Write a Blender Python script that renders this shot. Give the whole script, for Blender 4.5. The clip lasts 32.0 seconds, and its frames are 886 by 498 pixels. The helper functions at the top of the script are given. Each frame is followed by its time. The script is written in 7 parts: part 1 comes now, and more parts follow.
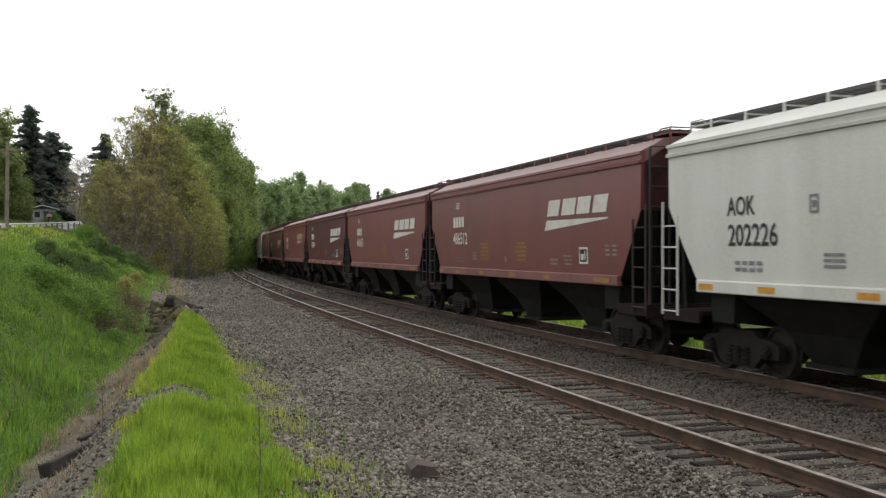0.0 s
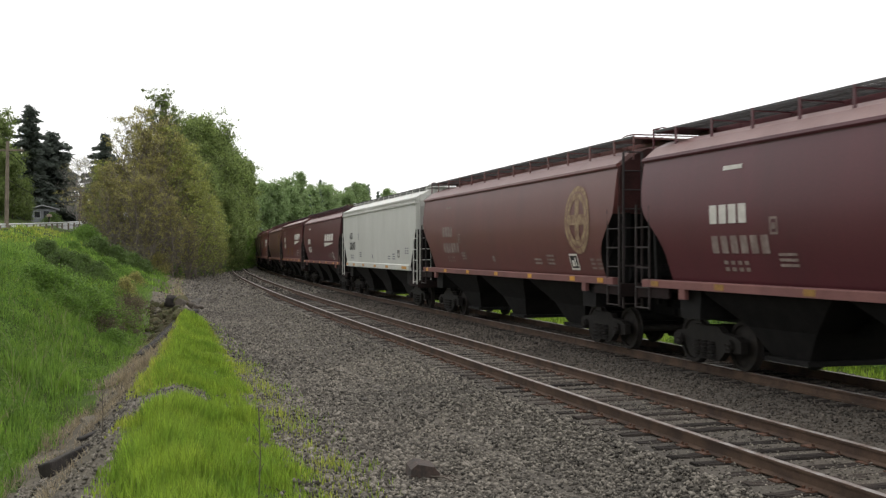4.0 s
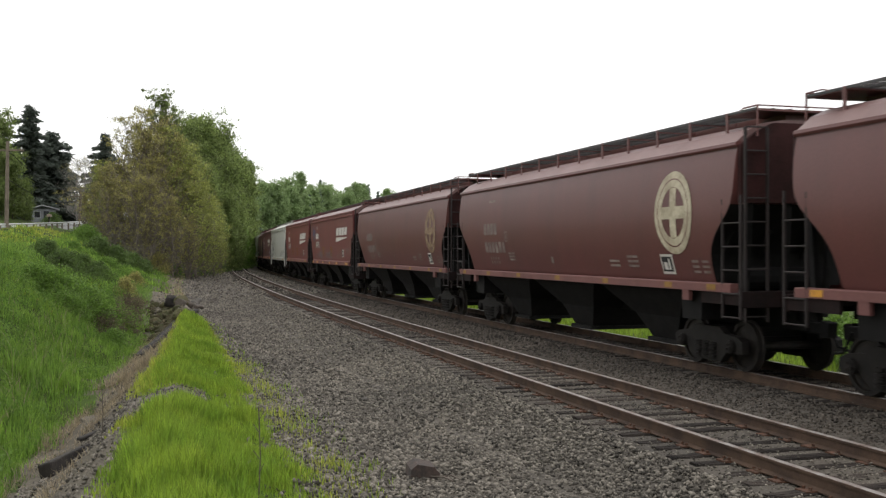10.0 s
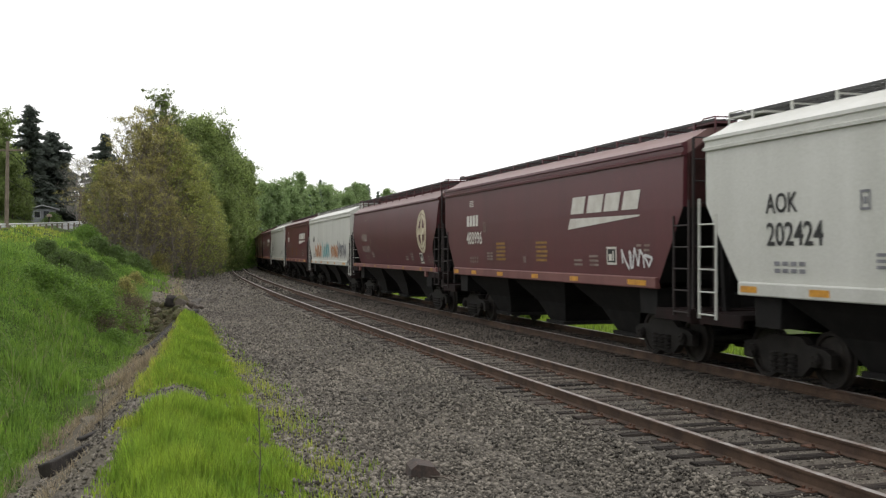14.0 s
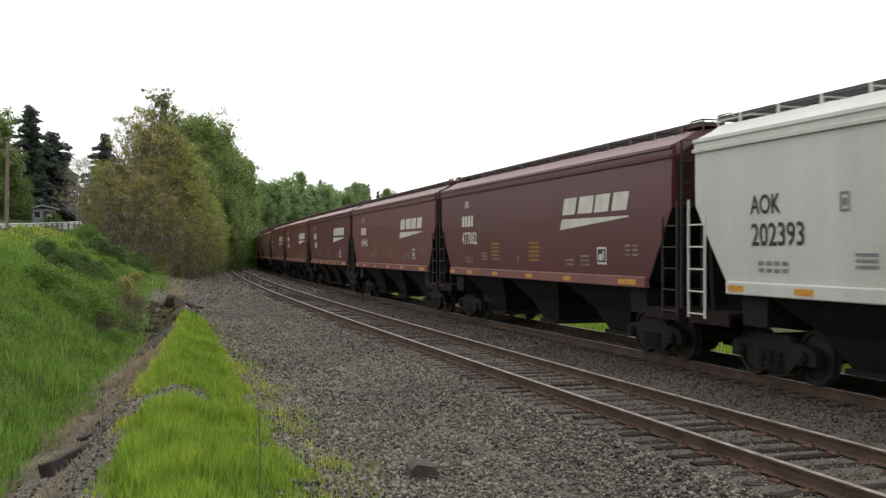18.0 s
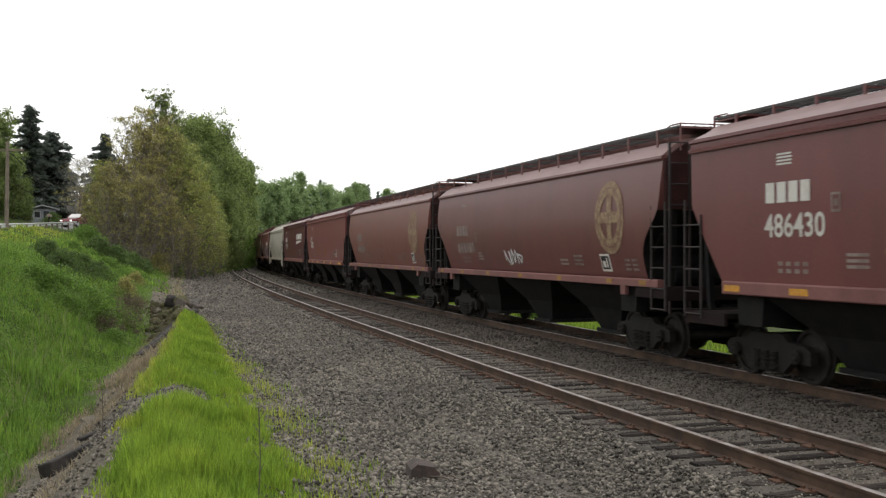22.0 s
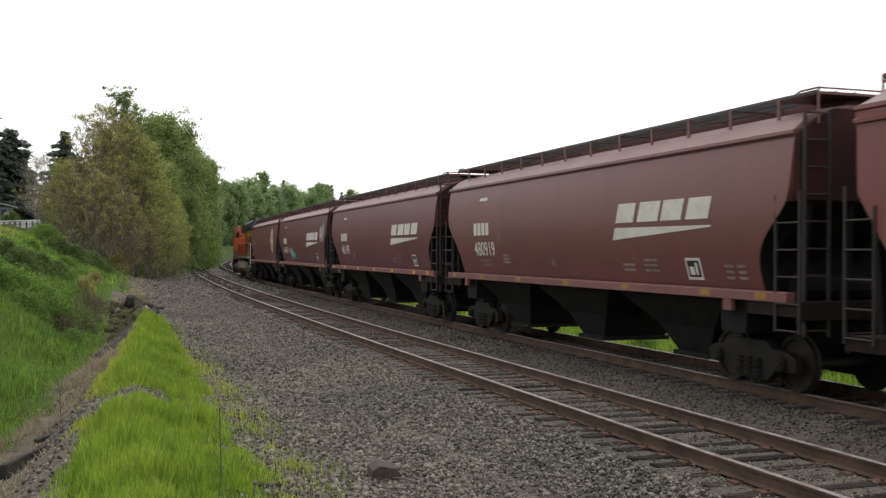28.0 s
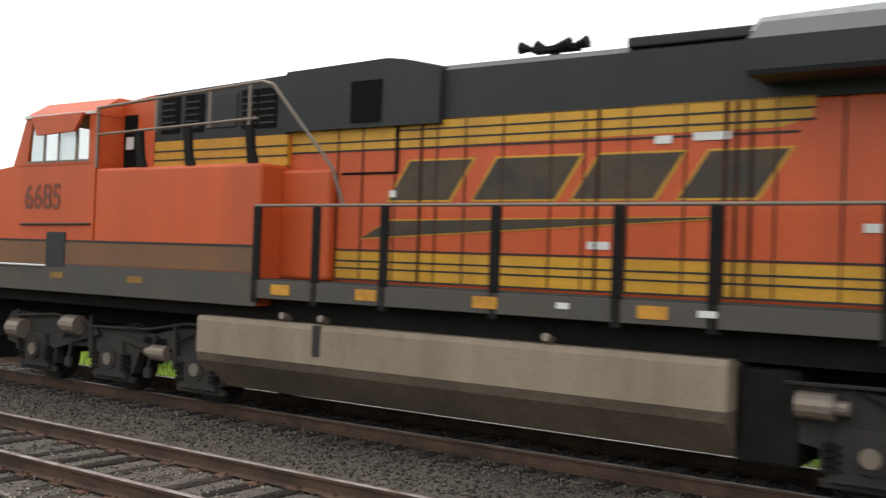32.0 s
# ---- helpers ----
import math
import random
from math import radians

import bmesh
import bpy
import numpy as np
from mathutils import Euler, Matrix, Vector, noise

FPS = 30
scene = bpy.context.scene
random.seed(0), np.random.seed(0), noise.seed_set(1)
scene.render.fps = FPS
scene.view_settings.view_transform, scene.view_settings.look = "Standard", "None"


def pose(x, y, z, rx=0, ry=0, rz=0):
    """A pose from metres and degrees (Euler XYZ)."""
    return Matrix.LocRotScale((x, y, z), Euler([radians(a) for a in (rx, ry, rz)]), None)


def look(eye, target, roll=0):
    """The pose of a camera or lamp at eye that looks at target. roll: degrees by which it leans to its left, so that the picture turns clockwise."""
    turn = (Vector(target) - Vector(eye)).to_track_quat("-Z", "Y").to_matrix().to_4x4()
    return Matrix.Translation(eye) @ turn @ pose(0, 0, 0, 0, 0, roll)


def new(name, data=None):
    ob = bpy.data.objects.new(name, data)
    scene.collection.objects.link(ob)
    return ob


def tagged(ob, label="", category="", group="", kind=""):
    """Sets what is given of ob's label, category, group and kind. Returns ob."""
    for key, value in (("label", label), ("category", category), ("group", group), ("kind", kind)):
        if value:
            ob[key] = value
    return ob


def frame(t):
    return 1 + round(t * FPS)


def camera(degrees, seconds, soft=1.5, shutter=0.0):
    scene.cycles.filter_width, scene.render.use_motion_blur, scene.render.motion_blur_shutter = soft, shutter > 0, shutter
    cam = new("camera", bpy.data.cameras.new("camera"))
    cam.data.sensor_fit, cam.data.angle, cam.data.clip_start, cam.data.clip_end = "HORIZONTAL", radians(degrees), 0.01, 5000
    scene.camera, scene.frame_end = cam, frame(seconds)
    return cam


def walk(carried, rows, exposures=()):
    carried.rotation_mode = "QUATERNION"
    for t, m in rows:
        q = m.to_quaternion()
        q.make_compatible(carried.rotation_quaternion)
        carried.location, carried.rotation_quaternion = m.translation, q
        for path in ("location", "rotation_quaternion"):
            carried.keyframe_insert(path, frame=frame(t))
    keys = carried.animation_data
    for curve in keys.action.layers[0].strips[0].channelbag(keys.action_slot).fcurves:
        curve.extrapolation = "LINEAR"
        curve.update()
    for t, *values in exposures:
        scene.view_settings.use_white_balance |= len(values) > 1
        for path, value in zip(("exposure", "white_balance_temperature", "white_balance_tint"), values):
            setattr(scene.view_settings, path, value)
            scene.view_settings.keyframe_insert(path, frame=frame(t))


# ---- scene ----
# ---- plan: the line of the near track, as an arc; s runs away from the camera, off to its right ----
TH0, K, D0 = 0.30024, -0.00068, 7.589
EYE_Z, SPACING, Z_FAR = 2.302, 4.19, 0.05
P0 = (D0 * math.cos(TH0), D0 * math.sin(TH0))


def heading(s):
    return TH0 + K * s


def place(s, off=0.0):
    """The point of the plan at the length s along the near track, off metres to its right."""
    th = heading(s)
    return (P0[0] + (math.cos(th) - math.cos(TH0)) / K + math.cos(th) * off,
            P0[1] + (math.sin(th) - math.sin(TH0)) / K + math.sin(th) * off)


def along(x, y):
    """The inverse of place()."""
    wx, wy = x - P0[0] + math.cos(TH0) / K, y - P0[1] + math.sin(TH0) / K
    th = math.atan2(-wy, -wx)
    return (th - TH0) / K, -math.hypot(wx, wy) - 1 / K


# ---- camera ----
cam = camera(47.0, 32.0, soft=1.32, shutter=0.1)
CAMERA_ROWS = [
    (0.0, 0.0, 0.15, 0.0), (26.5, 0.0, 0.15, 0.0), (26.9, -0.3, 0.18, 0.06), (28.5, -2.77, 0.33, 0.52), (29.0, -3.34, 0.60, 0.56), (29.5, -3.92, 0.43, 0.46),
    (30.0, -3.92, 0.42, 0.46), (30.5, -3.90, 0.45, 0.48), (31.0, -4.42, 0.42, 0.60), (31.3, -9.95, 0.42, 1.0), (31.5, -19.0, 0.5, 2.05),
    (31.7, -28.8, 0.56, 2.25), (31.8, -34.0, 0.66, 2.4), (31.9, -37.0, 0.75, 2.25), (32.0, -38.05, 0.80, 2.05)]
# at the end the camera is carried a little way along the track
STEP = ((0.0, 0.0), (31.6, 0.0), (31.7, 0.04), (31.8, 0.15), (31.9, 0.34), (32.0, 0.52))
walk(cam, [(t, pose(0, float(np.interp(t, [q[0] for q in STEP], [q[1] for q in STEP])), EYE_Z, 90 + pitch, 0, yaw) @ pose(0, 0, 0, 0, 0, roll)) for t, yaw, pitch, roll in CAMERA_ROWS],
     exposures=((0.0, 0.31), (31.1, 0.31), (31.4, 0.2), (31.7, 0.3), (32.0, 0.65)))

# ---- world and light: a bright overcast sky with a thin bluish break ----
world = bpy.data.worlds.new("overcast_sky")
scene.world = world
world.use_nodes = True
wn, wl = world.node_tree.nodes, world.node_tree.links
wn.clear()
sky = wn.new("ShaderNodeTexSky")
sky.sky_type, sky.sun_disc = "NISHITA", False
sky.sun_elevation, sky.sun_rotation = radians(70), radians(30)
sky_dim = wn.new("ShaderNodeMix")
sky_dim.data_type, sky_dim.blend_type = "RGBA", "MULTIPLY"
sky_dim.inputs[0].default_value = 1.0
sky_dim.inputs[7].default_value = (0.12, 0.12, 0.12, 1)
cloud_noise = wn.new("ShaderNodeTexNoise")
cloud_noise.inputs["Scale"].default_value, cloud_noise.inputs["Detail"].default_value = 1.6, 5
cloud_ramp = wn.new("ShaderNodeValToRGB")
cloud_ramp.color_ramp.elements[0].position, cloud_ramp.color_ramp.elements[1].position = 0.30, 0.52
cloud_ramp.color_ramp.elements[0].color, cloud_ramp.color_ramp.elements[1].color = (0.62, 0.62, 0.62, 1), (0.97, 0.97, 0.97, 1)
stretch = wn.new("ShaderNodeMapping")
stretch.inputs["Scale"].default_value = (1, 1, 3.2)
coords = wn.new("ShaderNodeTexCoord")
cloud_mix = wn.new("ShaderNodeMix")
cloud_mix.data_type = "RGBA"
cloud_mix.inputs[7].default_value = (1.07, 1.065, 1.06, 1)
backing = wn.new("ShaderNodeBackground")
backing.inputs["Strength"].default_value = 1.0
world_out = wn.new("ShaderNodeOutputWorld")
wl.new(coords.outputs["Generated"], stretch.inputs["Vector"])
wl.new(stretch.outputs[0], cloud_noise.inputs["Vector"])
wl.new(cloud_noise.outputs["Fac"], cloud_ramp.inputs[0])
wl.new(cloud_ramp.outputs[0], cloud_mix.inputs[0])
wl.new(sky.outputs[0], sky_dim.inputs[6])
wl.new(sky_dim.outputs[2], cloud_mix.inputs[6])
wl.new(cloud_mix.outputs[2], backing.inputs["Color"])
wl.new(backing.outputs[0], world_out.inputs["Surface"])
sun = new("sun", bpy.data.lights.new("sun", "SUN"))
sun.data.energy, sun.data.angle, sun.data.color = 0.75, radians(25), (1.0, 0.97, 0.92)
sun.matrix_world = look((14, 50, 80), (0, 25, 0))


# ---- materials ----
def material(name, colour, rough=0.7, metal=0.0, vary=0.25, scale=3.0, fine=40.0, bump=0.15, second=None, spread=0.5, random_tint=0.0, streak=0.0, island=0.0, spec=0.5):
    """A surface with two scales of variation and a fine relief. second: the colour of stains; streak: how far stains run down; random_tint: per object."""
    m = bpy.data.materials.new(name)
    m.use_nodes = True
    n, l = m.node_tree.nodes, m.node_tree.links
    b = n["Principled BSDF"]
    b.inputs["Roughness"].default_value, b.inputs["Metallic"].default_value = rough, metal
    b.inputs["Specular IOR Level"].default_value = spec
    co = n.new("ShaderNodeTexCoord")
    mp = n.new("ShaderNodeMapping")
    mp.inputs["Scale"].default_value = (1, 1, 1 - 0.9 * streak)
    l.new(co.outputs["Object"], mp.inputs["Vector"])
    big = n.new("ShaderNodeTexNoise")
    big.inputs["Scale"].default_value, big.inputs["Detail"].default_value, big.inputs["Roughness"].default_value = scale, 6, 0.65
    l.new(mp.outputs[0], big.inputs["Vector"])
    small = n.new("ShaderNodeTexNoise")
    small.inputs["Scale"].default_value, small.inputs["Detail"].default_value = fine, 3
    l.new(co.outputs["Object"], small.inputs["Vector"])
    ramp = n.new("ShaderNodeValToRGB")
    lo, hi = 0.5 - 0.22 * spread, 0.5 + 0.22 * spread
    ramp.color_ramp.elements[0].position, ramp.color_ramp.elements[1].position = lo, hi
    other = second or tuple(c * (1 - vary) for c in colour)
    ramp.color_ramp.elements[0].color, ramp.color_ramp.elements[1].color = (*other, 1), (*colour, 1)
    l.new(big.outputs["Fac"], ramp.inputs[0])
    mix = n.new("ShaderNodeMix")
    mix.data_type, mix.blend_type = "RGBA", "OVERLAY"
    mix.inputs[0].default_value = vary
    l.new(ramp.outputs[0], mix.inputs[6])
    l.new(small.outputs["Fac"], mix.inputs[7])
    last = mix.outputs[2]
    if random_tint or island:
        hsv = n.new("ShaderNodeHueSaturation")
        rng = n.new("ShaderNodeMapRange")
        if island:
            geo = n.new("ShaderNodeNewGeometry")
            src = geo.outputs["Random Per Island"]
        else:
            info = n.new("ShaderNodeObjectInfo")
            src = info.outputs["Random"]
        amount = island or random_tint
        rng.inputs["To Min"].default_value, rng.inputs["To Max"].default_value = 1 - amount, 1 + amount
        l.new(src, rng.inputs["Value"])
        l.new(rng.outputs[0], hsv.inputs["Value"])
        l.new(last, hsv.inputs["Color"])
        last = hsv.outputs[0]
    l.new(last, b.inputs["Base Color"])
    if bump:
        bp = n.new("ShaderNodeBump")
        bp.inputs["Strength"].default_value, bp.inputs["Distance"].default_value = bump, 0.02
        l.new(small.outputs["Fac"], bp.inputs["Height"])
        l.new(bp.outputs[0], b.inputs["Normal"])
    return m


def leaf_material(name, colour, second, island=0.45):
    """Foliage: varied per leaf, with light passing through."""
    m = material(name, colour, 0.6, 0, 0.2, 1.3, 6.0, 0, second, 0.9, 0, 0, island)
    n, l = m.node_tree.nodes, m.node_tree.links
    b, out = n["Principled BSDF"], n["Material Output"]
    tr = n.new("ShaderNodeBsdfTranslucent")
    mx = n.new("ShaderNodeMixShader")
    mx.inputs[0].default_value = 0.5
    l.new(b.inputs["Base Color"].links[0].from_socket, tr.inputs["Color"])
    l.new(b.outputs[0], mx.inputs[1])
    l.new(tr.outputs[0], mx.inputs[2])
    l.new(mx.outputs[0], out.inputs["Surface"])
    return m


M = {
    "ground": material("grassy_earth", (0.06, 0.095, 0.022), 0.95, 0, 0.4, 0.8, 14, 0.4, (0.045, 0.055, 0.02), spec=0.1),
    "gravel": material("grey_gravel", (0.130, 0.113, 0.093), 0.95, 0, 0.6, 0.28, 34, 1.0, (0.058, 0.053, 0.047), 1.0, spec=0.2),
    "stone": material("ballast_stone", (0.178, 0.159, 0.132), 0.9, 0, 0.4, 0.30, 40, 0.3, (0.104, 0.094, 0.080), 1.0, 0, 0, 0.80, spec=0.25),
    # Inner-track stones: the shade beside the train is put into their colour.
    "shaded_stone": material("brake_dusted_ballast_stone", (0.110, 0.094, 0.078), 0.9, 0, 0.4, 0.30, 40, 0.3, (0.062, 0.053, 0.045), 1.0, 0, 0, 0.75, spec=0.2),
    "tie": material("creosoted_wood", (0.052, 0.041, 0.034), 0.9, 0, 0.6, 5, 60, 0.9, (0.014, 0.012, 0.011), 1.0, 0.6, spec=0.2),
    "rail": material("rusty_rail_steel", (0.098, 0.062, 0.042), 0.85, 0.1, 0.3, 2, 50, 0.2, (0.055, 0.036, 0.027), spec=0.3),
    "rail_head": material("worn_rail_head", (0.36, 0.33, 0.31), 0.45, 0.6, 0.2, 3, 40, 0.05, (0.20, 0.15, 0.125)),
    "plate": material("rusty_tie_plate", (0.115, 0.056, 0.034), 0.85, 0.1, 0.4, 6, 60, 0.3, (0.06, 0.036, 0.026), spec=0.3),
    "black": material("grimy_black_steel", (0.0068, 0.0064, 0.0064), 0.75, 0.0, 0.4, 3, 40, 0.2, (0.012, 0.011, 0.0105), spec=0.18),
    # Car ends: grime, and the shade between cars put into both colours.
    "shaded_end": material("brake_dusted_car_end", (0.020, 0.011, 0.0105), 0.8, 0, 0.35, 2, 30, 0.1, (0.013, 0.009, 0.0085), spec=0.15),
    "end_maroon": material("sooty_maroon_end", (0.052, 0.020, 0.019), 0.8, 0, 0.35, 2, 30, 0.1, (0.030, 0.014, 0.013), spec=0.15),
    "broken_block": material("dull_brown_block", (0.085, 0.060, 0.050), 0.9, 0, 0.4, 8, 40, 0.3, (0.05, 0.042, 0.038)),
    "cast": material("dusty_cast_truck_steel", (0.011, 0.0100, 0.0093), 0.65, 0.1, 0.45, 5, 40, 0.3, (0.021, 0.018, 0.016), 0.9, spec=0.2),
    "wheel": material("worn_wheel_steel", (0.019, 0.017, 0.0165), 0.65, 0.2, 0.3, 6, 40, 0.1, (0.032, 0.027, 0.023), spec=0.2),
    "lush_grass": leaf_material("lush_bright_grass", (0.34, 0.445, 0.052), (0.17, 0.30, 0.034), 0.4),
    "edge_grass": leaf_material("short_yellow_green_grass", (0.45, 0.47, 0.085), (0.31, 0.38, 0.055), 0.35),
    "bank_grass": leaf_material("tall_green_grass", (0.27, 0.42, 0.062), (0.085, 0.175, 0.032), 0.5),
    "straw": leaf_material("dry_straw", (0.40, 0.335, 0.225), (0.26, 0.205, 0.135), 0.35),
    "olive_leaf": leaf_material("young_olive_leaves", (0.42, 0.40, 0.125), (0.22, 0.19, 0.085), 0.55),
    "young_leaf": leaf_material("yellow_green_leaves", (0.38, 0.41, 0.105), (0.21, 0.235, 0.07), 0.5),
    "green_leaf": leaf_material("fresh_green_leaves", (0.27, 0.34, 0.10), (0.15, 0.205, 0.066), 0.5),
    "mid_leaf": leaf_material("mixed_wood_leaves", (0.20, 0.255, 0.075), (0.145, 0.195, 0.062), 0.4),
    # Far woods: distance haze is put into these two foliage colours.
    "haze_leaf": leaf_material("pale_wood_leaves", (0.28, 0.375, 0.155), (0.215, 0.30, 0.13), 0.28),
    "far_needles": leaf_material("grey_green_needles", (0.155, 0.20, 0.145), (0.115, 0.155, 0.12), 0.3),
    "dark_leaf": leaf_material("dark_conifer_needles", (0.115, 0.138, 0.110), (0.085, 0.104, 0.088), 0.35),
    "shrub_leaf": leaf_material("shrub_leaves", (0.19, 0.31, 0.055), (0.125, 0.22, 0.04), 0.4),
    "dead_leaf": leaf_material("withered_brown_leaves", (0.20, 0.155, 0.095), (0.115, 0.095, 0.055), 0.4),
    "dead_twig": material("dead_bramble_canes", (0.12, 0.095, 0.075), 0.9, 0, 0.4, 3, 30, 0.3, (0.06, 0.048, 0.038), spec=0.2),
    "bramble_leaf": leaf_material("bramble_leaves", (0.125, 0.19, 0.045), (0.08, 0.13, 0.036), 0.4),
    "dirt": material("bare_brown_earth", (0.150, 0.130, 0.102), 0.95, 0, 0.6, 1.6, 24, 0.8, (0.075, 0.066, 0.050), 0.9, spec=0.2),
    "moss_rock": material("mossy_brown_rock", (0.085, 0.068, 0.045), 0.95, 0, 0.5, 3.0, 25, 0.6, (0.055, 0.062, 0.022), 0.8, 0.35, spec=0.2),
    "twig_bark": material("grey_brown_twigs", (0.25, 0.22, 0.19), 0.9, 0, 0.4, 3, 30, 0.3, (0.14, 0.12, 0.10), spec=0.2),
    "bark": material("grey_brown_bark", (0.135, 0.115, 0.095), 0.9, 0, 0.4, 3, 30, 0.5, (0.085, 0.072, 0.06)),
    "pale_bark": material("pale_alder_bark", (0.30, 0.285, 0.255), 0.9, 0, 0.4, 3, 30, 0.4, (0.17, 0.155, 0.135)),
    "asphalt": material("worn_asphalt", (0.20, 0.198, 0.193), 0.9, 0, 0.3, 1.5, 40, 0.2, (0.15, 0.148, 0.145)),
    "galvanised": material("galvanised_steel", (0.60, 0.61, 0.61), 0.5, 0.25, 0.2, 3, 30, 0.05, (0.46, 0.47, 0.47)),
    "pole": material("weathered_pole_wood", (0.20, 0.165, 0.125), 0.9, 0, 0.4, 3, 30, 0.3, (0.13, 0.105, 0.08)),
    "house": material("grey_siding", (0.20, 0.21, 0.225), 0.8, 0, 0.2, 2, 30, 0.1, (0.15, 0.155, 0.165)),
    "roofing": material("pale_roofing", (0.40, 0.41, 0.42), 0.8, 0, 0.25, 2, 30, 0.2, (0.30, 0.30, 0.31)),
    "rock": material("dark_basalt_rock", (0.13, 0.118, 0.105), 0.9, 0, 0.5, 2.5, 25, 0.6, (0.07, 0.063, 0.056)),
    "old_timber": material("old_charred_timber", (0.022, 0.020, 0.019), 0.85, 0, 0.5, 3, 40, 0.6, (0.046, 0.040, 0.036), spec=0.25),
    "log": material("grey_rotten_log", (0.115, 0.096, 0.078), 0.9, 0, 0.5, 3, 30, 0.6, (0.10, 0.08, 0.065)),
    "car_red": material("dark_red_car_paint", (0.16, 0.02, 0.025), 0.25, 0.2, 0.1, 3, 30, 0.0),
    "tyre": material("tyre_rubber", (0.02, 0.02, 0.02), 0.85, 0, 0.2, 6, 30, 0.1),
}


# ---- mesh kit ----
class Shape:
    """Collects simple solids into one mesh."""

    def __init__(self):
        self.v, self.f = [], []

    def add(self, verts, faces):
        o = len(self.v)
        self.v += [tuple(p) for p in verts]
        self.f += [tuple(i + o for i in q) for q in faces]
        return self

    def box(self, x0, x1, y0, y1, z0, z1, c=0.0):
        """A box, with its edges cut back by c."""
        if c <= 0:
            return self.add([(x, y, z) for x in (x0, x1) for y in (y0, y1) for z in (z0, z1)],
                            [(0, 1, 3, 2), (4, 6, 7, 5), (0, 4, 5, 1), (2, 3, 7, 6), (0, 2, 6, 4), (1, 5, 7, 3)])
        bm = bmesh.new()
        bmesh.ops.create_cube(bm, size=1.0, matrix=Matrix.LocRotScale(((x0 + x1) / 2, (y0 + y1) / 2, (z0 + z1) / 2), None, (x1 - x0, y1 - y0, z1 - z0)))
        bmesh.ops.bevel(bm, geom=list(bm.edges), offset=c, segments=2, affect="EDGES", profile=0.5)
        bm.verts.index_update()
        self.add([p.co for p in bm.verts], [[p.index for p in q.verts] for q in bm.faces])
        bm.free()
        return self

    def tube(self, p, q, r, n=8, r2=None):
        p, q = Vector(p), Vector(q)
        ax = (q - p).normalized()
        a = ax.orthogonal().normalized()
        b = ax.cross(a)
        r2 = r if r2 is None else r2
        vs = [p + (a * math.cos(2 * math.pi * i / n) + b * math.sin(2 * math.pi * i / n)) * r for i in range(n)]
        vs += [q + (a * math.cos(2 * math.pi * i / n) + b * math.sin(2 * math.pi * i / n)) * r2 for i in range(n)]
        fs = [(i, (i + 1) % n, n + (i + 1) % n, n + i) for i in range(n)] + [tuple(range(n))[::-1], tuple(range(n, 2 * n))]
        return self.add(vs, fs)

    def path(self, pts, r, n=6):
        for a, b in zip(pts, pts[1:]):
            self.tube(a, b, r, n)
        return self

    def pipe(self, pts, r, n=6):
        """One unbroken round wire along points that run mostly level."""
        rings = []
        for i, p in enumerate(pts):
            ax = (Vector(pts[min(i + 1, len(pts) - 1)]) - Vector(pts[max(i - 1, 0)])).normalized()
            a = ax.cross(Vector((0, 0, 1))).normalized()
            b = ax.cross(a)
            rings.append([tuple(Vector(p) + (a * math.cos(2 * math.pi * j / n) + b * math.sin(2 * math.pi * j / n)) * r) for j in range(n)])
        return self.loft(rings)

    def hoop(self, make, r, n=24, m=6):
        """A round bar bent into a ring; make(angle, reach) gives the ring's point at an angle, out by reach."""
        rings = []
        for i in range(n + 1):
            a = 2 * math.pi * (i % n) / n
            rings.append([make(a, r * math.cos(2 * math.pi * j / m), r * math.sin(2 * math.pi * j / m)) for j in range(m)])
        return self.loft(rings, True, False)

    def slab(self, outline, y0, y1):
        """An outline in x and z, extruded along y."""
        n = len(outline)
        vs = [(x, y0, z) for x, z in outline] + [(x, y1, z) for x, z in outline]
        fs = [tuple(range(n)), tuple(range(n, 2 * n))[::-1]] + [(i, n + i, n + (i + 1) % n, (i + 1) % n) for i in range(n)]
        return self.add(vs, fs)

    def bar(self, outline, x0, x1):
        """An outline in y and z, extruded along x."""
        n = len(outline)
        vs = [(x0, y, z) for y, z in outline] + [(x1, y, z) for y, z in outline]
        fs = [tuple(range(n)), tuple(range(n, 2 * n))[::-1]] + [(i, (i + 1) % n, n + (i + 1) % n, n + i) for i in range(n)]
        return self.add(vs, fs)

    def loft(self, rings, closed=True, caps=True):
        n = len(rings[0])
        o = []
        for ring in rings:
            o += ring
        fs = []
        for k in range(len(rings) - 1):
            for i in range(n if closed else n - 1):
                j = (i + 1) % n
                fs.append((k * n + i, k * n + j, (k + 1) * n + j, (k + 1) * n + i))
        if caps:
            fs += [tuple(range(n))[::-1], tuple(range((len(rings) - 1) * n, len(rings) * n))]
        return self.add(o, fs)

    def mesh(self, name, mat, smooth=False, fix=True):
        me = bpy.data.meshes.new(name)
        me.from_pydata(self.v, [], self.f)
        if fix:
            bm = bmesh.new()
            bm.from_mesh(me)
            bmesh.ops.recalc_face_normals(bm, faces=bm.faces)
            bm.to_mesh(me)
            bm.free()
        me.materials.append(mat)
        if smooth:
            me.shade_smooth()
            me.set_sharp_from_angle(angle=math.radians(32))
        me.update()
        return me


def put(name, mesh, parent=None, m=None, label="", mat=None):
    """One mesh object, under a thing or under a part."""
    ob = new(name, mesh)
    if parent:
        ob.parent = parent
    if m is not None:
        ob.matrix_basis = m
    if mat:
        ob.material_slots[0].link = "OBJECT"
        ob.material_slots[0].material = mat
    if label:
        ob["label"] = label
    return ob


def part(name, shape, mat, parent, label="", smooth=False):
    return put(name, shape.mesh(name, mat, smooth), parent, None, label)


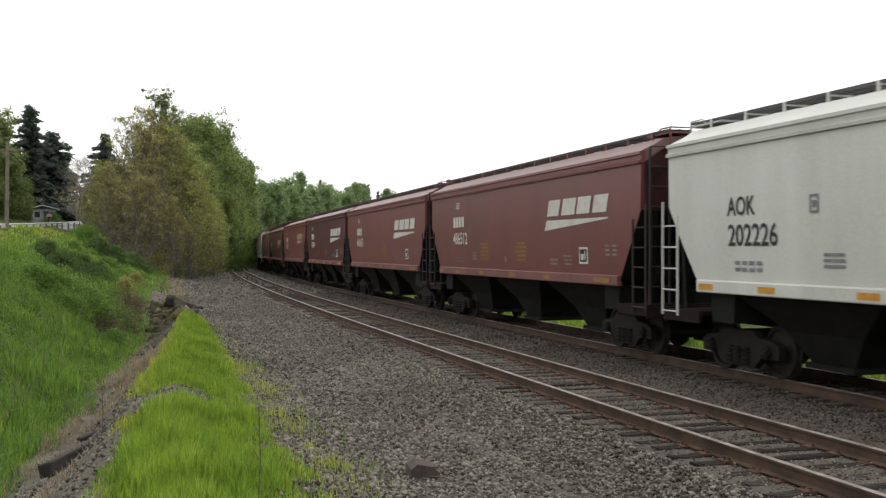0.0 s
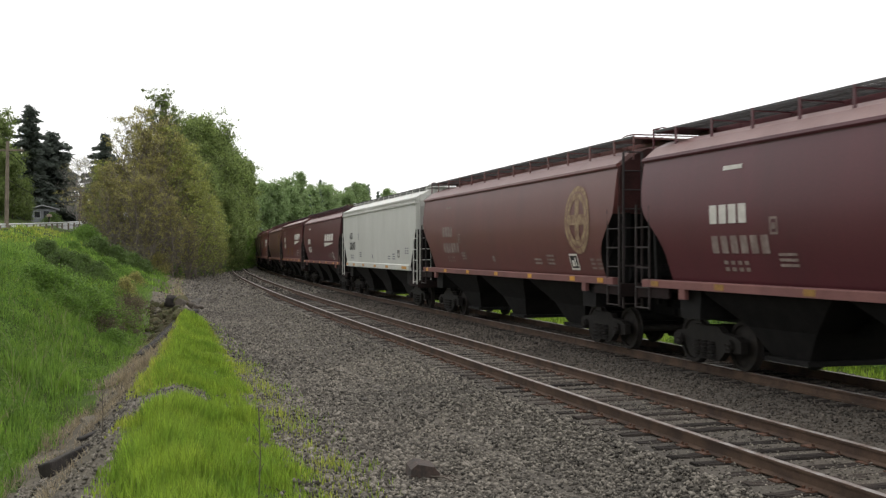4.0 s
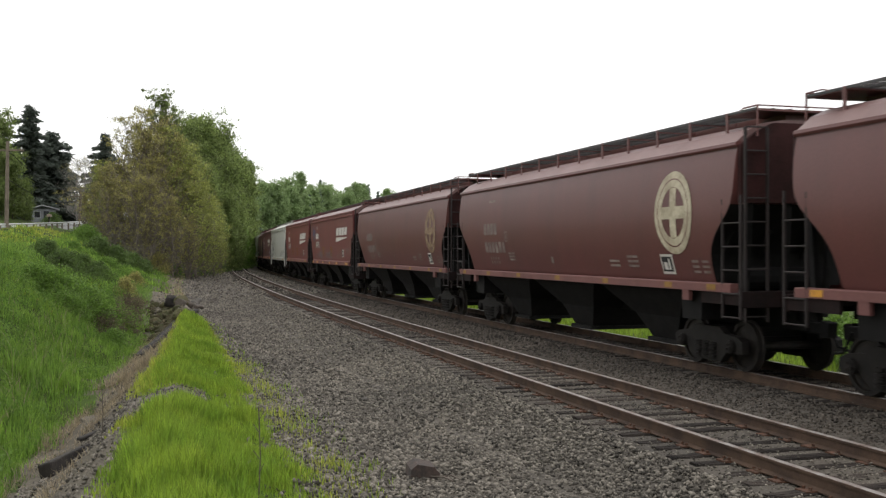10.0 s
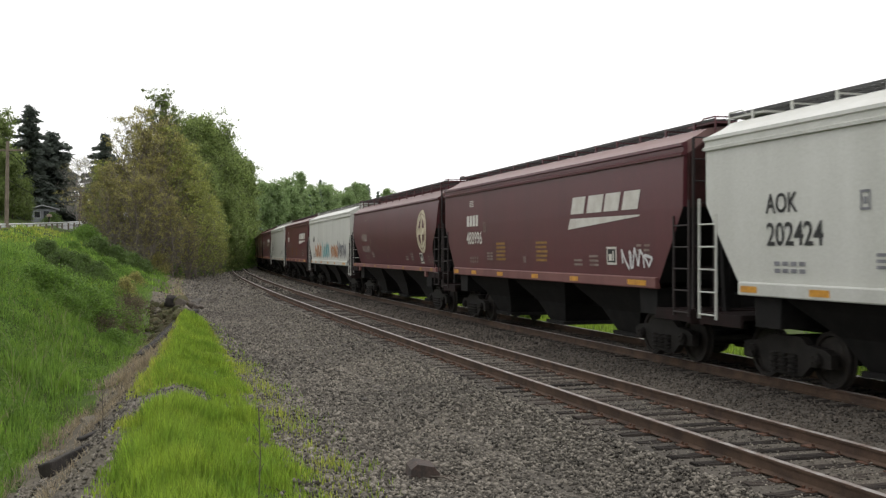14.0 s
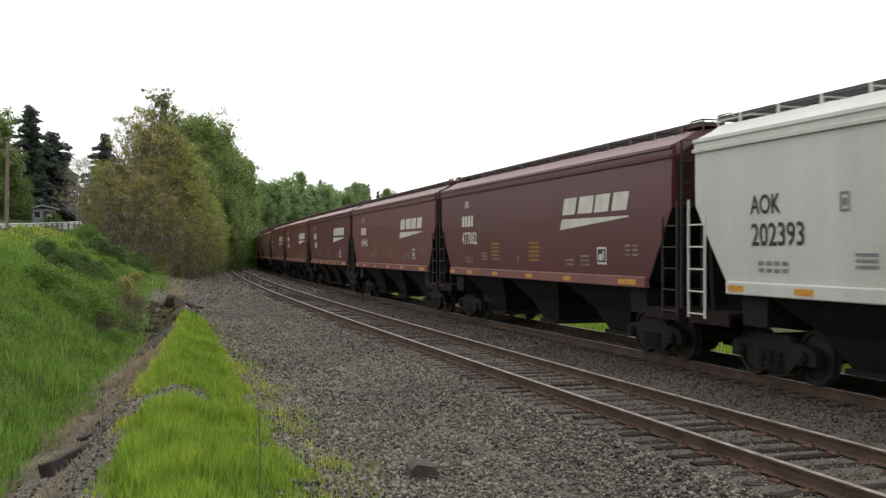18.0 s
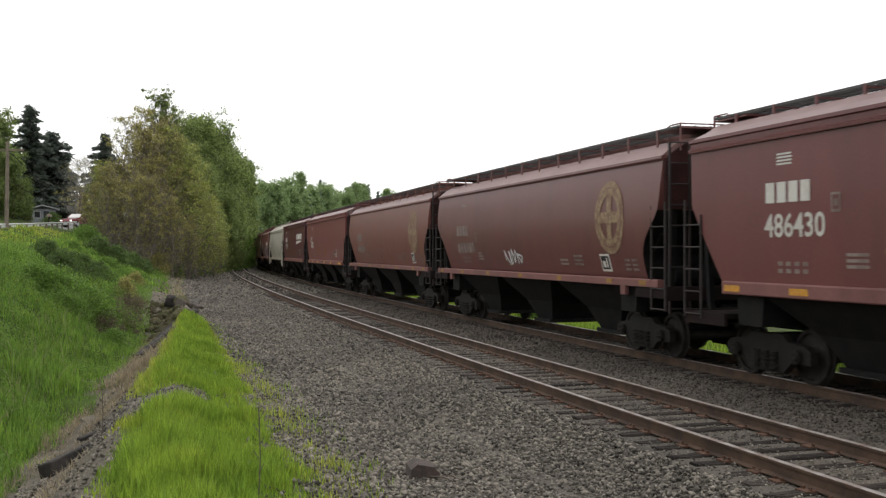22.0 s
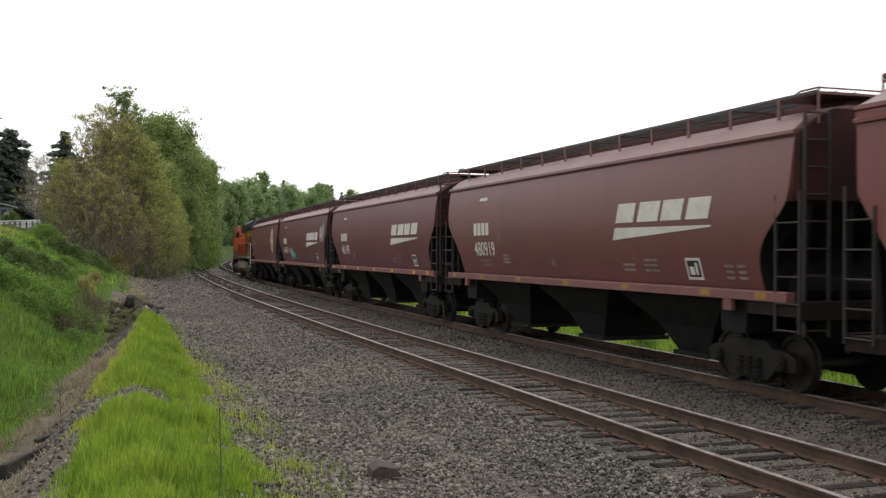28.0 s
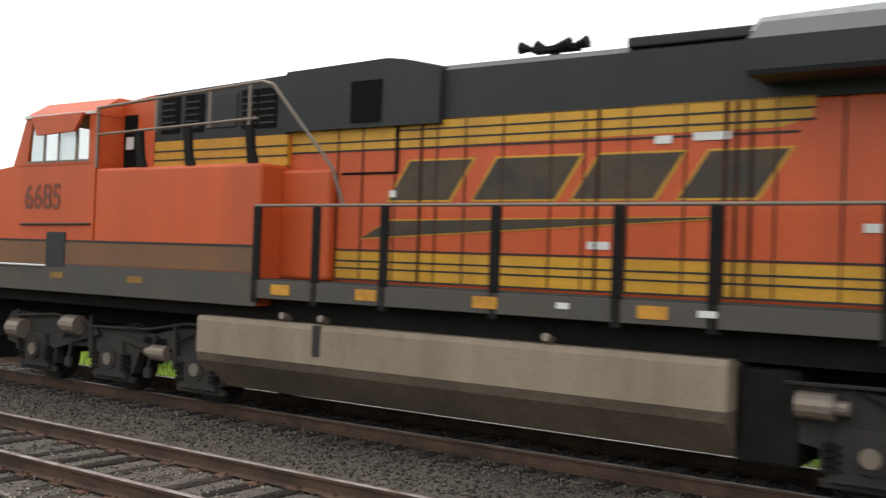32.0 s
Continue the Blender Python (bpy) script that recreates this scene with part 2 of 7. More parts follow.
def thing(name, m, label, category, group=""):
    ob = new(name)
    ob.empty_display_size = 0.3
    ob.matrix_basis = m
    return tagged(ob, label, category, group)


def cloud_mesh(name, verts, faces, mat, smooth=False):
    """A mesh from arrays of equal faces."""
    verts, faces = np.asarray(verts, dtype=np.float32), np.asarray(faces, dtype=np.int32)
    me = bpy.data.meshes.new(name)
    k = faces.shape[1]
    me.vertices.add(len(verts))
    me.vertices.foreach_set("co", verts.ravel())
    me.loops.add(faces.size)
    me.loops.foreach_set("vertex_index", faces.ravel())
    me.polygons.add(len(faces))
    me.polygons.foreach_set("loop_start", np.arange(0, faces.size, k, dtype=np.int32))
    me.polygons.foreach_set("loop_total", np.full(len(faces), k, dtype=np.int32))
    me.materials.append(mat)
    me.update(calc_edges=True)
    if smooth:
        me.shade_smooth()
    return me


rng = np.random.default_rng(7)


def place_np(s, off):
    th = TH0 + K * s
    return (P0[0] + (np.cos(th) - math.cos(TH0)) / K + np.cos(th) * off, P0[1] + (np.sin(th) - math.sin(TH0)) / K + np.sin(th) * off)


# ---- ground ----
PROFILE_OFF = (-400, -120, -60, -34, -24, -17.5, -14.5, -11.2, -10.0, -9.2, -8.1, -7.3, -6.4, -3.6, -2.9, -1.45, 1.4, 2.6, 5.8, 7.2, 8.4, 10, 30, 60, 400)
PROFILE_Z = (14, 11, 7.5, 4.3, 3.15, 2.65, 2.0, -0.55, -1.15, -0.95, -0.02, 0.16, -0.10, -0.42, -0.46, -0.205, -0.20, -0.135, -0.135, -0.4, -0.8, -0.9, -0.6, 0.5, 6)


def skew(s, e):
    """How far the berm and the ditch have come nearer to the track at s."""
    k = np.clip((np.asarray(s) - 10) / 28, 0, 1)
    return np.interp(e, (-20, -13, -8.2, -6.9, -5.8, -3.4), (0.6, 2.3, 2.2, 1.0, 0.25, 0)) * k


def unskewed(s, off):
    e = np.asarray(off, dtype=float)
    for _ in range(4):
        e = off - skew(s, e)
    return e


def ground_z(s, off):
    off = unskewed(s, off)
    z = np.interp(off, PROFILE_OFF, PROFILE_Z)
    # the ditch ends at a stony slope, and the bank runs out where the line turns into the woods
    fill = np.clip((np.asarray(s) - 41) / 7, 0, 1)
    flat = np.interp(off, (-13, -12, -11, -10.2, -9, -6.4, -3.6), (0.84, 0.55, 0.32, 0.0, -0.1, -0.25, -0.42))
    z = np.where((off > -13) & (off < -3.6), z * (1 - fill) + np.maximum(z, flat) * fill, z)
    fade = np.clip((np.asarray(s) - 48) / 50, 0, 1)
    soft = np.interp(off, (-400, -60, -24, -17.5, -14.5, -12, -9, -6.4, -3.6), (16, 10, 5.6, 4.3, 2.8, 1.0, -0.1, -0.25, -0.40))
    return np.where((off < -3.6), z * (1 - fade) + soft * fade, z)


def bumps(x, y):
    return 0.10 * np.sin(0.55 * x - 0.3 * y + 0.5) * np.sin(0.4 * y + 0.25 * x) + 0.05 * np.sin(1.3 * x + 0.7 * y) * np.sin(0.9 * y - 0.4 * x) + 0.03 * np.sin(3.1 * x - 1.7 * y) * np.sin(2.3 * y + 1.1 * x)


def surface(s, off):
    """The height of the ground with its small unevenness, none of it under the tracks."""
    x, y = place_np(s, off)
    e = unskewed(s, off)
    amount = np.where((off > -2.2) & (off < 6.5), 0.0, np.where(e > -6, 0.3, np.where(e > -9, 0.8, 2.6)))
    mound = 0.5 * np.exp(-0.5 * ((x + 13.6) / 1.2) ** 2 - 0.5 * ((y - 37.5) / 4.0) ** 2)
    return ground_z(s, off) + bumps(x, y) * amount + mound


def make_ground():
    ss = np.concatenate([np.arange(-400, -30, 20), np.arange(-30, 60, 0.8), np.arange(60, 170, 2.5), np.arange(170, 800, 10), np.arange(800, 2600, 150)])
    oo = np.concatenate([np.array([-1400, -1000, -700, -400, -260, -180, -120, -90, -60, -48, -40, -34]), np.arange(-30, -18, 1.0), np.arange(-18, -2, 0.3), np.arange(-2, 7, 0.75),
                         np.arange(7, 14, 0.7), np.arange(14, 40, 3), np.array([45, 60, 80, 110, 160, 250, 400, 600, 900, 1300])])
    sg, og = np.meshgrid(ss, oo, indexing="ij")
    x, y = place_np(sg, og)
    z = surface(sg, og)
    verts = np.stack([x, y, z], -1).reshape(-1, 3)
    a = np.arange(len(ss) * len(oo)).reshape(len(ss), len(oo))
    faces = np.stack([a[:-1, :-1], a[:-1, 1:], a[1:, 1:], a[1:, :-1]], -1).reshape(-1, 4)
    me = cloud_mesh("ground", verts, faces, M["ground"], True)
    me.materials.append(M["gravel"])
    me.materials.append(M["dirt"])
    mid = (og[:-1, :-1] + og[1:, 1:]).ravel() / 2
    smid = (sg[:-1, :-1] + sg[1:, 1:]).ravel() / 2
    eff = unskewed(smid, mid)
    gravel = ((eff > -6.1) & (mid < 8.1)) | ((smid > 38) & (smid < 150) & (eff > -8.6) & (mid < 8.1))
    wob = 0.35 * np.sin(smid * 1.3) + 0.25 * np.sin(smid * 2.9 + mid * 2)
    dirt = ((eff + wob > -9.75) & (eff + 0.3 * wob < -7.75) & (smid > 5) & (smid < 40)) | ((smid >= 38) & (smid < 62) & (eff + wob > -11.3) & (eff < -7.4)) | ((smid > 55) & (smid < 120) & (eff + wob > -9.8) & (eff + wob < -6.2))
    me.polygons.foreach_set("material_index", np.where(dirt, 2, gravel.astype(np.int32)))
    tagged(new("ground", me), "grassy and gravelly ground beside the railway", "ground", kind="structure")


make_ground()


# ---- tracks ----
RAIL = [(-0.075, -0.176), (0.075, -0.176), (0.075, -0.165), (0.012, -0.145), (0.012, -0.045), (0.037, -0.036), (0.037, -0.006), (0.030, 0.0), (-0.030, 0.0), (-0.037, -0.006), (-0.037, -0.036), (-0.012, -0.045),
        (-0.012, -0.145), (-0.075, -0.165)]


def make_rail(name, off, z, label):
    ss = np.concatenate([np.arange(-30, 60, 2.0), np.arange(60, 900, 5.0)])
    rings = []
    for s in ss:
        x, y = place(s, off)
        th = heading(s)
        rings.append([(x + a * math.cos(th), y + a * math.sin(th), z + b) for a, b in RAIL])
    me = Shape().loft(rings).mesh(name, M["rail"])
    me.materials.append(M["rail_head"])
    n = len(RAIL)
    for k, p in enumerate(me.polygons):
        c = sum((me.vertices[i].co.z for i in p.vertices), 0.0) / len(p.vertices) - z
        if c > -0.012 and len(p.vertices) == 4:
            p.material_index = 1
    return tagged(new(name, me), label, "rail", "rails", "structure")


for track_off, track_z, word in ((0.0, 0.0, "outer"), (SPACING, Z_FAR, "inner")):
    make_rail("rail", track_off - 0.755, track_z, "rusty steel rail with a worn bright head on the " + word + " track")
    make_rail("rail", track_off + 0.755, track_z, "rusty steel rail with a worn bright head on the " + word + " track")


# ---- ties, plates and ballast of both tracks ----
def worn_tie(seed):
    """A weathered tie with uneven top, worn arrises and ragged ends."""
    r = random.Random(seed)
    rings, m = [], 14
    split = r.uniform(-0.05, 0.05)
    for i in range(m + 1):
        x = -1.3 + 2.6 * i / m + (r.uniform(-0.05, 0.05) if i in (0, m) else 0)
        w = 0.112 + r.uniform(-0.012, 0.008) - (0.02 if i in (0, m) else 0)
        top = -0.180 + r.uniform(-0.012, 0.006)
        rings.append([(x, -w, -0.36), (x, -w, top - 0.02 + r.uniform(-0.012, 0.004)), (x, -w + 0.02, top), (x, split - 0.012, top + r.uniform(-0.004, 0.004)), (x, split, top - r.uniform(0.0, 0.028)), (x, split + 0.012, top), (x, w - 0.02, top + r.uniform(-0.008, 0.004)), (x, w, top - 0.02), (x, w, -0.36)])
    return Shape().loft(rings).mesh("tie", M["tie"])


def make_ties():
    r = random.Random(5)
    kinds = [worn_tie(i) for i in range(6)]
    plate = Shape().box(-0.18, 0.18, -0.09, 0.09, -0.19, -0.166).box(-0.11, -0.085, -0.07, -0.04, -0.17, -0.135).box(0.085, 0.11, 0.04, 0.07, -0.17, -0.135).box(0.085, 0.11, -0.07, -0.04, -0.17, -0.135).mesh("tie_plate", M["plate"])
    bed = tagged(new("track_bed", far_ties(0.0, 0.0, 62.0, 420.0)), "rows of dark wooden ties under the rails", "track", kind="structure")
    far_bed = tagged(new("track_bed", far_ties(SPACING, Z_FAR, -6.0, 420.0)), "rows of dark wooden ties under the rails", "track", kind="structure")
    for i in range(132):
        s = -4 + i * 0.5 + r.uniform(-0.04, 0.04)
        x, y = place(s, r.uniform(-0.05, 0.05))
        t = put("tie", r.choice(kinds), bed, pose(x, y, r.uniform(-0.022, 0.008), 0, 0, math.degrees(heading(s)) + r.uniform(-1.5, 1.5)))
        for sg in (-1, 1):
            put("tie_plate", plate, t, pose(sg * 0.755, 0, 0, 0, 0, 0 if sg > 0 else 180))


def far_ties(off, z, s0, s1):
    sh = Shape()
    r = random.Random(6)
    s = s0
    while s < s1:
        th = heading(s) + r.uniform(-0.02, 0.02)
        x, y = place(s, off)
        c, n = math.cos(th), math.sin(th)
        vs = []
        for a in (-1.3, 1.3):
            for b in (-0.115, 0.115):
                for h in (-0.36, -0.178 + r.uniform(-0.01, 0.01)):
                    vs.append((x + a * c - b * n, y + a * n + b * c, z + h))
        sh.add(vs, [(0, 1, 3, 2), (4, 6, 7, 5), (0, 4, 5, 1), (2, 3, 7, 6), (1, 5, 7, 3)])
        s += 0.5
    return sh.mesh("track_bed", M["tie"], fix=False)


make_ties()

OCTA = np.array([(1, 0, 0), (-1, 0, 0), (0, 1, 0), (0, -1, 0), (0, 0, 1), (0, 0, -1)], dtype=float)
OCTA_F = np.array([(0, 2, 4), (2, 1, 4), (1, 3, 4), (3, 0, 4), (2, 0, 5), (1, 2, 5), (3, 1, 5), (0, 3, 5)])


def stones(s, off, size, lift=0.3):
    """Rough stones at places of the plan: verts and faces."""
    n = len(s)
    x, y = place_np(s, off)
    z = surface(s, off)
    shape = OCTA[None] * rng.uniform(0.55, 1.2, (n, 6, 1))
    shape = shape + rng.normal(0, 0.22, (n, 6, 3))
    shape *= np.stack([rng.uniform(0.7, 1.3, n), rng.uniform(0.7, 1.2, n), rng.uniform(0.5, 0.9, n)], -1)[:, None, :]
    a = rng.uniform(0, 2 * np.pi, n)
    c, q = np.cos(a)[:, None], np.sin(a)[:, None]
    vx = (shape[:, :, 0] * c - shape[:, :, 1] * q) * size[:, None] + x[:, None]
    vy = (shape[:, :, 0] * q + shape[:, :, 1] * c) * size[:, None] + y[:, None]
    vz = shape[:, :, 2] * size[:, None] + (z + size * lift)[:, None]
    verts = np.stack([vx, vy, vz], -1).reshape(-1, 3)
    faces = (OCTA_F[None] + 6 * np.arange(n)[:, None, None]).reshape(-1, 3)
    return verts, faces


def scatter(n, s0, s1, o0, o1, power=1.0):
    s, e = s0 + (s1 - s0) * rng.uniform(0, 1, n) ** power, rng.uniform(o0, o1, n)
    return s, e + skew(s, e)


def patchy(s, off, scale=1.0):
    x, y = place_np(s, off)
    x, y = x * scale, y * scale
    big = np.sin(1.9 * x + 0.6 * y) + np.sin(1.1 * y - 0.8 * x + 1.0) + 0.8 * np.sin(3.7 * x - 2.3 * y + 2.0) + 0.7 * np.sin(4.9 * y + 2.9 * x) + 0.6 * np.sin(9.1 * x + 3.3 * y) + 0.6 * np.sin(8.3 * y - 6.1 * x)
    return np.clip(0.5 + 0.16 * big, 0, 1)


def spur_line(off):
    return np.interp(off, (-9.0, -8.3, -7.5, -6.6), (13.6, 15.3, 15.6, 16.5))


def make_ballast():
    sets = []
    for n, s0, s1, o0, o1, a, b in ((80000, 2, 22, -5.9, -1.4, 0.010, 0.044), (30000, 22, 60, -5.9, -1.4, 0.020, 0.048),
                                    (19000, 0, 36, -1.4, 1.4, 0.012, 0.028), (9000, -12, 2.5, -5.9, 1.4, 0.014, 0.045), (5000, 60, 130, -6.0, 3.1, 0.05, 0.10), (1800, 2, 40, -6.6, -4.6, 0.03, 0.065), (5000, 6, 34, -9.4, -7.9, 0.010, 0.045), (2500, 40, 90, -9.4, -6.0, 0.03, 0.09)):
        s, o = scatter(n, s0, s1, o0, o1, 1.25)
        sets.append((s, o, a + (b - a) * rng.uniform(0, 1, n) ** 1.8))
    # a spur of gravel and broken wood that runs from the old tie across the berm
    o = rng.uniform(-9.0, -6.5, 5000)
    sets.append((spur_line(o) + rng.normal(0, 0.30, 5000), o, rng.uniform(0.010, 0.040, 5000)))
    s, o, z = (np.concatenate(v) for v in zip(*sets))
    verts, faces = stones(s, o, z)
    # loose stones lying on the ties
    n = 3200
    s, o = scatter(n, 0, 40, -1.4, 1.4, 1.2)
    keep = patchy(s, o, 1.3) > 0.52
    more, tris = stones(s[keep], o[keep], rng.uniform(0.010, 0.026, int(keep.sum())), 1.9)
    verts, faces = np.concatenate([verts, more]), np.concatenate([faces, tris + len(verts)])
    tagged(new("ballast", cloud_mesh("ballast", verts, faces, M["stone"])), "crushed grey ballast stones beside the outer track", "gravel", kind="stuff")
    sets = []
    for n, s0, s1, o0, o1, a, b in ((15000, 0, 24, 1.4, 3.0, 0.013, 0.038), (9000, 24, 60, 1.4, 3.0, 0.028, 0.054), (4000, -12, 2.5, 1.4, 3.0, 0.014, 0.045), (22000, -4, 45, 2.9, 8.3, 0.018, 0.045)):
        s, o = scatter(n, s0, s1, o0, o1, 1.25)
        sets.append((s, o, a + (b - a) * rng.uniform(0, 1, n) ** 1.8))
    s, o, z = (np.concatenate(v) for v in zip(*sets))
    verts, faces = stones(s, o, z)
    tagged(new("inner_ballast", cloud_mesh("inner_ballast", verts, faces, M["shaded_stone"])), "brown ballast stones darkened for the train's shade round the inner track", "gravel", kind="stuff")


make_ballast()


# ---- grass ----
def blades(s, off, height, width, lean=0.35):
    """Bent blades of grass at places of the plan."""
    n = len(s)
    x, y = place_np(s, off)
    z = surface(s, off) - 0.02
    a, b = rng.uniform(0, 2 * np.pi, n), rng.uniform(0, 2 * np.pi, n)
    dx, dy = np.cos(a) * width / 2, np.sin(a) * width / 2
    l = height * rng.uniform(0.05, lean, n)
    lx, ly = np.cos(b) * l, np.sin(b) * l
    v = np.stack([np.stack([x - dx, y - dy, z], -1), np.stack([x + dx, y + dy, z], -1),
                  np.stack([x + lx * 0.35 + dx * 0.75, y + ly * 0.35 + dy * 0.75, z + height * 0.6], -1), np.stack([x + lx * 0.35 - dx * 0.75, y + ly * 0.35 - dy * 0.75, z + height * 0.6], -1),
                  np.stack([x + lx, y + ly, z + height * 0.98], -1)], 1).reshape(-1, 3)
    k = 5 * np.arange(n)[:, None]
    faces = np.concatenate([k + np.array([[0, 1, 2]]), k + np.array([[0, 2, 3]]), k + np.array([[3, 2, 4]])])
    return v, faces


def make_grass(name, mat, label, sets):
    vs, fs, o = [], [], 0
    for n, s0, s1, o0, o1, h0, h1, w0, w1, edge in sets:
        lean = 1.6 if mat == "straw" else 0.45
        s, off = scatter(n, s0, s1, o0, o1, 1.3)
        p = patchy(s, off, 1.4)
        mid, half = (o0 + o1) / 2, (o1 - o0) / 2
        rim = np.clip(1 - np.abs(unskewed(s, off) - mid) / half, 0, 1)
        keep = rng.uniform(0, 1, n) < np.clip((rim * edge + 0.1) * (0.25 + 1.3 * p), 0, 1)
        spur = np.abs(s - spur_line(off)) / 1.0 + 3.0 * ((off < -9.1) | (off > -6.4))
        keep &= rng.uniform(0, 1, n) < np.clip(spur - 0.15 + 0.45 * np.clip(off + 7.6, 0, 1), 0.04, 1)
        s, off, p, rim = s[keep], off[keep], p[keep], rim[keep]
        h = rng.uniform(h0, h1, len(s)) * (0.3 + 1.1 * p ** 1.5) * np.clip(0.3 + rim * 2.0, 0.3, 1)
        h = h * np.clip(0.25 + 0.5 * (np.abs(s - spur_line(off)) + 3.0 * ((off < -9.1) | (off > -6.4))), 0.25, 1)
        v, f = blades(s, off, h, rng.uniform(w0, w1, len(s)), lean)
        vs.append(v)
        fs.append(f + o)
        o += len(v)
    tagged(new(name, cloud_mesh(name, np.concatenate(vs), np.concatenate(fs), M[mat])), label, "grass", kind="stuff")


make_grass("berm_grass", "lush_grass", "short lush bright green grass beside the gravel", [
    (16000, -12, 5, -8.6, -5.6, 0.08, 0.24, 0.012, 0.022, 2.2),     (70000, 4, 20, -8.05, -5.6, 0.12, 0.36, 0.009, 0.016, 2.2), (40000, 20, 35.5, -7.9, -5.6, 0.16, 0.36, 0.014, 0.026, 2.2), (9000, 4, 24, -6.5, -4.5, 0.04, 0.15, 0.008, 0.015, 0.42), (1800, 22, 36, -6.3, -4.9, 0.06, 0.16, 0.014, 0.022, 0.4)])
make_grass("edge_grass", "edge_grass", "short yellow-green grass at the edges of the berm", [
    (16000, 4, 24, -6.9, -5.0, 0.06, 0.2, 0.008, 0.014, 0.9), (12000, 14, 35.5, -8.4, -7.0, 0.08, 0.24, 0.010, 0.02, 1.0), (8000, 20, 36, -6.7, -5.5, 0.08, 0.22, 0.014, 0.024, 1.0)])
make_grass("bank_top_grass", "edge_grass", "bright short grass along the top of the bank", [
    (22000, 26, 60, -19.0, -13.0, 0.1, 0.3, 0.02, 0.036, 1.6), (9000, 34, 56, -13.2, -11.6, 0.1, 0.28, 0.02, 0.032, 0.8), (12000, 55, 90, -19.0, -13.5, 0.12, 0.3, 0.035, 0.055, 1.5)])
make_grass("bank_grass", "bank_grass", "tall green grass on the bank above the ditch", [
    (24000, -12, 11, -16, -8.4, 0.12, 0.35, 0.02, 0.035, 2.0),     (90000, 10, 42, -15.5, -9.1, 0.18, 0.55, 0.012, 0.026, 2.5), (44000, 40, 90, -17, -9.8, 0.2, 0.5, 0.03, 0.055, 2.0), (14000, 30, 75, -18.5, -14.5, 0.15, 0.35, 0.03, 0.05, 2.0), (9000, 60, 130, -12.5, -8.6, 0.2, 0.5, 0.04, 0.07, 1.2), (2500, 52, 120, -9.4, -5.6, 0.06, 0.2, 0.03, 0.06, 0.5)])
make_grass("far_side_grass", "lush_grass", "bright grass on the far side of the railway", [
    (32000, -6, 40, 8.2, 15, 0.2, 0.5, 0.02, 0.035, 2.0), (26000, 40, 180, 8.2, 15, 0.25, 0.55, 0.04, 0.08, 2.0)])
make_grass("dry_grass", "straw", "dry straw along the ditch edge", [
    (12000, 6, 26, -9.7, -8.4, 0.06, 0.30, 0.007, 0.013, 1.6), (7000, 24, 42, -9.7, -8.2, 0.1, 0.3, 0.012, 0.02, 1.0), (5000, 50, 110, -10.0, -6.2, 0.1, 0.3, 0.03, 0.05, 0.7), (2600, 12, 40, -14, -9.5, 0.4, 0.95, 0.008, 0.014, 0.5)])



def make_weeds():
    """Low leafy weeds in drifts over the bank."""
    vs, o = [], 0
    s, off = scatter(90000, 12, 60, -15.5, -9.6, 1.2)
    p = patchy(s, off, 0.7)
    keep = rng.uniform(0, 1, len(s)) < np.clip(2.2 * p - 0.7, 0, 1)
    s, off, p = s[keep], off[keep], p[keep]
    x, y = place_np(s, off)
    z = surface(s, off) + rng.uniform(0.05, 1.0, len(s)) ** 0.6 * (0.12 + 0.42 * p)
    tagged(new("bank_weeds", leaf_mesh("bank_weeds", np.stack([x, y, z], -1), 0.028, M["shrub_leaf"], 1.2)), "low leafy green weeds in drifts on the bank", "weeds", kind="stuff")


# ---- trees and shrubs ----
def leaf_mesh(name, pts, size, mat, stretch=1.0, direction=None):
    n = len(pts)
    u = rng.normal(0, 1, (n, 3))
    if direction is not None:
        u = direction + 0.35 * u
    u /= np.linalg.norm(u, axis=1, keepdims=True)
    w = np.cross(u, rng.normal(0, 1, (n, 3)))
    w /= np.linalg.norm(w, axis=1, keepdims=True)
    sz = rng.uniform(0.6, 1.3, n)[:, None] * size
    u, w = u * sz * stretch, w * sz * 0.62
    up = np.cross(u, w)
    up = up / (np.linalg.norm(up, axis=1, keepdims=True) + 1e-9) * sz * 0.18
    v = np.stack([pts - u, pts - w + up, pts + u, pts + w + up], 1).reshape(-1, 3)
    f = 4 * np.arange(n)[:, None] + np.array([[0, 1, 2, 3]])
    return cloud_mesh(name, v, f, mat)


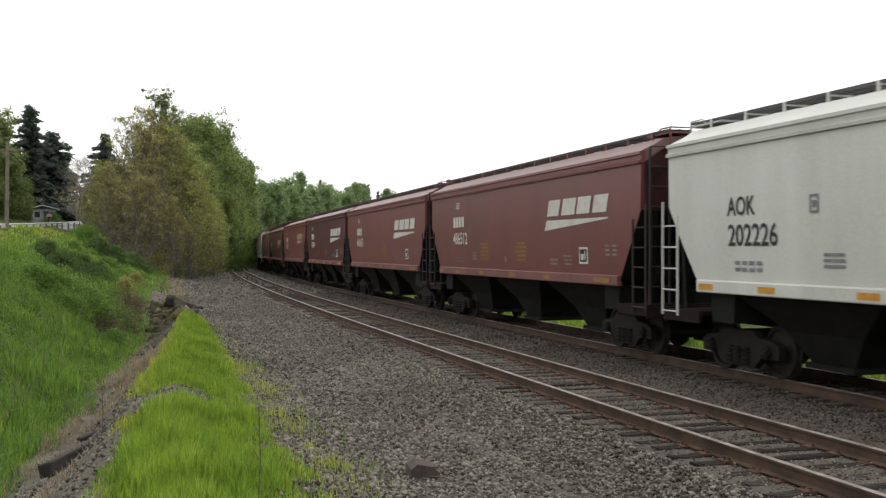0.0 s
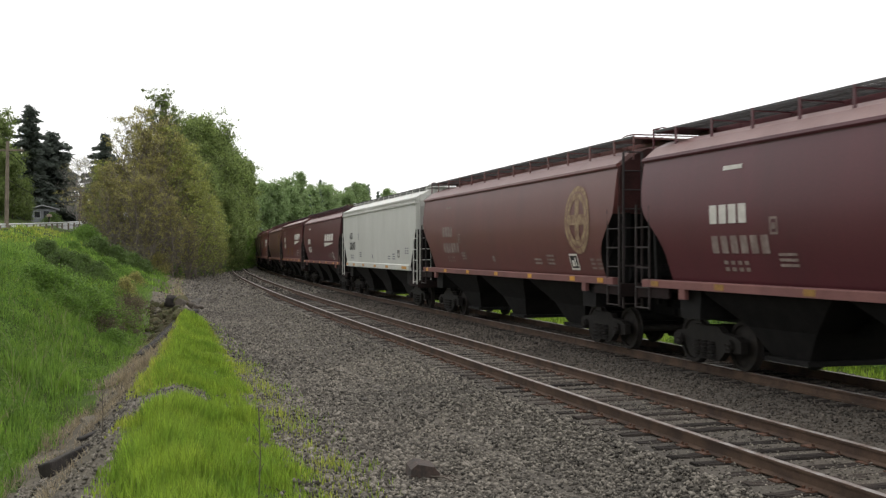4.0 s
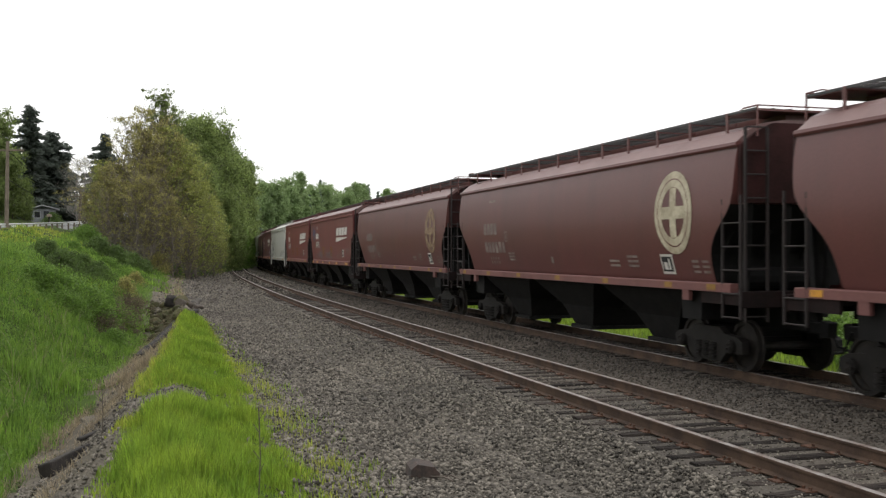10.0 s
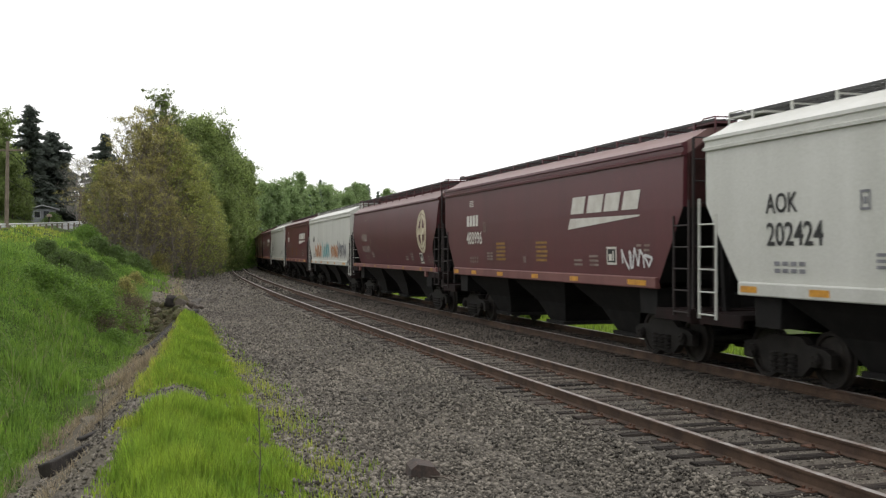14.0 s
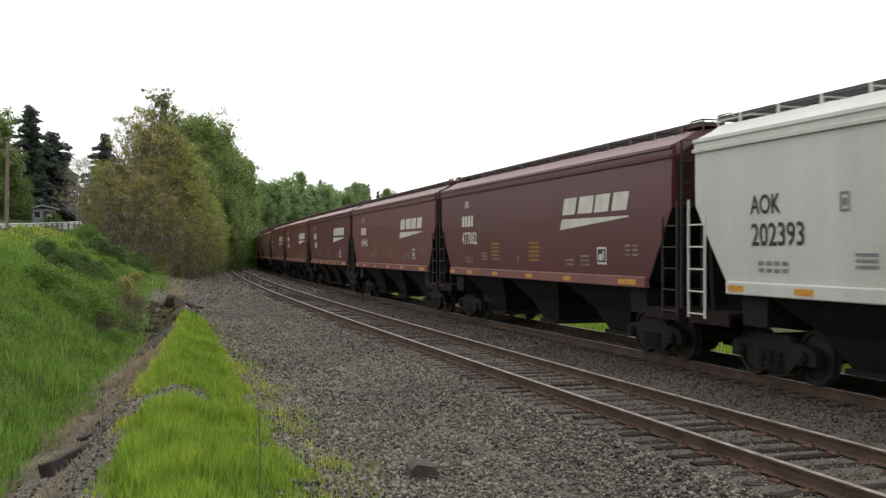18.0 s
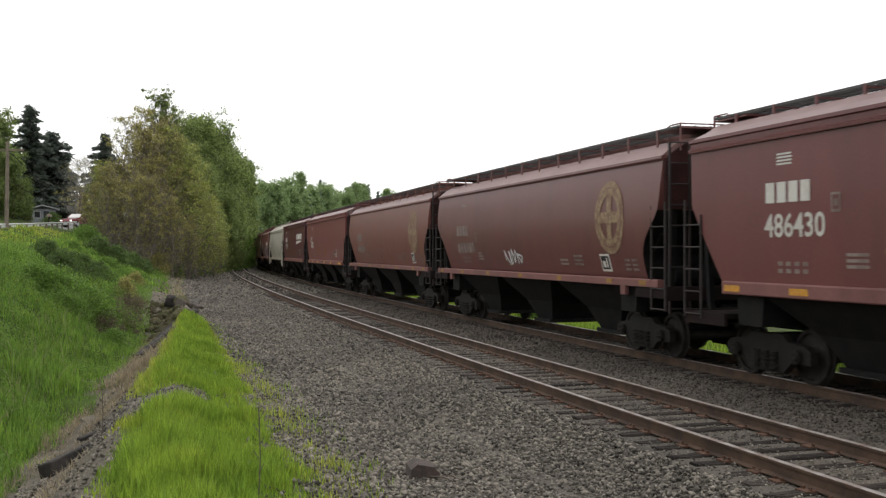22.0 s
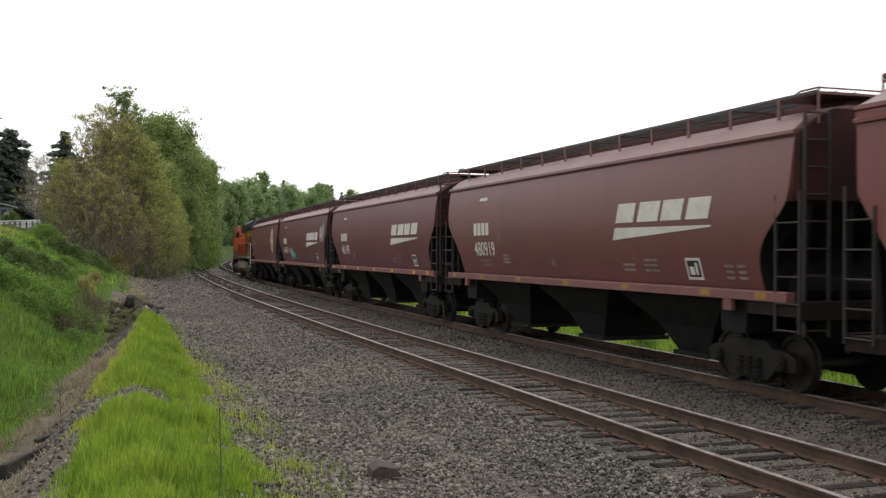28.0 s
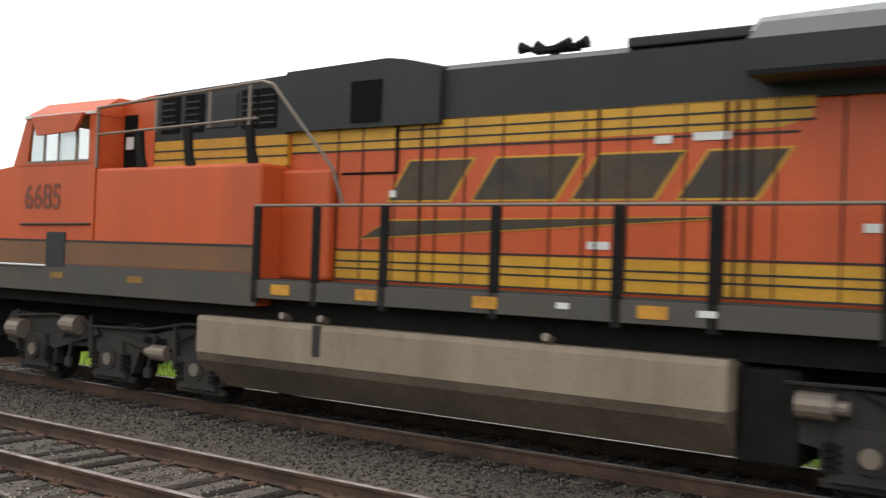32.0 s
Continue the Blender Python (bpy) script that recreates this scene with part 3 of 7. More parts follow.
def broadleaf(height, width, lobes, leaves, leaf, mat, bark, base=0.2, seed=1, tall=0.62, loose=1.0, twigs=3):
    """Meshes of a broadleaved tree: a tapered trunk with limbs, and a crown of many leaves in uneven clumps."""
    r = np.random.default_rng(seed)
    sh = Shape()
    tr = 0.011 * height + 0.03
    pts = [Vector((0, 0, -0.6))]
    for i in range(1, 7):
        pts.append(Vector((r.normal(0, 0.012) * height * (i > 1), r.normal(0, 0.012) * height * (i > 1), height * 0.9 * i / 6)))
    for i in range(6):
        sh.tube(pts[i], pts[i + 1], tr * (1 - i / 6.6), 7, tr * (1 - (i + 1) / 6.6))
    centres, radii = [], []
    for i in range(lobes):
        h = base + (1 - base) * (i + 0.5) / lobes * 0.97
        k = (h - base) / (1 - base)
        spread = width / 2 * (math.sin(math.pi * min(1, k ** tall) * 0.93 + 0.12)) ** 0.8
        a = i * 2.4 + r.uniform(-0.5, 0.5)
        d = spread * r.uniform(0.35, 0.92)
        c = Vector((d * math.cos(a), d * math.sin(a), h * height))
        rad = width * r.uniform(0.13, 0.24) * (1.0 - 0.35 * k)
        centres.append(c)
        radii.append(rad)
        j = min(5, max(0, int(h * 6 / 0.9) - 1))
        root = pts[j].lerp(pts[j + 1], 0.4)
        midp = root.lerp(c, 0.5) + Vector((0, 0, 0.04 * height * (0.5 - k)))
        sh.tube(root, midp, tr * 0.36 * (1.1 - k), 5, tr * 0.24 * (1.1 - k)).tube(midp, c, tr * 0.24 * (1.1 - k), 5, tr * 0.06)
        for _ in range(twigs):
            e = c + Vector(r.normal(0, rad * 0.8, 3)) + Vector((0, 0, rad * 0.5))
            sh.tube(midp.lerp(c, 0.6), e, tr * 0.09, 3, tr * 0.03)
    idx = r.integers(0, lobes, leaves)
    dirs = r.normal(0, 1, (leaves, 3))
    dirs /= np.linalg.norm(dirs, axis=1, keepdims=True)
    rr = np.array(radii)[idx][:, None] * r.uniform(0.25, 1.0 + 0.35 * loose, (leaves, 1)) ** 0.6
    p = np.array([tuple(c) for c in centres])[idx] + dirs * rr * np.array([[1, 1, 0.85]])
    return sh.mesh("trunk", bark), leaf_mesh("crown", p, leaf, mat)


def ascending(height, width, branches, leaves, leaf, mat, bark, base=0.1, seed=1, rise=0.9, power=0.6, fuzz=0.5, twigs=4, thick=1.0, low=1.0, tuft=0.24):
    """A tree of rising branches round one leader, with an uneven feathery outline; leaves sit along the branches."""
    r = np.random.default_rng(seed)
    sh = Shape()
    tr = (0.010 * height + 0.03) * thick
    pts = [Vector((0, 0, -0.6))]
    for i in range(1, 7):
        pts.append(Vector((r.normal(0, 0.010) * height * (i > 1), r.normal(0, 0.010) * height * (i > 1), height * i / 6)))
    for i in range(6):
        sh.tube(pts[i], pts[i + 1], tr * (1 - i / 6.3), 6, tr * (1 - (i + 1) / 6.3))
    a0, a1, wt = [], [], []
    for i in range(branches):
        k = (i + 0.5) / branches
        h = base + (0.96 - base) * k
        j = min(5, int(h * 6))
        root = pts[j].lerp(pts[j + 1], h * 6 - j)
        l = width / 2 * (1 - k) ** power * min(1.0, (k + 0.15) / 0.35) ** 0.5 * r.uniform(0.5, 1.2) + 0.05 * width
        a = i * 2.39996 + r.uniform(-0.5, 0.5)
        end = root + Vector((l * math.cos(a), l * math.sin(a), l * rise * r.uniform(0.5, 1.5)))
        mid = root.lerp(end, 0.5) - Vector((0, 0, 0.10 * l))
        th = tr * 0.30 * (1.15 - k)
        sh.tube(root, mid, th, 4, th * 0.6).tube(mid, end, th * 0.6, 4, th * 0.15)
        a0.append(tuple(root))
        a1.append(tuple(end))
        wt.append(l + 0.1 * width)
        for _ in range(twigs):
            q = r.uniform(0.35, 1.0)
            p = root.lerp(end, q)
            e = p + Vector(r.normal(0, 1, 3)) * 0.10 * width + Vector((0, 0, 0.10 * width))
            sh.tube(p, e, th * 0.28 + 0.006, 3, 0.006)
            a0.append(tuple(p))
            a1.append(tuple(e))
            wt.append(0.12 * width)
    a0, a1, wt = np.array(a0), np.array(a1), np.array(wt)
    # tufts along the outer branches, each of many leaves
    tufts = max(40, leaves // 26)
    idx = r.choice(len(wt), tufts, p=wt / wt.sum())
    q = r.uniform(0.35, 1.08, (tufts, 1))
    c = a0[idx] * (1 - q) + a1[idx] * q + np.clip(r.normal(0, 1, (tufts, 3)), -1.3, 1.3) * fuzz * (0.3 + 0.6 * q)
    pick = r.choice(tufts, leaves, p=(lambda k: k / k.sum())(r.uniform(0.15, 1.0, tufts) ** 1.5))
    p = c[pick] + r.normal(0, 1, (leaves, 3)) * np.array([[1, 1, 0.75]]) * tuft * r.uniform(0.6, 1.25, (tufts, 1))[pick]
    if low < 1:
        p = p[r.uniform(0, 1, leaves) < np.clip(low + (1 - low) * (p[:, 2] / height - 0.15) * 1.9, 0, 1)]
    return sh.mesh("trunk", bark), leaf_mesh("crown", p, leaf, mat)


def conifer(height, width, leaves, leaf, mat, seed=1, base=0.12, ragged=0.3, taper=0.75):
    r = np.random.default_rng(seed)
    sh = Shape()
    sh.tube((0, 0, -0.6), (0, 0, height * 0.5), 0.013 * height, 8, 0.009 * height).tube((0, 0, height * 0.5), (0, 0, height), 0.009 * height, 6, 0.01)
    n = 90
    ends, roots, wts = [], [], []
    for i in range(n):
        k = (i + 0.5) / n
        h = height * (base + (1 - base) * k)
        l = width / 2 * (1 - k) ** taper * r.uniform(1 - ragged, 1.0 + ragged * 0.6) + 0.15
        a = i * 2.39996
        root = np.array((0, 0, h))
        end = np.array((l * math.cos(a), l * math.sin(a), h - l * r.uniform(0.05, 0.4)))
        sh.tube(tuple(root), tuple(end), 0.05 * (1 - k) + 0.015, 4, 0.01)
        roots.append(root)
        ends.append(end)
        wts.append(l)
    wts = np.array(wts) / sum(wts)
    idx = r.choice(n, leaves, p=wts)
    t = r.uniform(0.1, 1.05, (leaves, 1))
    p = np.array(roots)[idx] * (1 - t) + np.array(ends)[idx] * t
    d = np.array(ends)[idx] - np.array(roots)[idx]
    d /= np.linalg.norm(d, axis=1, keepdims=True)
    p += r.normal(0, 0.16, (leaves, 3)) * np.array([[1, 1, 0.6]]) * (0.4 + width / 8) - np.array([[0, 0, 0.12]])
    return sh.mesh("trunk", M["bark"]), leaf_mesh("crown", p, leaf, mat, 1.5, d)


def plant(name, meshes, x, y, label, category, scale=1.0, turn=0.0, sink=0.1, group="", lean=(0, 0)):
    s, off = along(x, y)
    z = float(surface(np.array(s), np.array(off))) - sink
    ob = thing(name, pose(x, y, z, lean[0], lean[1], turn), label, category, group)
    for nm, me in zip(("trunk", "crown"), meshes):
        if me:
            put(nm, me, ob, Matrix.Diagonal((scale, scale, scale, 1)))
    return ob


def at(px, depth):
    """The plan's point seen at a share px (in 1803rds of the depth) to the side of the camera's first view."""
    return (px - 784) / 1803 * depth, depth


TREES = {
    "olive_a": ascending(13.0, 5.8, 80, 10500, 0.085, M["olive_leaf"], M["twig_bark"], 0.05, 11, 1.25, 0.55, 0.35, 9, 1.7, 0.3, 0.18),
    "olive_b": ascending(12.0, 5.0, 70, 8500, 0.085, M["olive_leaf"], M["twig_bark"], 0.04, 12, 1.3, 0.55, 0.35, 10, 1.7, 0.25, 0.18),
    "olive_thin": ascending(13.5, 4.4, 60, 4400, 0.085, M["olive_leaf"], M["twig_bark"], 0.10, 25, 1.4, 0.55, 0.3, 7, 1.4, 1.0, 0.2),
    "olive_green": ascending(12.0, 6.0, 80, 13000, 0.092, M["young_leaf"], M["twig_bark"], 0.04, 26, 1.0, 0.5, 0.4, 6, 1.2, 0.55, 0.26),
    "green_a": ascending(18.5, 7.6, 120, 36000, 0.135, M["green_leaf"], M["bark"], 0.03, 13, 0.75, 0.38, 0.5, 3, 1.0, 1.0, 0.36),
    "green_b": ascending(17.5, 6.8, 110, 32000, 0.135, M["green_leaf"], M["bark"], 0.03, 14, 0.85, 0.42, 0.5, 3, 1.0, 1.0, 0.36),
    "airy": ascending(20.5, 6.2, 64, 9500, 0.11, M["mid_leaf"], M["bark"], 0.35, 15, 1.3, 0.42, 0.16, 7, 1.3, 1.0, 0.16),
    "bare": ascending(10.0, 5.5, 60, 900, 0.08, M["olive_leaf"], M["pale_bark"], 0.15, 16, 0.7, 0.4, 0.3, 9),
    "wood_a": ascending(16.0, 8.0, 70, 14000, 0.21, M["mid_leaf"], M["bark"], 0.03, 17, 0.6, 0.42, 0.6, 2, 1.0, 1.0, 0.5),
    "wood_b": ascending(14.5, 6.5, 70, 14000, 0.19, M["mid_leaf"], M["bark"], 0.03, 18, 0.7, 0.5, 0.5, 2, 1.0, 1.0, 0.45),
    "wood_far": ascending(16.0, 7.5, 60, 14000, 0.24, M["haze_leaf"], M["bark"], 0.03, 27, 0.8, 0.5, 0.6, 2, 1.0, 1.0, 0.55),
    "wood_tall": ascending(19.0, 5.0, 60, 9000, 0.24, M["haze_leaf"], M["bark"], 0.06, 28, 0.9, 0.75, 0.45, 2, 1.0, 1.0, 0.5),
    "wood_c": broadleaf(9.0, 6.5, 34, 6000, 0.15, M["mid_leaf"], M["bark"], 0.03, 19, 0.5, 1.0),
    "wood_d": broadleaf(8.0, 6.0, 34, 6000, 0.14, M["shrub_leaf"], M["bark"], 0.03, 20, 0.5, 1.0),
    "conifer_a": conifer(16.5, 7.4, 12000, 0.26, M["dark_leaf"], 21, 0.16, 0.75, 0.6),
    "conifer_b": conifer(12.5, 10.5, 17000, 0.26, M["dark_leaf"], 22, 0.02, 0.5, 0.7),
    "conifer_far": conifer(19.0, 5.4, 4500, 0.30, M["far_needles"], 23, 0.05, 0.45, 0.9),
}
make_weeds()
SHRUBS = {
    "dark": broadleaf(2.2, 4.2, 34, 6500, 0.075, M["bramble_leaf"], M["bark"], 0.1, 31, 0.4, 0.9),
    "light": broadleaf(1.8, 4.2, 36, 7500, 0.065, M["shrub_leaf"], M["bark"], 0.1, 32, 0.4, 0.8),
    "small": broadleaf(1.0, 1.7, 20, 2600, 0.05, M["shrub_leaf"], M["bark"], 0.1, 33, 0.4, 0.9),
    "dry": broadleaf(1.7, 3.4, 26, 1500, 0.05, M["dead_leaf"], M["dead_twig"], 0.06, 35, 0.5, 1.2, 14),
    "tangle": broadleaf(2.8, 3.2, 30, 3800, 0.07, M["olive_leaf"], M["bark"], 0.1, 34, 0.5, 1.3),
}


def make_woods():
    r = random.Random(3)
    for px, d, key, sc in ((152, 100, "olive_b", 0.36), (166, 97, "olive_b", 0.46), (184, 99, "olive_green", 0.60), (203, 95, "olive_b", 0.66), (218, 97, "olive_thin", 0.96), (236, 92, "olive_thin", 1.06), (232, 100, "olive_b", 0.78), (256, 94, "olive_a", 0.94), (276, 92, "olive_b", 0.98), (292, 95, "olive_a", 1.05), (312, 96, "olive_green", 1.08),
                           (330, 99, "olive_green", 0.98), (346, 102, "olive_green", 0.82), (362, 105, "olive_green", 0.66), (378, 110, "olive_green", 0.52), (392, 116, "olive_green", 0.40), (195, 88, "olive_b", 0.62), (240, 87, "olive_b", 0.66), (268, 88, "olive_a", 0.6), (305, 90, "olive_b", 0.6), (335, 94, "olive_b", 0.5), (180, 90, "olive_green", 0.42)):
        x, y = at(px, d)
        plant("alder_tree", TREES[key], x, y, "young alder with yellow-green spring leaves on the bank" if key == "olive_green" else "young alder with sparse olive leaves and grey twigs on the bank", "tree", sc, r.uniform(0, 360), 0.2, "alders on the bank", (r.uniform(-4, 4), r.uniform(-4, 4)))
    x, y = at(290, 122)
    plant("cottonwood_tree", TREES["airy"], x, y, "tall airy cottonwood rising above the other trees", "tree", 0.99, 40, 0.2)
    for px, d, key, sc in ((332, 125, "green_a", 1.0), (350, 130, "green_b", 1.12), (372, 136, "green_a", 1.06), (392, 144, "green_b", 1.1), (408, 152, "green_b", 1.0), (422, 160, "green_b", 0.94), (432, 172, "green_b", 0.74), (362, 118, "green_b", 0.72), (395, 130, "green_b", 0.58), (416, 140, "green_b", 0.5), (428, 150, "wood_d", 0.8), (440, 165, "wood_d", 0.8)):
        x, y = at(px, d)
        plant("poplar_tree", TREES[key], x, y, "full green poplar beside the railway curve", "tree", sc, r.uniform(0, 360), 0.2, "poplars by the curve", (r.uniform(-3, 3), r.uniform(-3, 3)))
    for px, d, key, sc in ((53, 128, "conifer_a", 0.90), (92, 134, "conifer_b", 1.0), (112, 140, "conifer_b", 0.72), (74, 138, "conifer_b", 0.75), (186, 145, "conifer_a", 0.90), (30, 140, "conifer_b", 0.6)):
        x, y = at(px, d)
        plant("conifer_tree", TREES[key], x, y, "dark green spruce above the road", "tree", sc, r.uniform(0, 360), 0.2, "spruces above the road")
    for px, d, key, sc in ((22, 92, "wood_b", 0.40), (-22, 90, "wood_b", 0.62), (42, 98, "wood_b", 0.27), (150, 118, "bare", 0.85), (136, 125, "bare", 0.85), (-90, 95, "wood_b", 0.7), (4, 100, "wood_b", 0.66)):
        x, y = at(px, d)
        plant("roadside_tree", TREES[key], x, y, "light green tree beside the road" if key != "bare" else "bare grey tree beside the road", "tree", sc, r.uniform(0, 360), 0.2)
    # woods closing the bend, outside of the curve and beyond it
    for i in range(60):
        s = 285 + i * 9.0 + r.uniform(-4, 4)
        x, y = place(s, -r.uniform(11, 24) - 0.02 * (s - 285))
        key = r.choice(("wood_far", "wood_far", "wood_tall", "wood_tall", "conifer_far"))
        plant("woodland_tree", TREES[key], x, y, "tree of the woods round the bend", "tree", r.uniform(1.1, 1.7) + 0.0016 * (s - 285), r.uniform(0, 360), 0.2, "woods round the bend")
    # young woods on the inside of the curve
    for i in range(58):
        s = 58 + i * 4.6 + r.uniform(-2, 2)
        x, y = place(s, r.uniform(17, 27) - 4.0 * (s > 110))
        plant("young_tree", TREES[r.choice(("wood_c", "wood_d", "wood_c"))], x, y, "bushy young tree beyond the tracks", "tree", r.uniform(0.6, 0.95), r.uniform(0, 360), 0.2, "young trees beyond the tracks")
    for i in range(40):
        s = 20 + i * 8.0 + r.uniform(-3, 3)
        x, y = place(s, r.uniform(36, 60))
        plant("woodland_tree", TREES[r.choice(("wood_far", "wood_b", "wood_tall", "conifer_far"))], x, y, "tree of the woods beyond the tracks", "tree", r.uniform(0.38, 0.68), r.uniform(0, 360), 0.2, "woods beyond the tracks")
    x, y = at(966, 125)
    plant("woodland_tree", TREES["airy"], x, y, "tall airy tree of the woods beyond the tracks", "tree", 0.66, 10, 0.2, "woods beyond the tracks")
    # shrubs
    for px, d, key, sc in ((112, 45, "dark", 0.60), (80, 46, "dark", 0.48), (140, 47, "dark", 0.52), (172, 54, "dark", 0.45), (62, 34, "light", 0.46), (92, 34.5, "light", 0.60), (125, 35.5, "light", 0.64), (158, 36.5, "light", 0.60), (190, 39, "light", 0.46), (112, 33.5, "light", 0.50),
                           (150, 36.2, "dry", 0.45), (176, 37.0, "dry", 0.55), (200, 38.5, "dry", 0.62), (222, 41.0, "dry", 0.55), (240, 44.0, "dry", 0.5), (186, 35.5, "dry", 0.5), (222, 47, "tangle", 0.42), (205, 74, "dark", 0.7), (232, 78, "dark", 0.6), (190, 68, "light", 0.5), (255, 80, "dark", 0.5),
                           (172, 74, "dark", 0.7), (150, 84, "light", 0.8), (300, 94, "dark", 0.6), (330, 105, "light", 0.6), (280, 88, "tangle", 0.7), (215, 62, "light", 0.38), (240, 58, "tangle", 0.4), (350, 112, "dark", 0.7), (385, 125, "dark", 0.8), (410, 135, "dark", 0.7), (425, 150, "dark", 0.8)):
        x, y = at(px, d)
        plant("shrub", SHRUBS[key], x, y, {"dark": "dark green bramble shrub on the grassy bank", "light": "light green leafy shrub on the grassy bank", "small": "small round green shrub on the bank", "tangle": "tangled twiggy shrub at the ditch", "dry": "tangle of brown dead bramble canes on the bank"}[key], "shrub", sc, r.uniform(0, 360), 0.15)
    for i in range(16):
        s = r.uniform(20, 75)
        e = r.uniform(-15.5, -10.2)
        x, y = place(s, e + float(skew(s, e)))
        plant("shrub", SHRUBS["small"], x, y, "clump of leafy weeds on the grassy bank", "shrub", r.uniform(0.35, 0.75), r.uniform(0, 360), 0.12, "weed clumps on the bank")
    for i in range(34):
        s = 4 + i * 3.4 + r.uniform(-1.2, 1.2)
        x, y = place(s, r.uniform(9.2, 13.5))
        plant("shrub", SHRUBS["small"], x, y, "small green shrub in the grass beyond the tracks", "shrub", r.uniform(0.7, 1.35), r.uniform(0, 360), 0.1, "shrubs beyond the tracks")
    for i in range(16):
        s = 40 + i * 7 + r.uniform(-2, 2)
        x, y = place(s, r.uniform(13.5, 18))
        plant("shrub", SHRUBS[r.choice(("tangle", "light"))], x, y, "twiggy shrub at the edge of the young woods", "shrub", r.uniform(0.7, 1.1), r.uniform(0, 360), 0.1, "shrubs beyond the tracks")


make_woods()


# ---- road, guard rail, poles, house on the hill ----
ROAD = [(-100, 50, 424), (0, 66, 416.5), (60, 80, 412), (110, 96, 407.5), (150, 110, 404), (210, 135, 398), (300, 190, 389)]


def road_point(px, d, y):
    return Vector(((px - 784) / 1803 * d, d, EYE_Z + (446 - y) / 1803 * d))


def make_road():
    pts = [road_point(*q) for q in ROAD]
    sh = Shape()
    rings = []
    for i, p in enumerate(pts):
        a, b = pts[max(0, i - 1)], pts[min(len(pts) - 1, i + 1)]
        d = (b - a)
        n = Vector((-d.y, d.x, 0)).normalized()
        rings.append([tuple(p - n * 0.2 + Vector((0, 0, -1.6))), tuple(p), tuple(p + n * 6.5 + Vector((0, 0, 0.1))), tuple(p + n * 6.8 + Vector((0, 0, -1.6)))])
    sh.loft(rings)
    tagged(new("road", sh.mesh("road", M["asphalt"])), "two-lane asphalt road along the hillside", "road", kind="structure")
    g = thing("guard_rail", pose(0, 0, 0), "galvanised guard rail along the road's edge", "guard rail")
    dense = []
    for a, b in zip(pts[:-2], pts[1:-1]):
        n = max(2, int((b - a).length / 3))
        dense += [a.lerp(b, i / n) for i in range(n)]
    for i, (a, b) in enumerate(zip(dense, dense[1:])):
        rail = Shape()
        prof = ((0.0, 0.42), (0.05, 0.47), (0.0, 0.55), (0.0, 0.60), (0.05, 0.68), (0.0, 0.73))
        d = (b - a)
        n = Vector((d.y, -d.x, 0)).normalized()
        rail.loft([[tuple(q + n * (u - 0.35) + Vector((0, 0, w))) for u, w in prof] + [tuple(q + n * (-0.37) + Vector((0, 0, w))) for _, w in prof[::-1]] for q in (a, b + d.normalized() * 0.02)])
        part("rail_beam", rail, M["galvanised"], g)
        part("rail_post", Shape().box(a.x - 0.06, a.x + 0.06, a.y - 0.06, a.y + 0.06, a.z - 0.8, a.z + 0.62), M["pole"], g)


def make_poles():
    spots = []
    for px, d, base, top, nm in ((11, 70, 400, 250, 0), (140, 112, 388, 338, 1)):
        b, t = road_point(px, d, base), road_point(px + 2.5, d, top)
        ob = thing("utility_pole", pose(0, 0, 0), "weathered wooden utility pole with a crossarm beside the road", "utility pole", "utility poles")
        part("pole", Shape().tube(b - Vector((0, 0, 1.5)), t, 0.16, 10, 0.11), M["pole"], ob)
        part("crossarm", Shape().box(t.x - 1.1, t.x + 1.1, t.y - 0.06, t.y + 0.06, t.z - 0.7, t.z - 0.58), M["pole"], ob)
        for dx in (-0.95, 0.95):
            part("insulator", Shape().tube((t.x + dx, t.y, t.z - 0.58), (t.x + dx, t.y, t.z - 0.42), 0.05, 8), M["galvanised"], ob)
        spots.append(t)
    for dz in (0.6, 2.6):
        a, b = spots[0] - Vector((0, 0, dz)), spots[1] - Vector((0, 0, dz * 0.35))
        n = 14
        pts = [a.lerp(b, i / n) - Vector((0, 0, 0.9 * (1 - (2 * i / n - 1) ** 2))) for i in range(n + 1)]
        tagged(new("overhead_wire", Shape().pipe([tuple(p) for p in pts], 0.022, 5).mesh("overhead_wire", M["black"])), "slack overhead wire between the utility poles", "wire", "overhead wires")


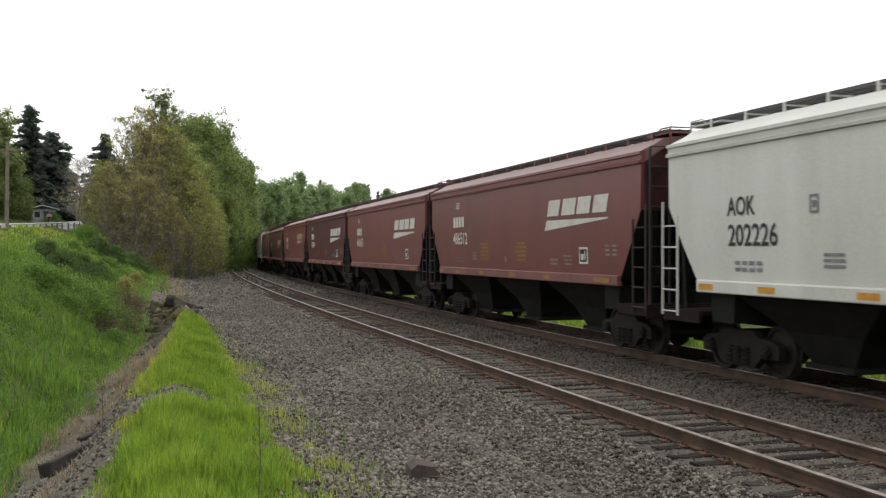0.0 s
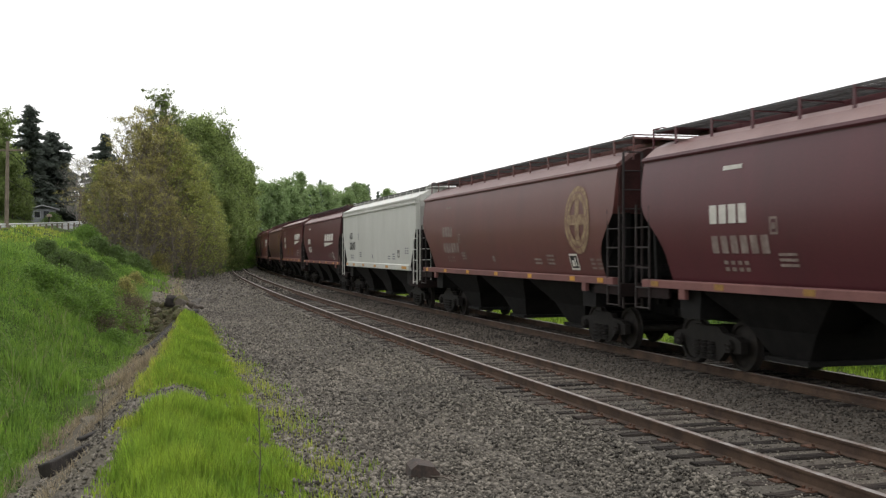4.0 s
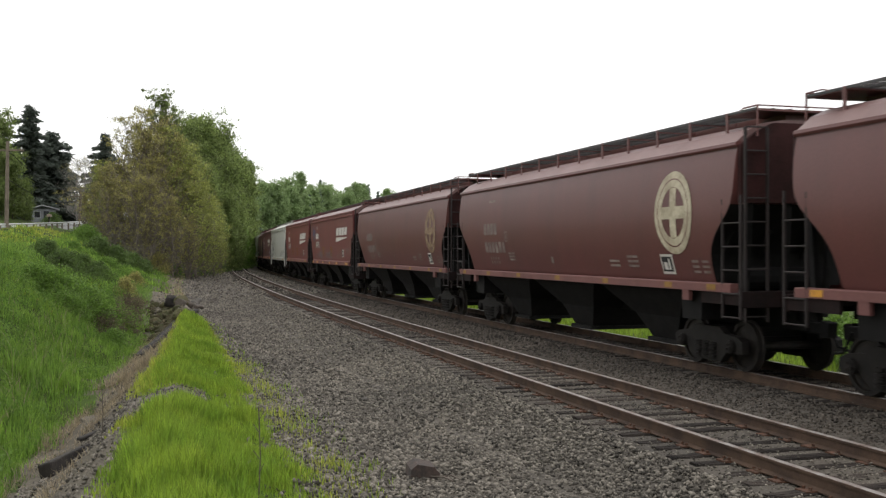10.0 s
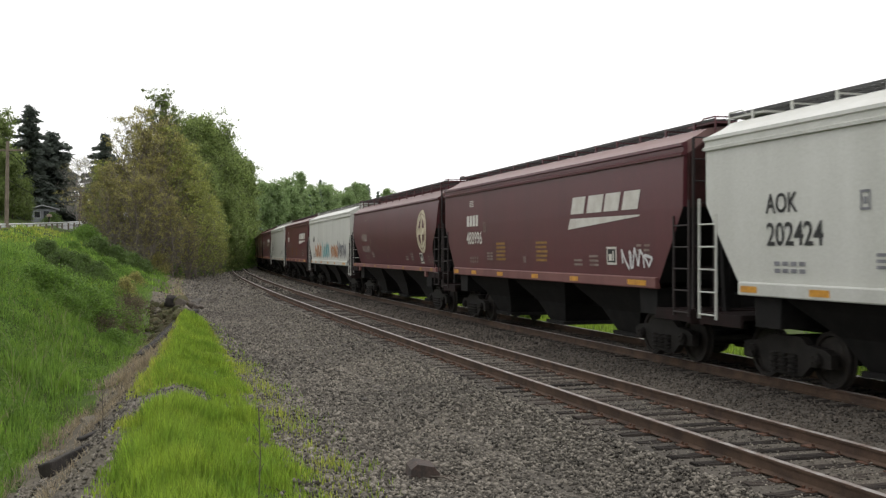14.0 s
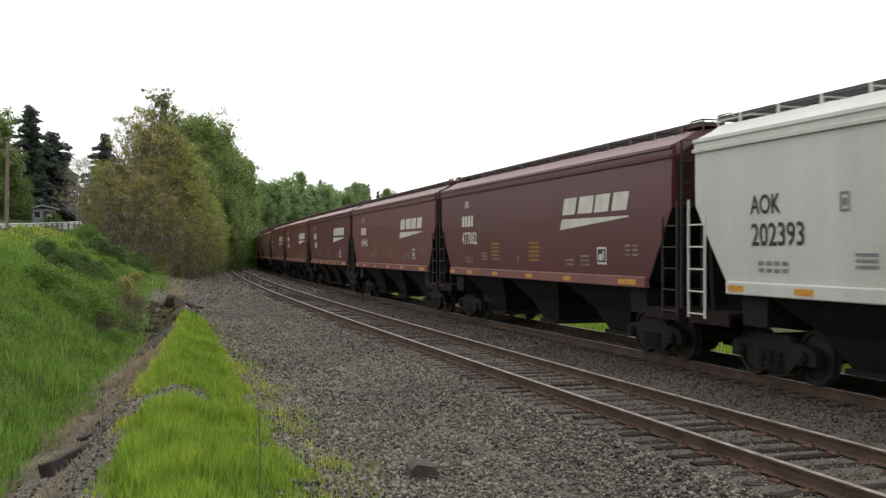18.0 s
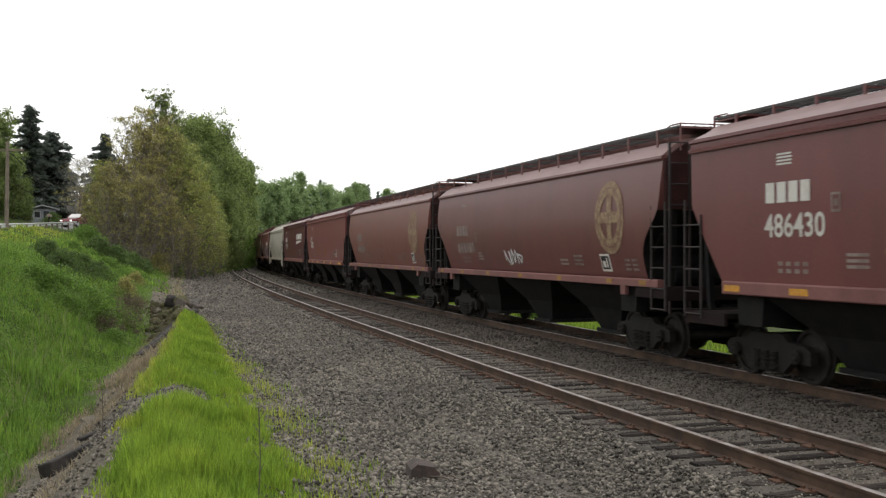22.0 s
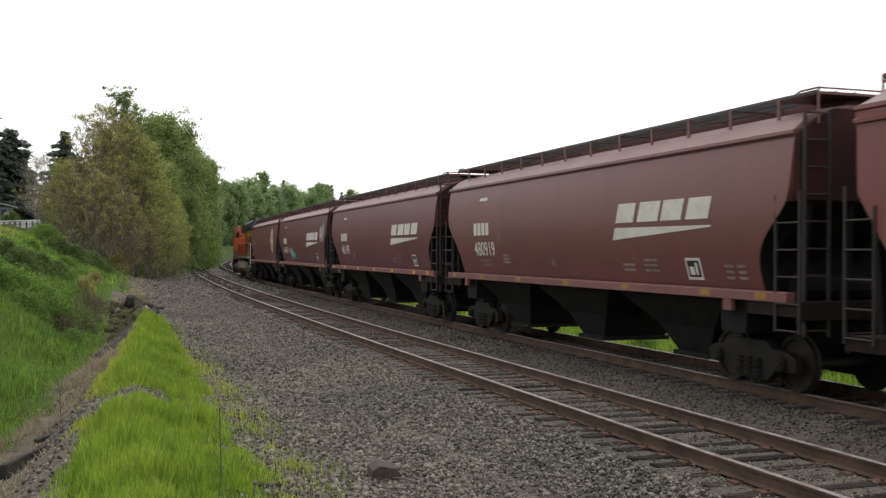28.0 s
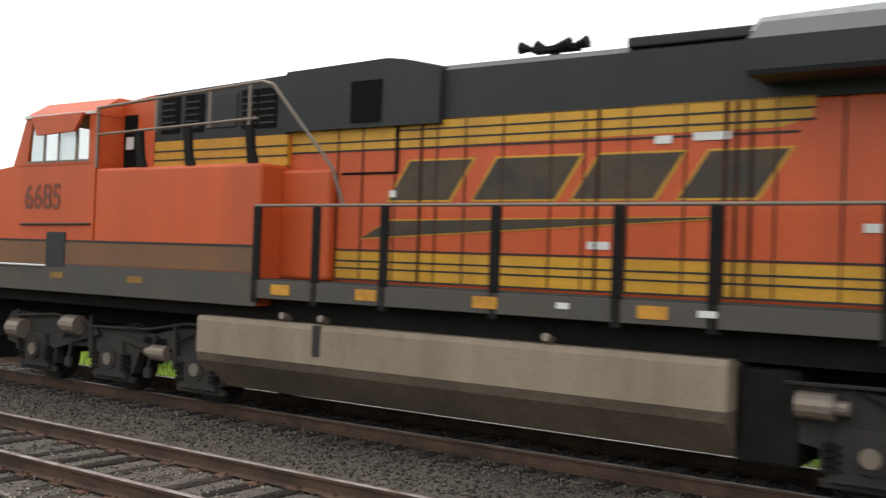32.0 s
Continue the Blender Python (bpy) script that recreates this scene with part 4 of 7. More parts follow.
def make_house():
    o = road_point(80, 122, 391)
    ob = thing("house", pose(o.x, o.y, o.z, 0, 0, 20) @ Matrix.Diagonal((0.78, 0.78, 0.78, 1)), "small grey house with a pale roof above the road", "house")
    part("wall", Shape().box(-1.9, 1.5, -1.6, 1.6, -1.5, 1.75), M["house"], ob)
    part("roof", Shape().slab([(-2.5, 1.75), (-0.4, 2.35), (2.1, 1.75), (2.1, 1.6), (-0.4, 2.2), (-2.5, 1.6)], -2.2, 2.2), M["roofing"], ob)
    w = part("window", Shape().box(-1.5, -0.7, -1.64, -1.58, 0.4, 1.3), M["louver_dark"], ob)
    part("window_frame", Shape().box(-1.58, -0.62, -1.66, -1.6, 1.3, 1.4).box(-1.58, -0.62, -1.66, -1.6, 0.3, 0.4).box(-1.58, -1.5, -1.66, -1.6, 0.4, 1.3).box(-0.7, -0.62, -1.66, -1.6, 0.4, 1.3), M["roofing"], w)
    part("door", Shape().box(-0.2, 0.6, -1.65, -1.58, -0.3, 1.4), M["louver_dark"], ob)
    m = road_point(87, 108, 397)
    mb = thing("mailbox", pose(m.x, m.y, m.z), "dull mailbox on a dark post beside the road", "mailbox")
    part("post", Shape().box(-0.06, 0.06, -0.06, 0.06, -0.6, 0.75), M["old_timber"], mb)
    part("box", Shape().bar([(-0.12, 0.75), (0.12, 0.75), (0.12, 0.92), (0.07, 1.02), (-0.07, 1.02), (-0.12, 0.92)], -0.22, 0.22), M["tin"], mb)
    b = road_point(94, 114, 388)
    plant("shrub", SHRUBS["dark"], b.x, b.y, "clipped dark shrub beside the house", "shrub", 0.6, 0, -0.3)


M["tin"] = material("dull_painted_tin", (0.30, 0.22, 0.19), 0.6, 0, 0.2, 5, 30, 0.05)
M["louver_dark"] = material("dark_window_glass", (0.02, 0.022, 0.025), 0.15, 0, 0.2, 5, 30, 0.0)
make_road()
make_poles()
make_house()


# ---- small things along the ditch ----
def rock_mesh(size, seed, flat=0.7):
    r = random.Random(seed)
    bm = bmesh.new()
    bmesh.ops.create_icosphere(bm, subdivisions=2, radius=size)
    for v in bm.verts:
        k = 1 + 0.28 * noise.noise(v.co * (1.6 / size) + Vector((seed, 0, 0))) + r.uniform(-0.05, 0.05)
        v.co = Vector((v.co.x * k * 1.2, v.co.y * k, v.co.z * k * flat))
    me = bpy.data.meshes.new("rock")
    bm.to_mesh(me)
    bm.free()
    me.materials.append(M["rock"])
    return me


def on_ground(s, off, up=0.0):
    x, y = place(s, off)
    return x, y, float(surface(np.array(s), np.array(off))) + up


def log_thing(name, s0, o0, s1, o1, r0, r1, mat, label, up=0.1):
    a, b = Vector(on_ground(s0, o0, up)), Vector(on_ground(s1, o1, up))
    sh = Shape()
    n, m = 8, 12
    rings = []
    rd = random.Random(int(s0 * 10))
    ax = (b - a).normalized()
    u = ax.orthogonal().normalized()
    w = ax.cross(u)
    ph = [rd.uniform(0.85, 1.12) for _ in range(m)]
    for i in range(n + 1):
        c = a.lerp(b, i / n) + Vector((0, 0, rd.uniform(-0.02, 0.02)))
        rr = r0 + (r1 - r0) * i / n
        rings.append([tuple(c + (u * math.cos(2 * math.pi * j / m) + w * math.sin(2 * math.pi * j / m)) * rr * ph[j] * rd.uniform(0.96, 1.04)) for j in range(m)])
    sh.loft(rings)
    tagged(new(name, sh.mesh(name, mat)), label, "log" if "log" in name else "timber")


def make_ditch_things():
    r = random.Random(9)
    # old tie lying on the edge of the ditch, with a split plank behind it
    for px, d, turn, ln, wd, ht, nm, lab in ((118, 13.95, 78, 1.0, 0.13, 0.10, "old_tie", "charred old railway tie lying on the ditch edge"), (165, 15.2, 66, 0.6, 0.06, 0.03, "broken_plank", "dark broken plank in the gravel by the ditch")):
        x, y = at(px, d)
        s, o = along(x, y)
        z = float(surface(np.array(s), np.array(o))) + ht * 0.8
        sh = Shape().box(-ln / 2, ln / 2, -wd, wd, -ht, ht, 0.025)
        sh.v = [(a + 0.04 * math.sin(9 * b) * (abs(a) > ln * 0.4), b, c + 0.012 * math.sin(7 * a + 11 * b)) for a, b, c in sh.v]
        ob = new(nm, sh.mesh(nm, M["old_timber"]))
        ob.matrix_basis = pose(x, y, z, -14 if nm == "old_tie" else 0, -4, turn)
        tagged(ob, lab, "timber")
    log_thing("fallen_timber", 30.0, -7.60, 36.2, -5.78, 0.15, 0.13, M["old_timber"], "long dark timber along the side of the ditch", 0.30)
    # this second timber is added to draw the shadow under the first
    log_thing("fallen_timber", 30.6, -7.85, 34.8, -6.5, 0.12, 0.10, M["old_timber"], "dark timber added for the shadow under the long timber", 0.03)
    log_thing("rotten_log", 41.3, -6.25, 42.6, -5.75, 0.17, 0.14, M["log"], "thick grey rotten log lying at the end of the ditch", 0.15)
    log_thing("rotten_log", 36.0, -5.75, 37.6, -5.85, 0.11, 0.10, M["pale_bark"], "short pale birch log pointing along the berm", 0.16)
    log_thing("rotten_log", 44.0, -5.5, 44.9, -5.2, 0.09, 0.08, M["log"], "thick grey rotten log lying at the end of the ditch", 0.12)
    x, y, z = on_ground(45.5, -6.45, 0.35)
    st = new("tree_stump", rock_mesh(0.28, 77, 1.15))
    st.matrix_basis = pose(x, y, z)
    st.data.materials[0] = M["old_timber"]
    tagged(st, "dark weathered stump at the end of the ditch", "stump")
    meshes = [rock_mesh(0.3, i, 0.75) for i in range(5)]
    mossy = [rock_mesh(0.3, 20 + i, 0.75) for i in range(5)]
    for me in mossy:
        me.materials[0] = M["moss_rock"]
    for i in range(150):
        s = r.uniform(35.5, 49)
        o = r.uniform(-11.0, -8.2)
        o += float(skew(s, o))
        x, y, z = on_ground(s, o, 0.02)
        ob = new("rock", r.choice(mossy))
        k = r.uniform(0.35, 1.0) ** 1.2
        ob.matrix_basis = pose(x, y, z, r.uniform(-20, 20), r.uniform(-20, 20), r.uniform(0, 360)) @ Matrix.Diagonal((k, k, k, 1))
        tagged(ob, "mossy brown rock of the ditch's stone lining", "rock", "rocks in the ditch")
    for s, o, k in ((50, -5.3, 0.7), (53, -5.1, 0.6), (47.5, -6.0, 0.6), (48, -5.3, 0.4), (56, -5.6, 0.5), (33, -4.2, 0.22), (18, -3.6, 0.2), (22, -4.4, 0.22), (15, -4.6, 0.16)):
        x, y, z = on_ground(s, o, 0.02)
        ob = new("rock", meshes[int(s) % 5])
        ob.matrix_basis = pose(x, y, z, 0, 0, r.uniform(0, 360)) @ Matrix.Diagonal((k, k, k, 1))
        tagged(ob, "loose dark rock on the gravel", "rock", "rocks on the gravel")
    # broken brown block and a twig on the gravel near the camera
    x, y, z = on_ground(11.55, -4.3, 0.05)
    b = Shape().slab([(-0.17, -0.10), (0.15, -0.11), (0.18, 0.04), (0.10, 0.115), (-0.11, 0.13), (-0.18, 0.06)], -0.13, 0.13)
    ob = new("wood_block", b.mesh("wood_block", M["broken_block"]))
    ob.matrix_basis = pose(x, y, z, 6, 8, 15)
    tagged(ob, "broken reddish-brown block lying on the gravel", "block")
    tw = Shape().path([(0.1, -0.1, -0.02), (0.25, -0.22, 0.0), (0.36, -0.36, -0.02)], 0.012, 5).path([(0.18, -0.1, -0.02), (0.34, -0.14, 0.0), (0.44, -0.26, -0.02)], 0.010, 5)
    ob = new("twig", tw.mesh("twig", M["log"]))
    ob.matrix_basis = pose(x, y, z)
    tagged(ob, "dry forked twig on the gravel", "twig")
    # dead stalks
    for s, o, h in ((9.6, -6.45, 0.95), (14.5, -8.0, 0.7), (24, -11.0, 1.1), (22, -11.3, 0.9)):
        x, y, z = on_ground(s, o)
        sh = Shape().path([(0, 0, -0.05), (0.02, 0.01, h * 0.5), (0.0, 0.03, h)], 0.006, 5)
        for i in range(5):
            k = h * (0.35 + 0.13 * i)
            sh.tube((0.01, 0.01, k), (0.05 * (-1) ** i, 0.03, k + 0.08), 0.004, 4)
        ob = new("dead_stalk", sh.mesh("dead_stalk", M["log"]))
        ob.matrix_basis = pose(x, y, z)
        tagged(ob, "thin dead weed stalk standing in the grass", "weed", "dead stalks")
    # relay box far down the line
    x, y = at(630, 120)
    s, o = along(x, y)
    z = float(surface(np.array(s), np.array(o)))
    ob = thing("relay_box", pose(x, y, z), "grey metal relay box on a post beyond the tracks", "relay box")
    part("post", Shape().tube((0, 0, -0.3), (0, 0, 1.2), 0.06, 8), M["galvanised"], ob)
    part("box", Shape().box(-0.4, 0.4, -0.3, 0.3, 1.0, 2.4, 0.04), M["galvanised"], ob)


make_ditch_things()


# ---- car on the road ----
def road_car():
    ob = thing("car", pose(0, 0, 0), "dark red sedan driving along the hillside road", "car")
    body = [(-2.25, 0.35), (-2.3, 0.75), (-2.1, 0.95), (-1.35, 1.0), (-0.75, 1.42), (0.55, 1.44), (1.15, 1.02), (2.05, 0.86), (2.25, 0.65), (2.25, 0.35)]
    part("body", Shape().slab(body, -0.86, 0.86), M["car_red"], ob)
    # the windscreen's pale colour stands in for reflected sky
    part("windscreen", Shape().slab([(0.60, 1.40), (1.12, 1.03), (1.16, 1.05), (0.64, 1.43)], -0.72, 0.72), M["lens"], ob, "windscreen coloured pale for the sky's reflection")
    for sg in (-1, 1):
        part("side_window", Shape().slab([(-1.2, 1.02), (-0.72, 1.36), (0.5, 1.38), (1.0, 1.04)], min(sg * 0.85, sg * 0.87), max(sg * 0.85, sg * 0.87)), M["louver_dark"], ob)
        part("headlight", Shape().box(2.2, 2.28, sg * 0.62 - 0.11, sg * 0.62 + 0.11, 0.64, 0.76, 0.02), M["lens_glow"], ob, "lit headlight")
    # pale roof on a red car: the sky's reflection put into colour
    part("roof", Shape().box(-0.7, 0.5, -0.74, 0.74, 1.42, 1.47, 0.02), M["roofing"], ob)
    wheels = []
    for x in (-1.35, 1.4):
        for sg in (-1, 1):
            w = put("wheel", Shape().tube((0, -0.1, 0), (0, 0.1, 0), 0.32, 18).mesh("wheel", M["tyre"]), ob, pose(x, sg * 0.8, 0.32))
            part("rim", Shape().tube((0, sg * 0.09, 0), (0, sg * 0.115, 0), 0.2, 12), M["galvanised"], w)
            wheels.append((w, x, sg * 0.8))
    return ob, wheels


lg = bpy.data.materials.new("lit_headlight_lens")
lg.use_nodes = True
lg.node_tree.nodes["Principled BSDF"].inputs["Emission Color"].default_value = (1, 0.95, 0.85, 1)
lg.node_tree.nodes["Principled BSDF"].inputs["Emission Strength"].default_value = 1.2
M["lens_glow"] = lg
M["lens"] = material("clear_lamp_lens", (0.72, 0.72, 0.70), 0.15, 0.0, 0.1, 8, 40, 0.0)
ROAD_CAR, CAR_WHEELS = road_car()


# ---- train: paints ----
def paint(name, colour, second, rough=0.42):
    return material(name, colour, rough, 0, 0.18, 0.9, 24, 0.02, second, 1.2, 0.08, 0.85, spec=0.45)


M["red"] = paint("faded_oxide_red_paint", (0.186, 0.050, 0.047), (0.132, 0.041, 0.039))
M["maroon"] = paint("dark_maroon_paint", (0.100, 0.022, 0.029), (0.070, 0.018, 0.023))
M["deep_red"] = paint("grimy_oxide_red_paint", (0.146, 0.040, 0.038), (0.104, 0.033, 0.031))
M["plum"] = paint("grimy_plum_red_paint", (0.128, 0.036, 0.040), (0.092, 0.030, 0.033))
M["brown"] = paint("weathered_brown_red_paint", (0.150, 0.051, 0.045), (0.108, 0.043, 0.039))
M["pinkish"] = paint("chalky_brown_red_paint", (0.185, 0.066, 0.052), (0.14, 0.054, 0.044))
M["white_paint"] = paint("off_white_car_paint", (0.60, 0.60, 0.56), (0.47, 0.47, 0.43))
M["tan_paint"] = paint("tan_car_paint", (0.56, 0.525, 0.45), (0.44, 0.405, 0.34))
# Roof paint: some dust, and the sky's sheen on the slopes painted in.
M["skylit_dusty_roof"] = paint("dust_greyed_red_roof", (0.230, 0.140, 0.130), (0.140, 0.075, 0.070), 0.45)
M["dusty_sill"] = paint("dust_covered_red_sill", (0.215, 0.088, 0.078), (0.125, 0.048, 0.044), 0.6)
M["mark_white"] = material("worn_white_lettering", (0.60, 0.58, 0.53), 0.6, 0, 0.15, 3, 20, 0.02, (0.52, 0.49, 0.44))
M["mark_dull"] = material("dull_white_lettering", (0.25, 0.20, 0.175), 0.7, 0, 0.2, 3, 20, 0.02, (0.17, 0.12, 0.105))
M["mark_tan"] = material("faded_cream_lettering", (0.37, 0.29, 0.20), 0.7, 0, 0.2, 3, 20, 0.02, (0.25, 0.18, 0.13))
M["mark_black"] = material("black_lettering", (0.02, 0.02, 0.02), 0.6, 0, 0.2, 3, 20, 0.02)
M["mark_cream"] = material("cream_emblem_paint", (0.56, 0.50, 0.36), 0.65, 0, 0.35, 3, 20, 0.02, (0.38, 0.32, 0.22))
M["mark_faded"] = material("faded_emblem_paint", (0.30, 0.215, 0.12), 0.7, 0, 0.35, 5, 20, 0.02, (0.19, 0.11, 0.07))
M["reflector"] = material("yellow_reflector_strip", (0.62, 0.30, 0.03), 0.4, 0, 0.25, 6, 40, 0.02, (0.42, 0.19, 0.03))
M["warning_yellow"] = material("dull_yellow_lettering", (0.29, 0.15, 0.028), 0.6, 0, 0.3, 6, 40, 0.02)
M["ladder_steel"] = material("grimy_ladder_steel", (0.030, 0.020, 0.019), 0.7, 0, 0.3, 4, 40, 0.05, (0.018, 0.013, 0.012))
M["grating"] = material("dark_galvanised_grating", (0.085, 0.084, 0.083), 0.6, 0.4, 0.3, 3, 40, 0.1)
M["spray_white"] = material("white_spray_paint", (0.62, 0.62, 0.62), 0.6, 0, 0.2, 6, 30, 0.02)
M["spray_purple"] = material("purple_spray_paint", (0.13, 0.03, 0.07), 0.6, 0, 0.2, 6, 30, 0.02)
M["spray_grey"] = material("grey_spray_paint", (0.22, 0.22, 0.24), 0.6, 0, 0.3, 6, 30, 0.02)
M["spray_blue"] = material("blue_spray_paint", (0.06, 0.17, 0.32), 0.6, 0, 0.3, 6, 30, 0.02)
M["spray_orange"] = material("orange_spray_paint", (0.55, 0.26, 0.12), 0.6, 0, 0.3, 6, 30, 0.02)
M["spray_teal"] = material("teal_spray_paint", (0.13, 0.42, 0.44), 0.6, 0, 0.3, 6, 30, 0.02)

WHEEL_R = 0.475
# half width and half length of the car body by height
FORMS = {
    "angle": dict(z=(1.62, 2.1, 2.6, 3.13, 3.6, 4.12), w=(1.53, 1.55, 1.565, 1.575, 1.575, 1.57), l=(7.14, 7.49, 7.85, 8.2, 8.21, 8.22)),
    "curved": dict(z=(1.60, 1.8, 2.0, 2.2, 2.35, 2.5, 2.65, 2.8, 2.95, 3.1, 3.3, 3.5, 3.7, 3.9, 4.12), w=(1.33, 1.395, 1.455, 1.505, 1.537, 1.562, 1.58, 1.592, 1.60, 1.60, 1.595, 1.583, 1.565, 1.54, 1.50),
                   l=(7.28, 7.28, 7.29, 7.33, 7.40, 7.51, 7.66, 7.83, 8.0, 8.12, 8.19, 8.21, 8.22, 8.22, 8.22)),
    "ribbed": dict(z=(1.62, 1.9, 2.2, 2.5, 2.85, 3.2, 3.5, 3.8, 4.05), w=(1.40, 1.47, 1.53, 1.57, 1.59, 1.58, 1.56, 1.53, 1.49), l=(7.0, 7.0, 7.02, 7.1, 7.5, 7.9, 8.15, 8.2, 8.2)),
}


def side_y(form, z, lift=0.012):
    return -float(np.interp(z, FORMS[form]["z"], FORMS[form]["w"])) - lift


def mirror_y(sh):
    out = Shape()
    out.v, out.f = [(x, -y, z) for x, y, z in sh.v], [q[::-1] for q in sh.f]
    return out


def build_form(form):
    """The meshes of one pattern of covered hopper, in the car's space: x forward, camera's side at -y, 0 at the rail head."""
    F, k = FORMS[form], {}
    body = Shape()
    rings = [[(-l, -w, z), (l, -w, z), (l, w, z), (-l, w, z)] for z, w, l in zip(F["z"], F["w"], F["l"])]
    body.loft(rings)
    k["body"] = body.mesh("body", M["red"], form != "angle")
    top, we = F["z"][-1], F["w"][-1]
    e = Shape()
    if form == "angle":
        e.bar([(-we - 0.055, top), (-we - 0.06, top + 0.055), (-we - 0.01, top + 0.08), (-we - 0.01, top + 0.17), (-we - 0.05, top + 0.19), (-we - 0.045, top + 0.25), (-we + 0.08, top + 0.27), (-we + 0.08, top)], -8.24, 8.24)
        r0, z0 = we - 0.0, top + 0.255
    elif form == "ribbed":
        e.bar([(-we - 0.045, top), (-we - 0.05, top + 0.05), (-we - 0.02, top + 0.07), (-we - 0.02, top + 0.13), (-we - 0.05, top + 0.15), (-we - 0.04, top + 0.21), (-we, top + 0.23), (-we + 0.08, top + 0.30), (-we + 0.08, top)], -8.22, 8.22)
        r0, z0 = we - 0.02, top + 0.24
    else:
        e.bar([(-we - 0.03, top - 0.01), (-we - 0.06, top + 0.03), (-we - 0.05, top + 0.085), (-we + 0.05, top + 0.11), (-we + 0.08, top)], -8.24, 8.24)
        r0, z0 = we + 0.01, top + 0.095
    k["eave"] = e.mesh("eave", M["red"])
    k["eave_far"] = mirror_y(e).mesh("eave", M["red"])
    r = Shape()
    prof = [(-r0, top - 0.02), (-r0, z0), (-1.25, z0 * 0.45 + 4.66 * 0.55), (-1.02, 4.67), (-0.6, 4.73), (0.6, 4.73), (1.02, 4.67), (1.25, z0 * 0.45 + 4.66 * 0.55), (r0, z0), (r0, top - 0.02)]
    if form == "curved":
        prof = [(-r0, top - 0.02), (-r0, z0), (-1.25, z0 + 0.22), (-0.95, z0 + 0.35), (-0.5, z0 + 0.42), (0.5, z0 + 0.42), (0.95, z0 + 0.35), (1.25, z0 + 0.22), (r0, z0), (r0, top - 0.02)]
    r.bar(prof, -8.2, 8.2)
    k["roof"] = r.mesh("roof", M["red"])
    h = Shape()
    for i in range(10):
        x = -7.2 + i * 1.6
        h.box(x - 0.79, x + 0.79, -0.36, 0.36, 4.48, 4.83, 0.02)
        h.box(x - 0.03, x + 0.03, -0.40, 0.40, 4.81, 4.86)
    k["hatch_cover"] = h.mesh("hatch_cover", M["red"])
    up, out = (0.02, 1.20) if form == "curved" else (0.05, 0.97)
    g = Shape()
    for y in (-out, -out / 2 - 0.235, -0.47):
        g.box(-8.35, 8.35, y - 0.012, y + 0.012, 4.755 + up, 4.80 + up)
    for i in range(84):
        x = -8.3 + i * 0.2
        g.box(x - 0.02, x + 0.02, 0.01 - out, -0.47, 4.76 + up, 4.79 + up)
    k["running_board"] = g.mesh("running_board", M["grating"])
    k["running_board_far"] = mirror_y(g).mesh("running_board", M["grating"])
    b = Shape()
    b.box(-0.035, 0.035, -out - 0.022, 0.002 - out, 4.60 if form != "curved" else 4.45, 4.80 + up)
    b.box(-0.025, 0.025, -out - 0.01, -0.35, 4.735 + up, 4.757 + up)
    k["bracket"] = b.mesh("bracket", M["red"])
    # side sill
    s = Shape()
    if form == "curved":
        s.bar([(-1.44, 1.52), (-1.60, 1.52), (-1.60, 1.66), (-1.585, 1.675), (-1.44, 1.68)], -8.15, 8.15)
        for x in (-6.55, 6.55):
            s.box(x - 0.12, x + 0.12, -1.59, -1.50, 1.32, 1.53, 0.01)
    elif form == "ribbed":
        s.bar([(-1.40, 1.50), (-1.58, 1.50), (-1.58, 1.64), (-1.565, 1.655), (-1.40, 1.66)], -7.25, 7.25)
        for x in (-7.1, 7.1):
            s.box(x - 0.15, x + 0.15, -1.58, -1.48, 1.15, 1.5, 0.01)
    else:
        s.bar([(-1.48, 1.49), (-1.585, 1.49), (-1.60, 1.51), (-1.60, 1.70), (-1.58, 1.72), (-1.50, 1.73)], -7.12, 7.12)
    k["side_sill"] = s.mesh("side_sill", M["red"])
    k["side_sill_far"] = mirror_y(s).mesh("side_sill", M["red"])
    # end: platform, ladders, upper end sheet, slope sheet
    p = Shape()
    pz = 1.52 if form == "curved" else 1.12
    p.box(7.2, 8.46, -1.52, 1.52, pz - 0.1, pz, 0.01)
    p.box(8.36, 8.47, -1.54, 1.54, pz - 0.26, pz + 0.03, 0.01)
    p.box(7.1, 8.46, -1.56, -1.50, pz - 0.22, pz + 0.0)
    p.box(7.1, 8.46, 1.50, 1.56, pz - 0.22, pz + 0.0)
    k["end_platform"] = p.mesh("end_platform", M["red"])
    la = Shape()
    x0, x1 = (7.86, 8.44)
    zt = 2.95 if form != "curved" else 3.2
    for x in (x0, x1):
        la.box(x - 0.018, x + 0.018, -1.60, -1.56, 1.0 if form != "curved" else 1.05, zt if x == x0 else 3.25, 0)
    k["ladder"] = la.mesh("ladder", M["red"])
    k["rung"] = Shape().tube((x0, -1.59, 1.08), (x1, -1.59, 1.08), 0.016, 6).mesh("rung", M["red"])
    lb = Shape()
    for y in (-1.45, -1.0):
        lb.box(8.36, 8.41, y - 0.02, y + 0.02, 1.0, 4.45)
    for i in range(9):
        lb.tube((8.39, -1.45, 1.1 + i * 0.42), (8.39, -1.0, 1.1 + i * 0.42), 0.016, 6)
    k["end_ladder"] = lb.mesh("end_ladder", M["red"])
    rail = Shape()
    rz = 4.88 if form != "curved" else 4.85
    rail.path([(7.8, -out, 4.8), (7.95, -out, rz), (8.38, -out, rz), (8.38, out, rz), (7.95, out, rz), (7.8, out, 4.8)], 0.016)
    rail.path([(8.38, -out, rz), (8.38, -out, 4.3)], 0.02).path([(8.38, out, rz), (8.38, out, 4.3)], 0.02)
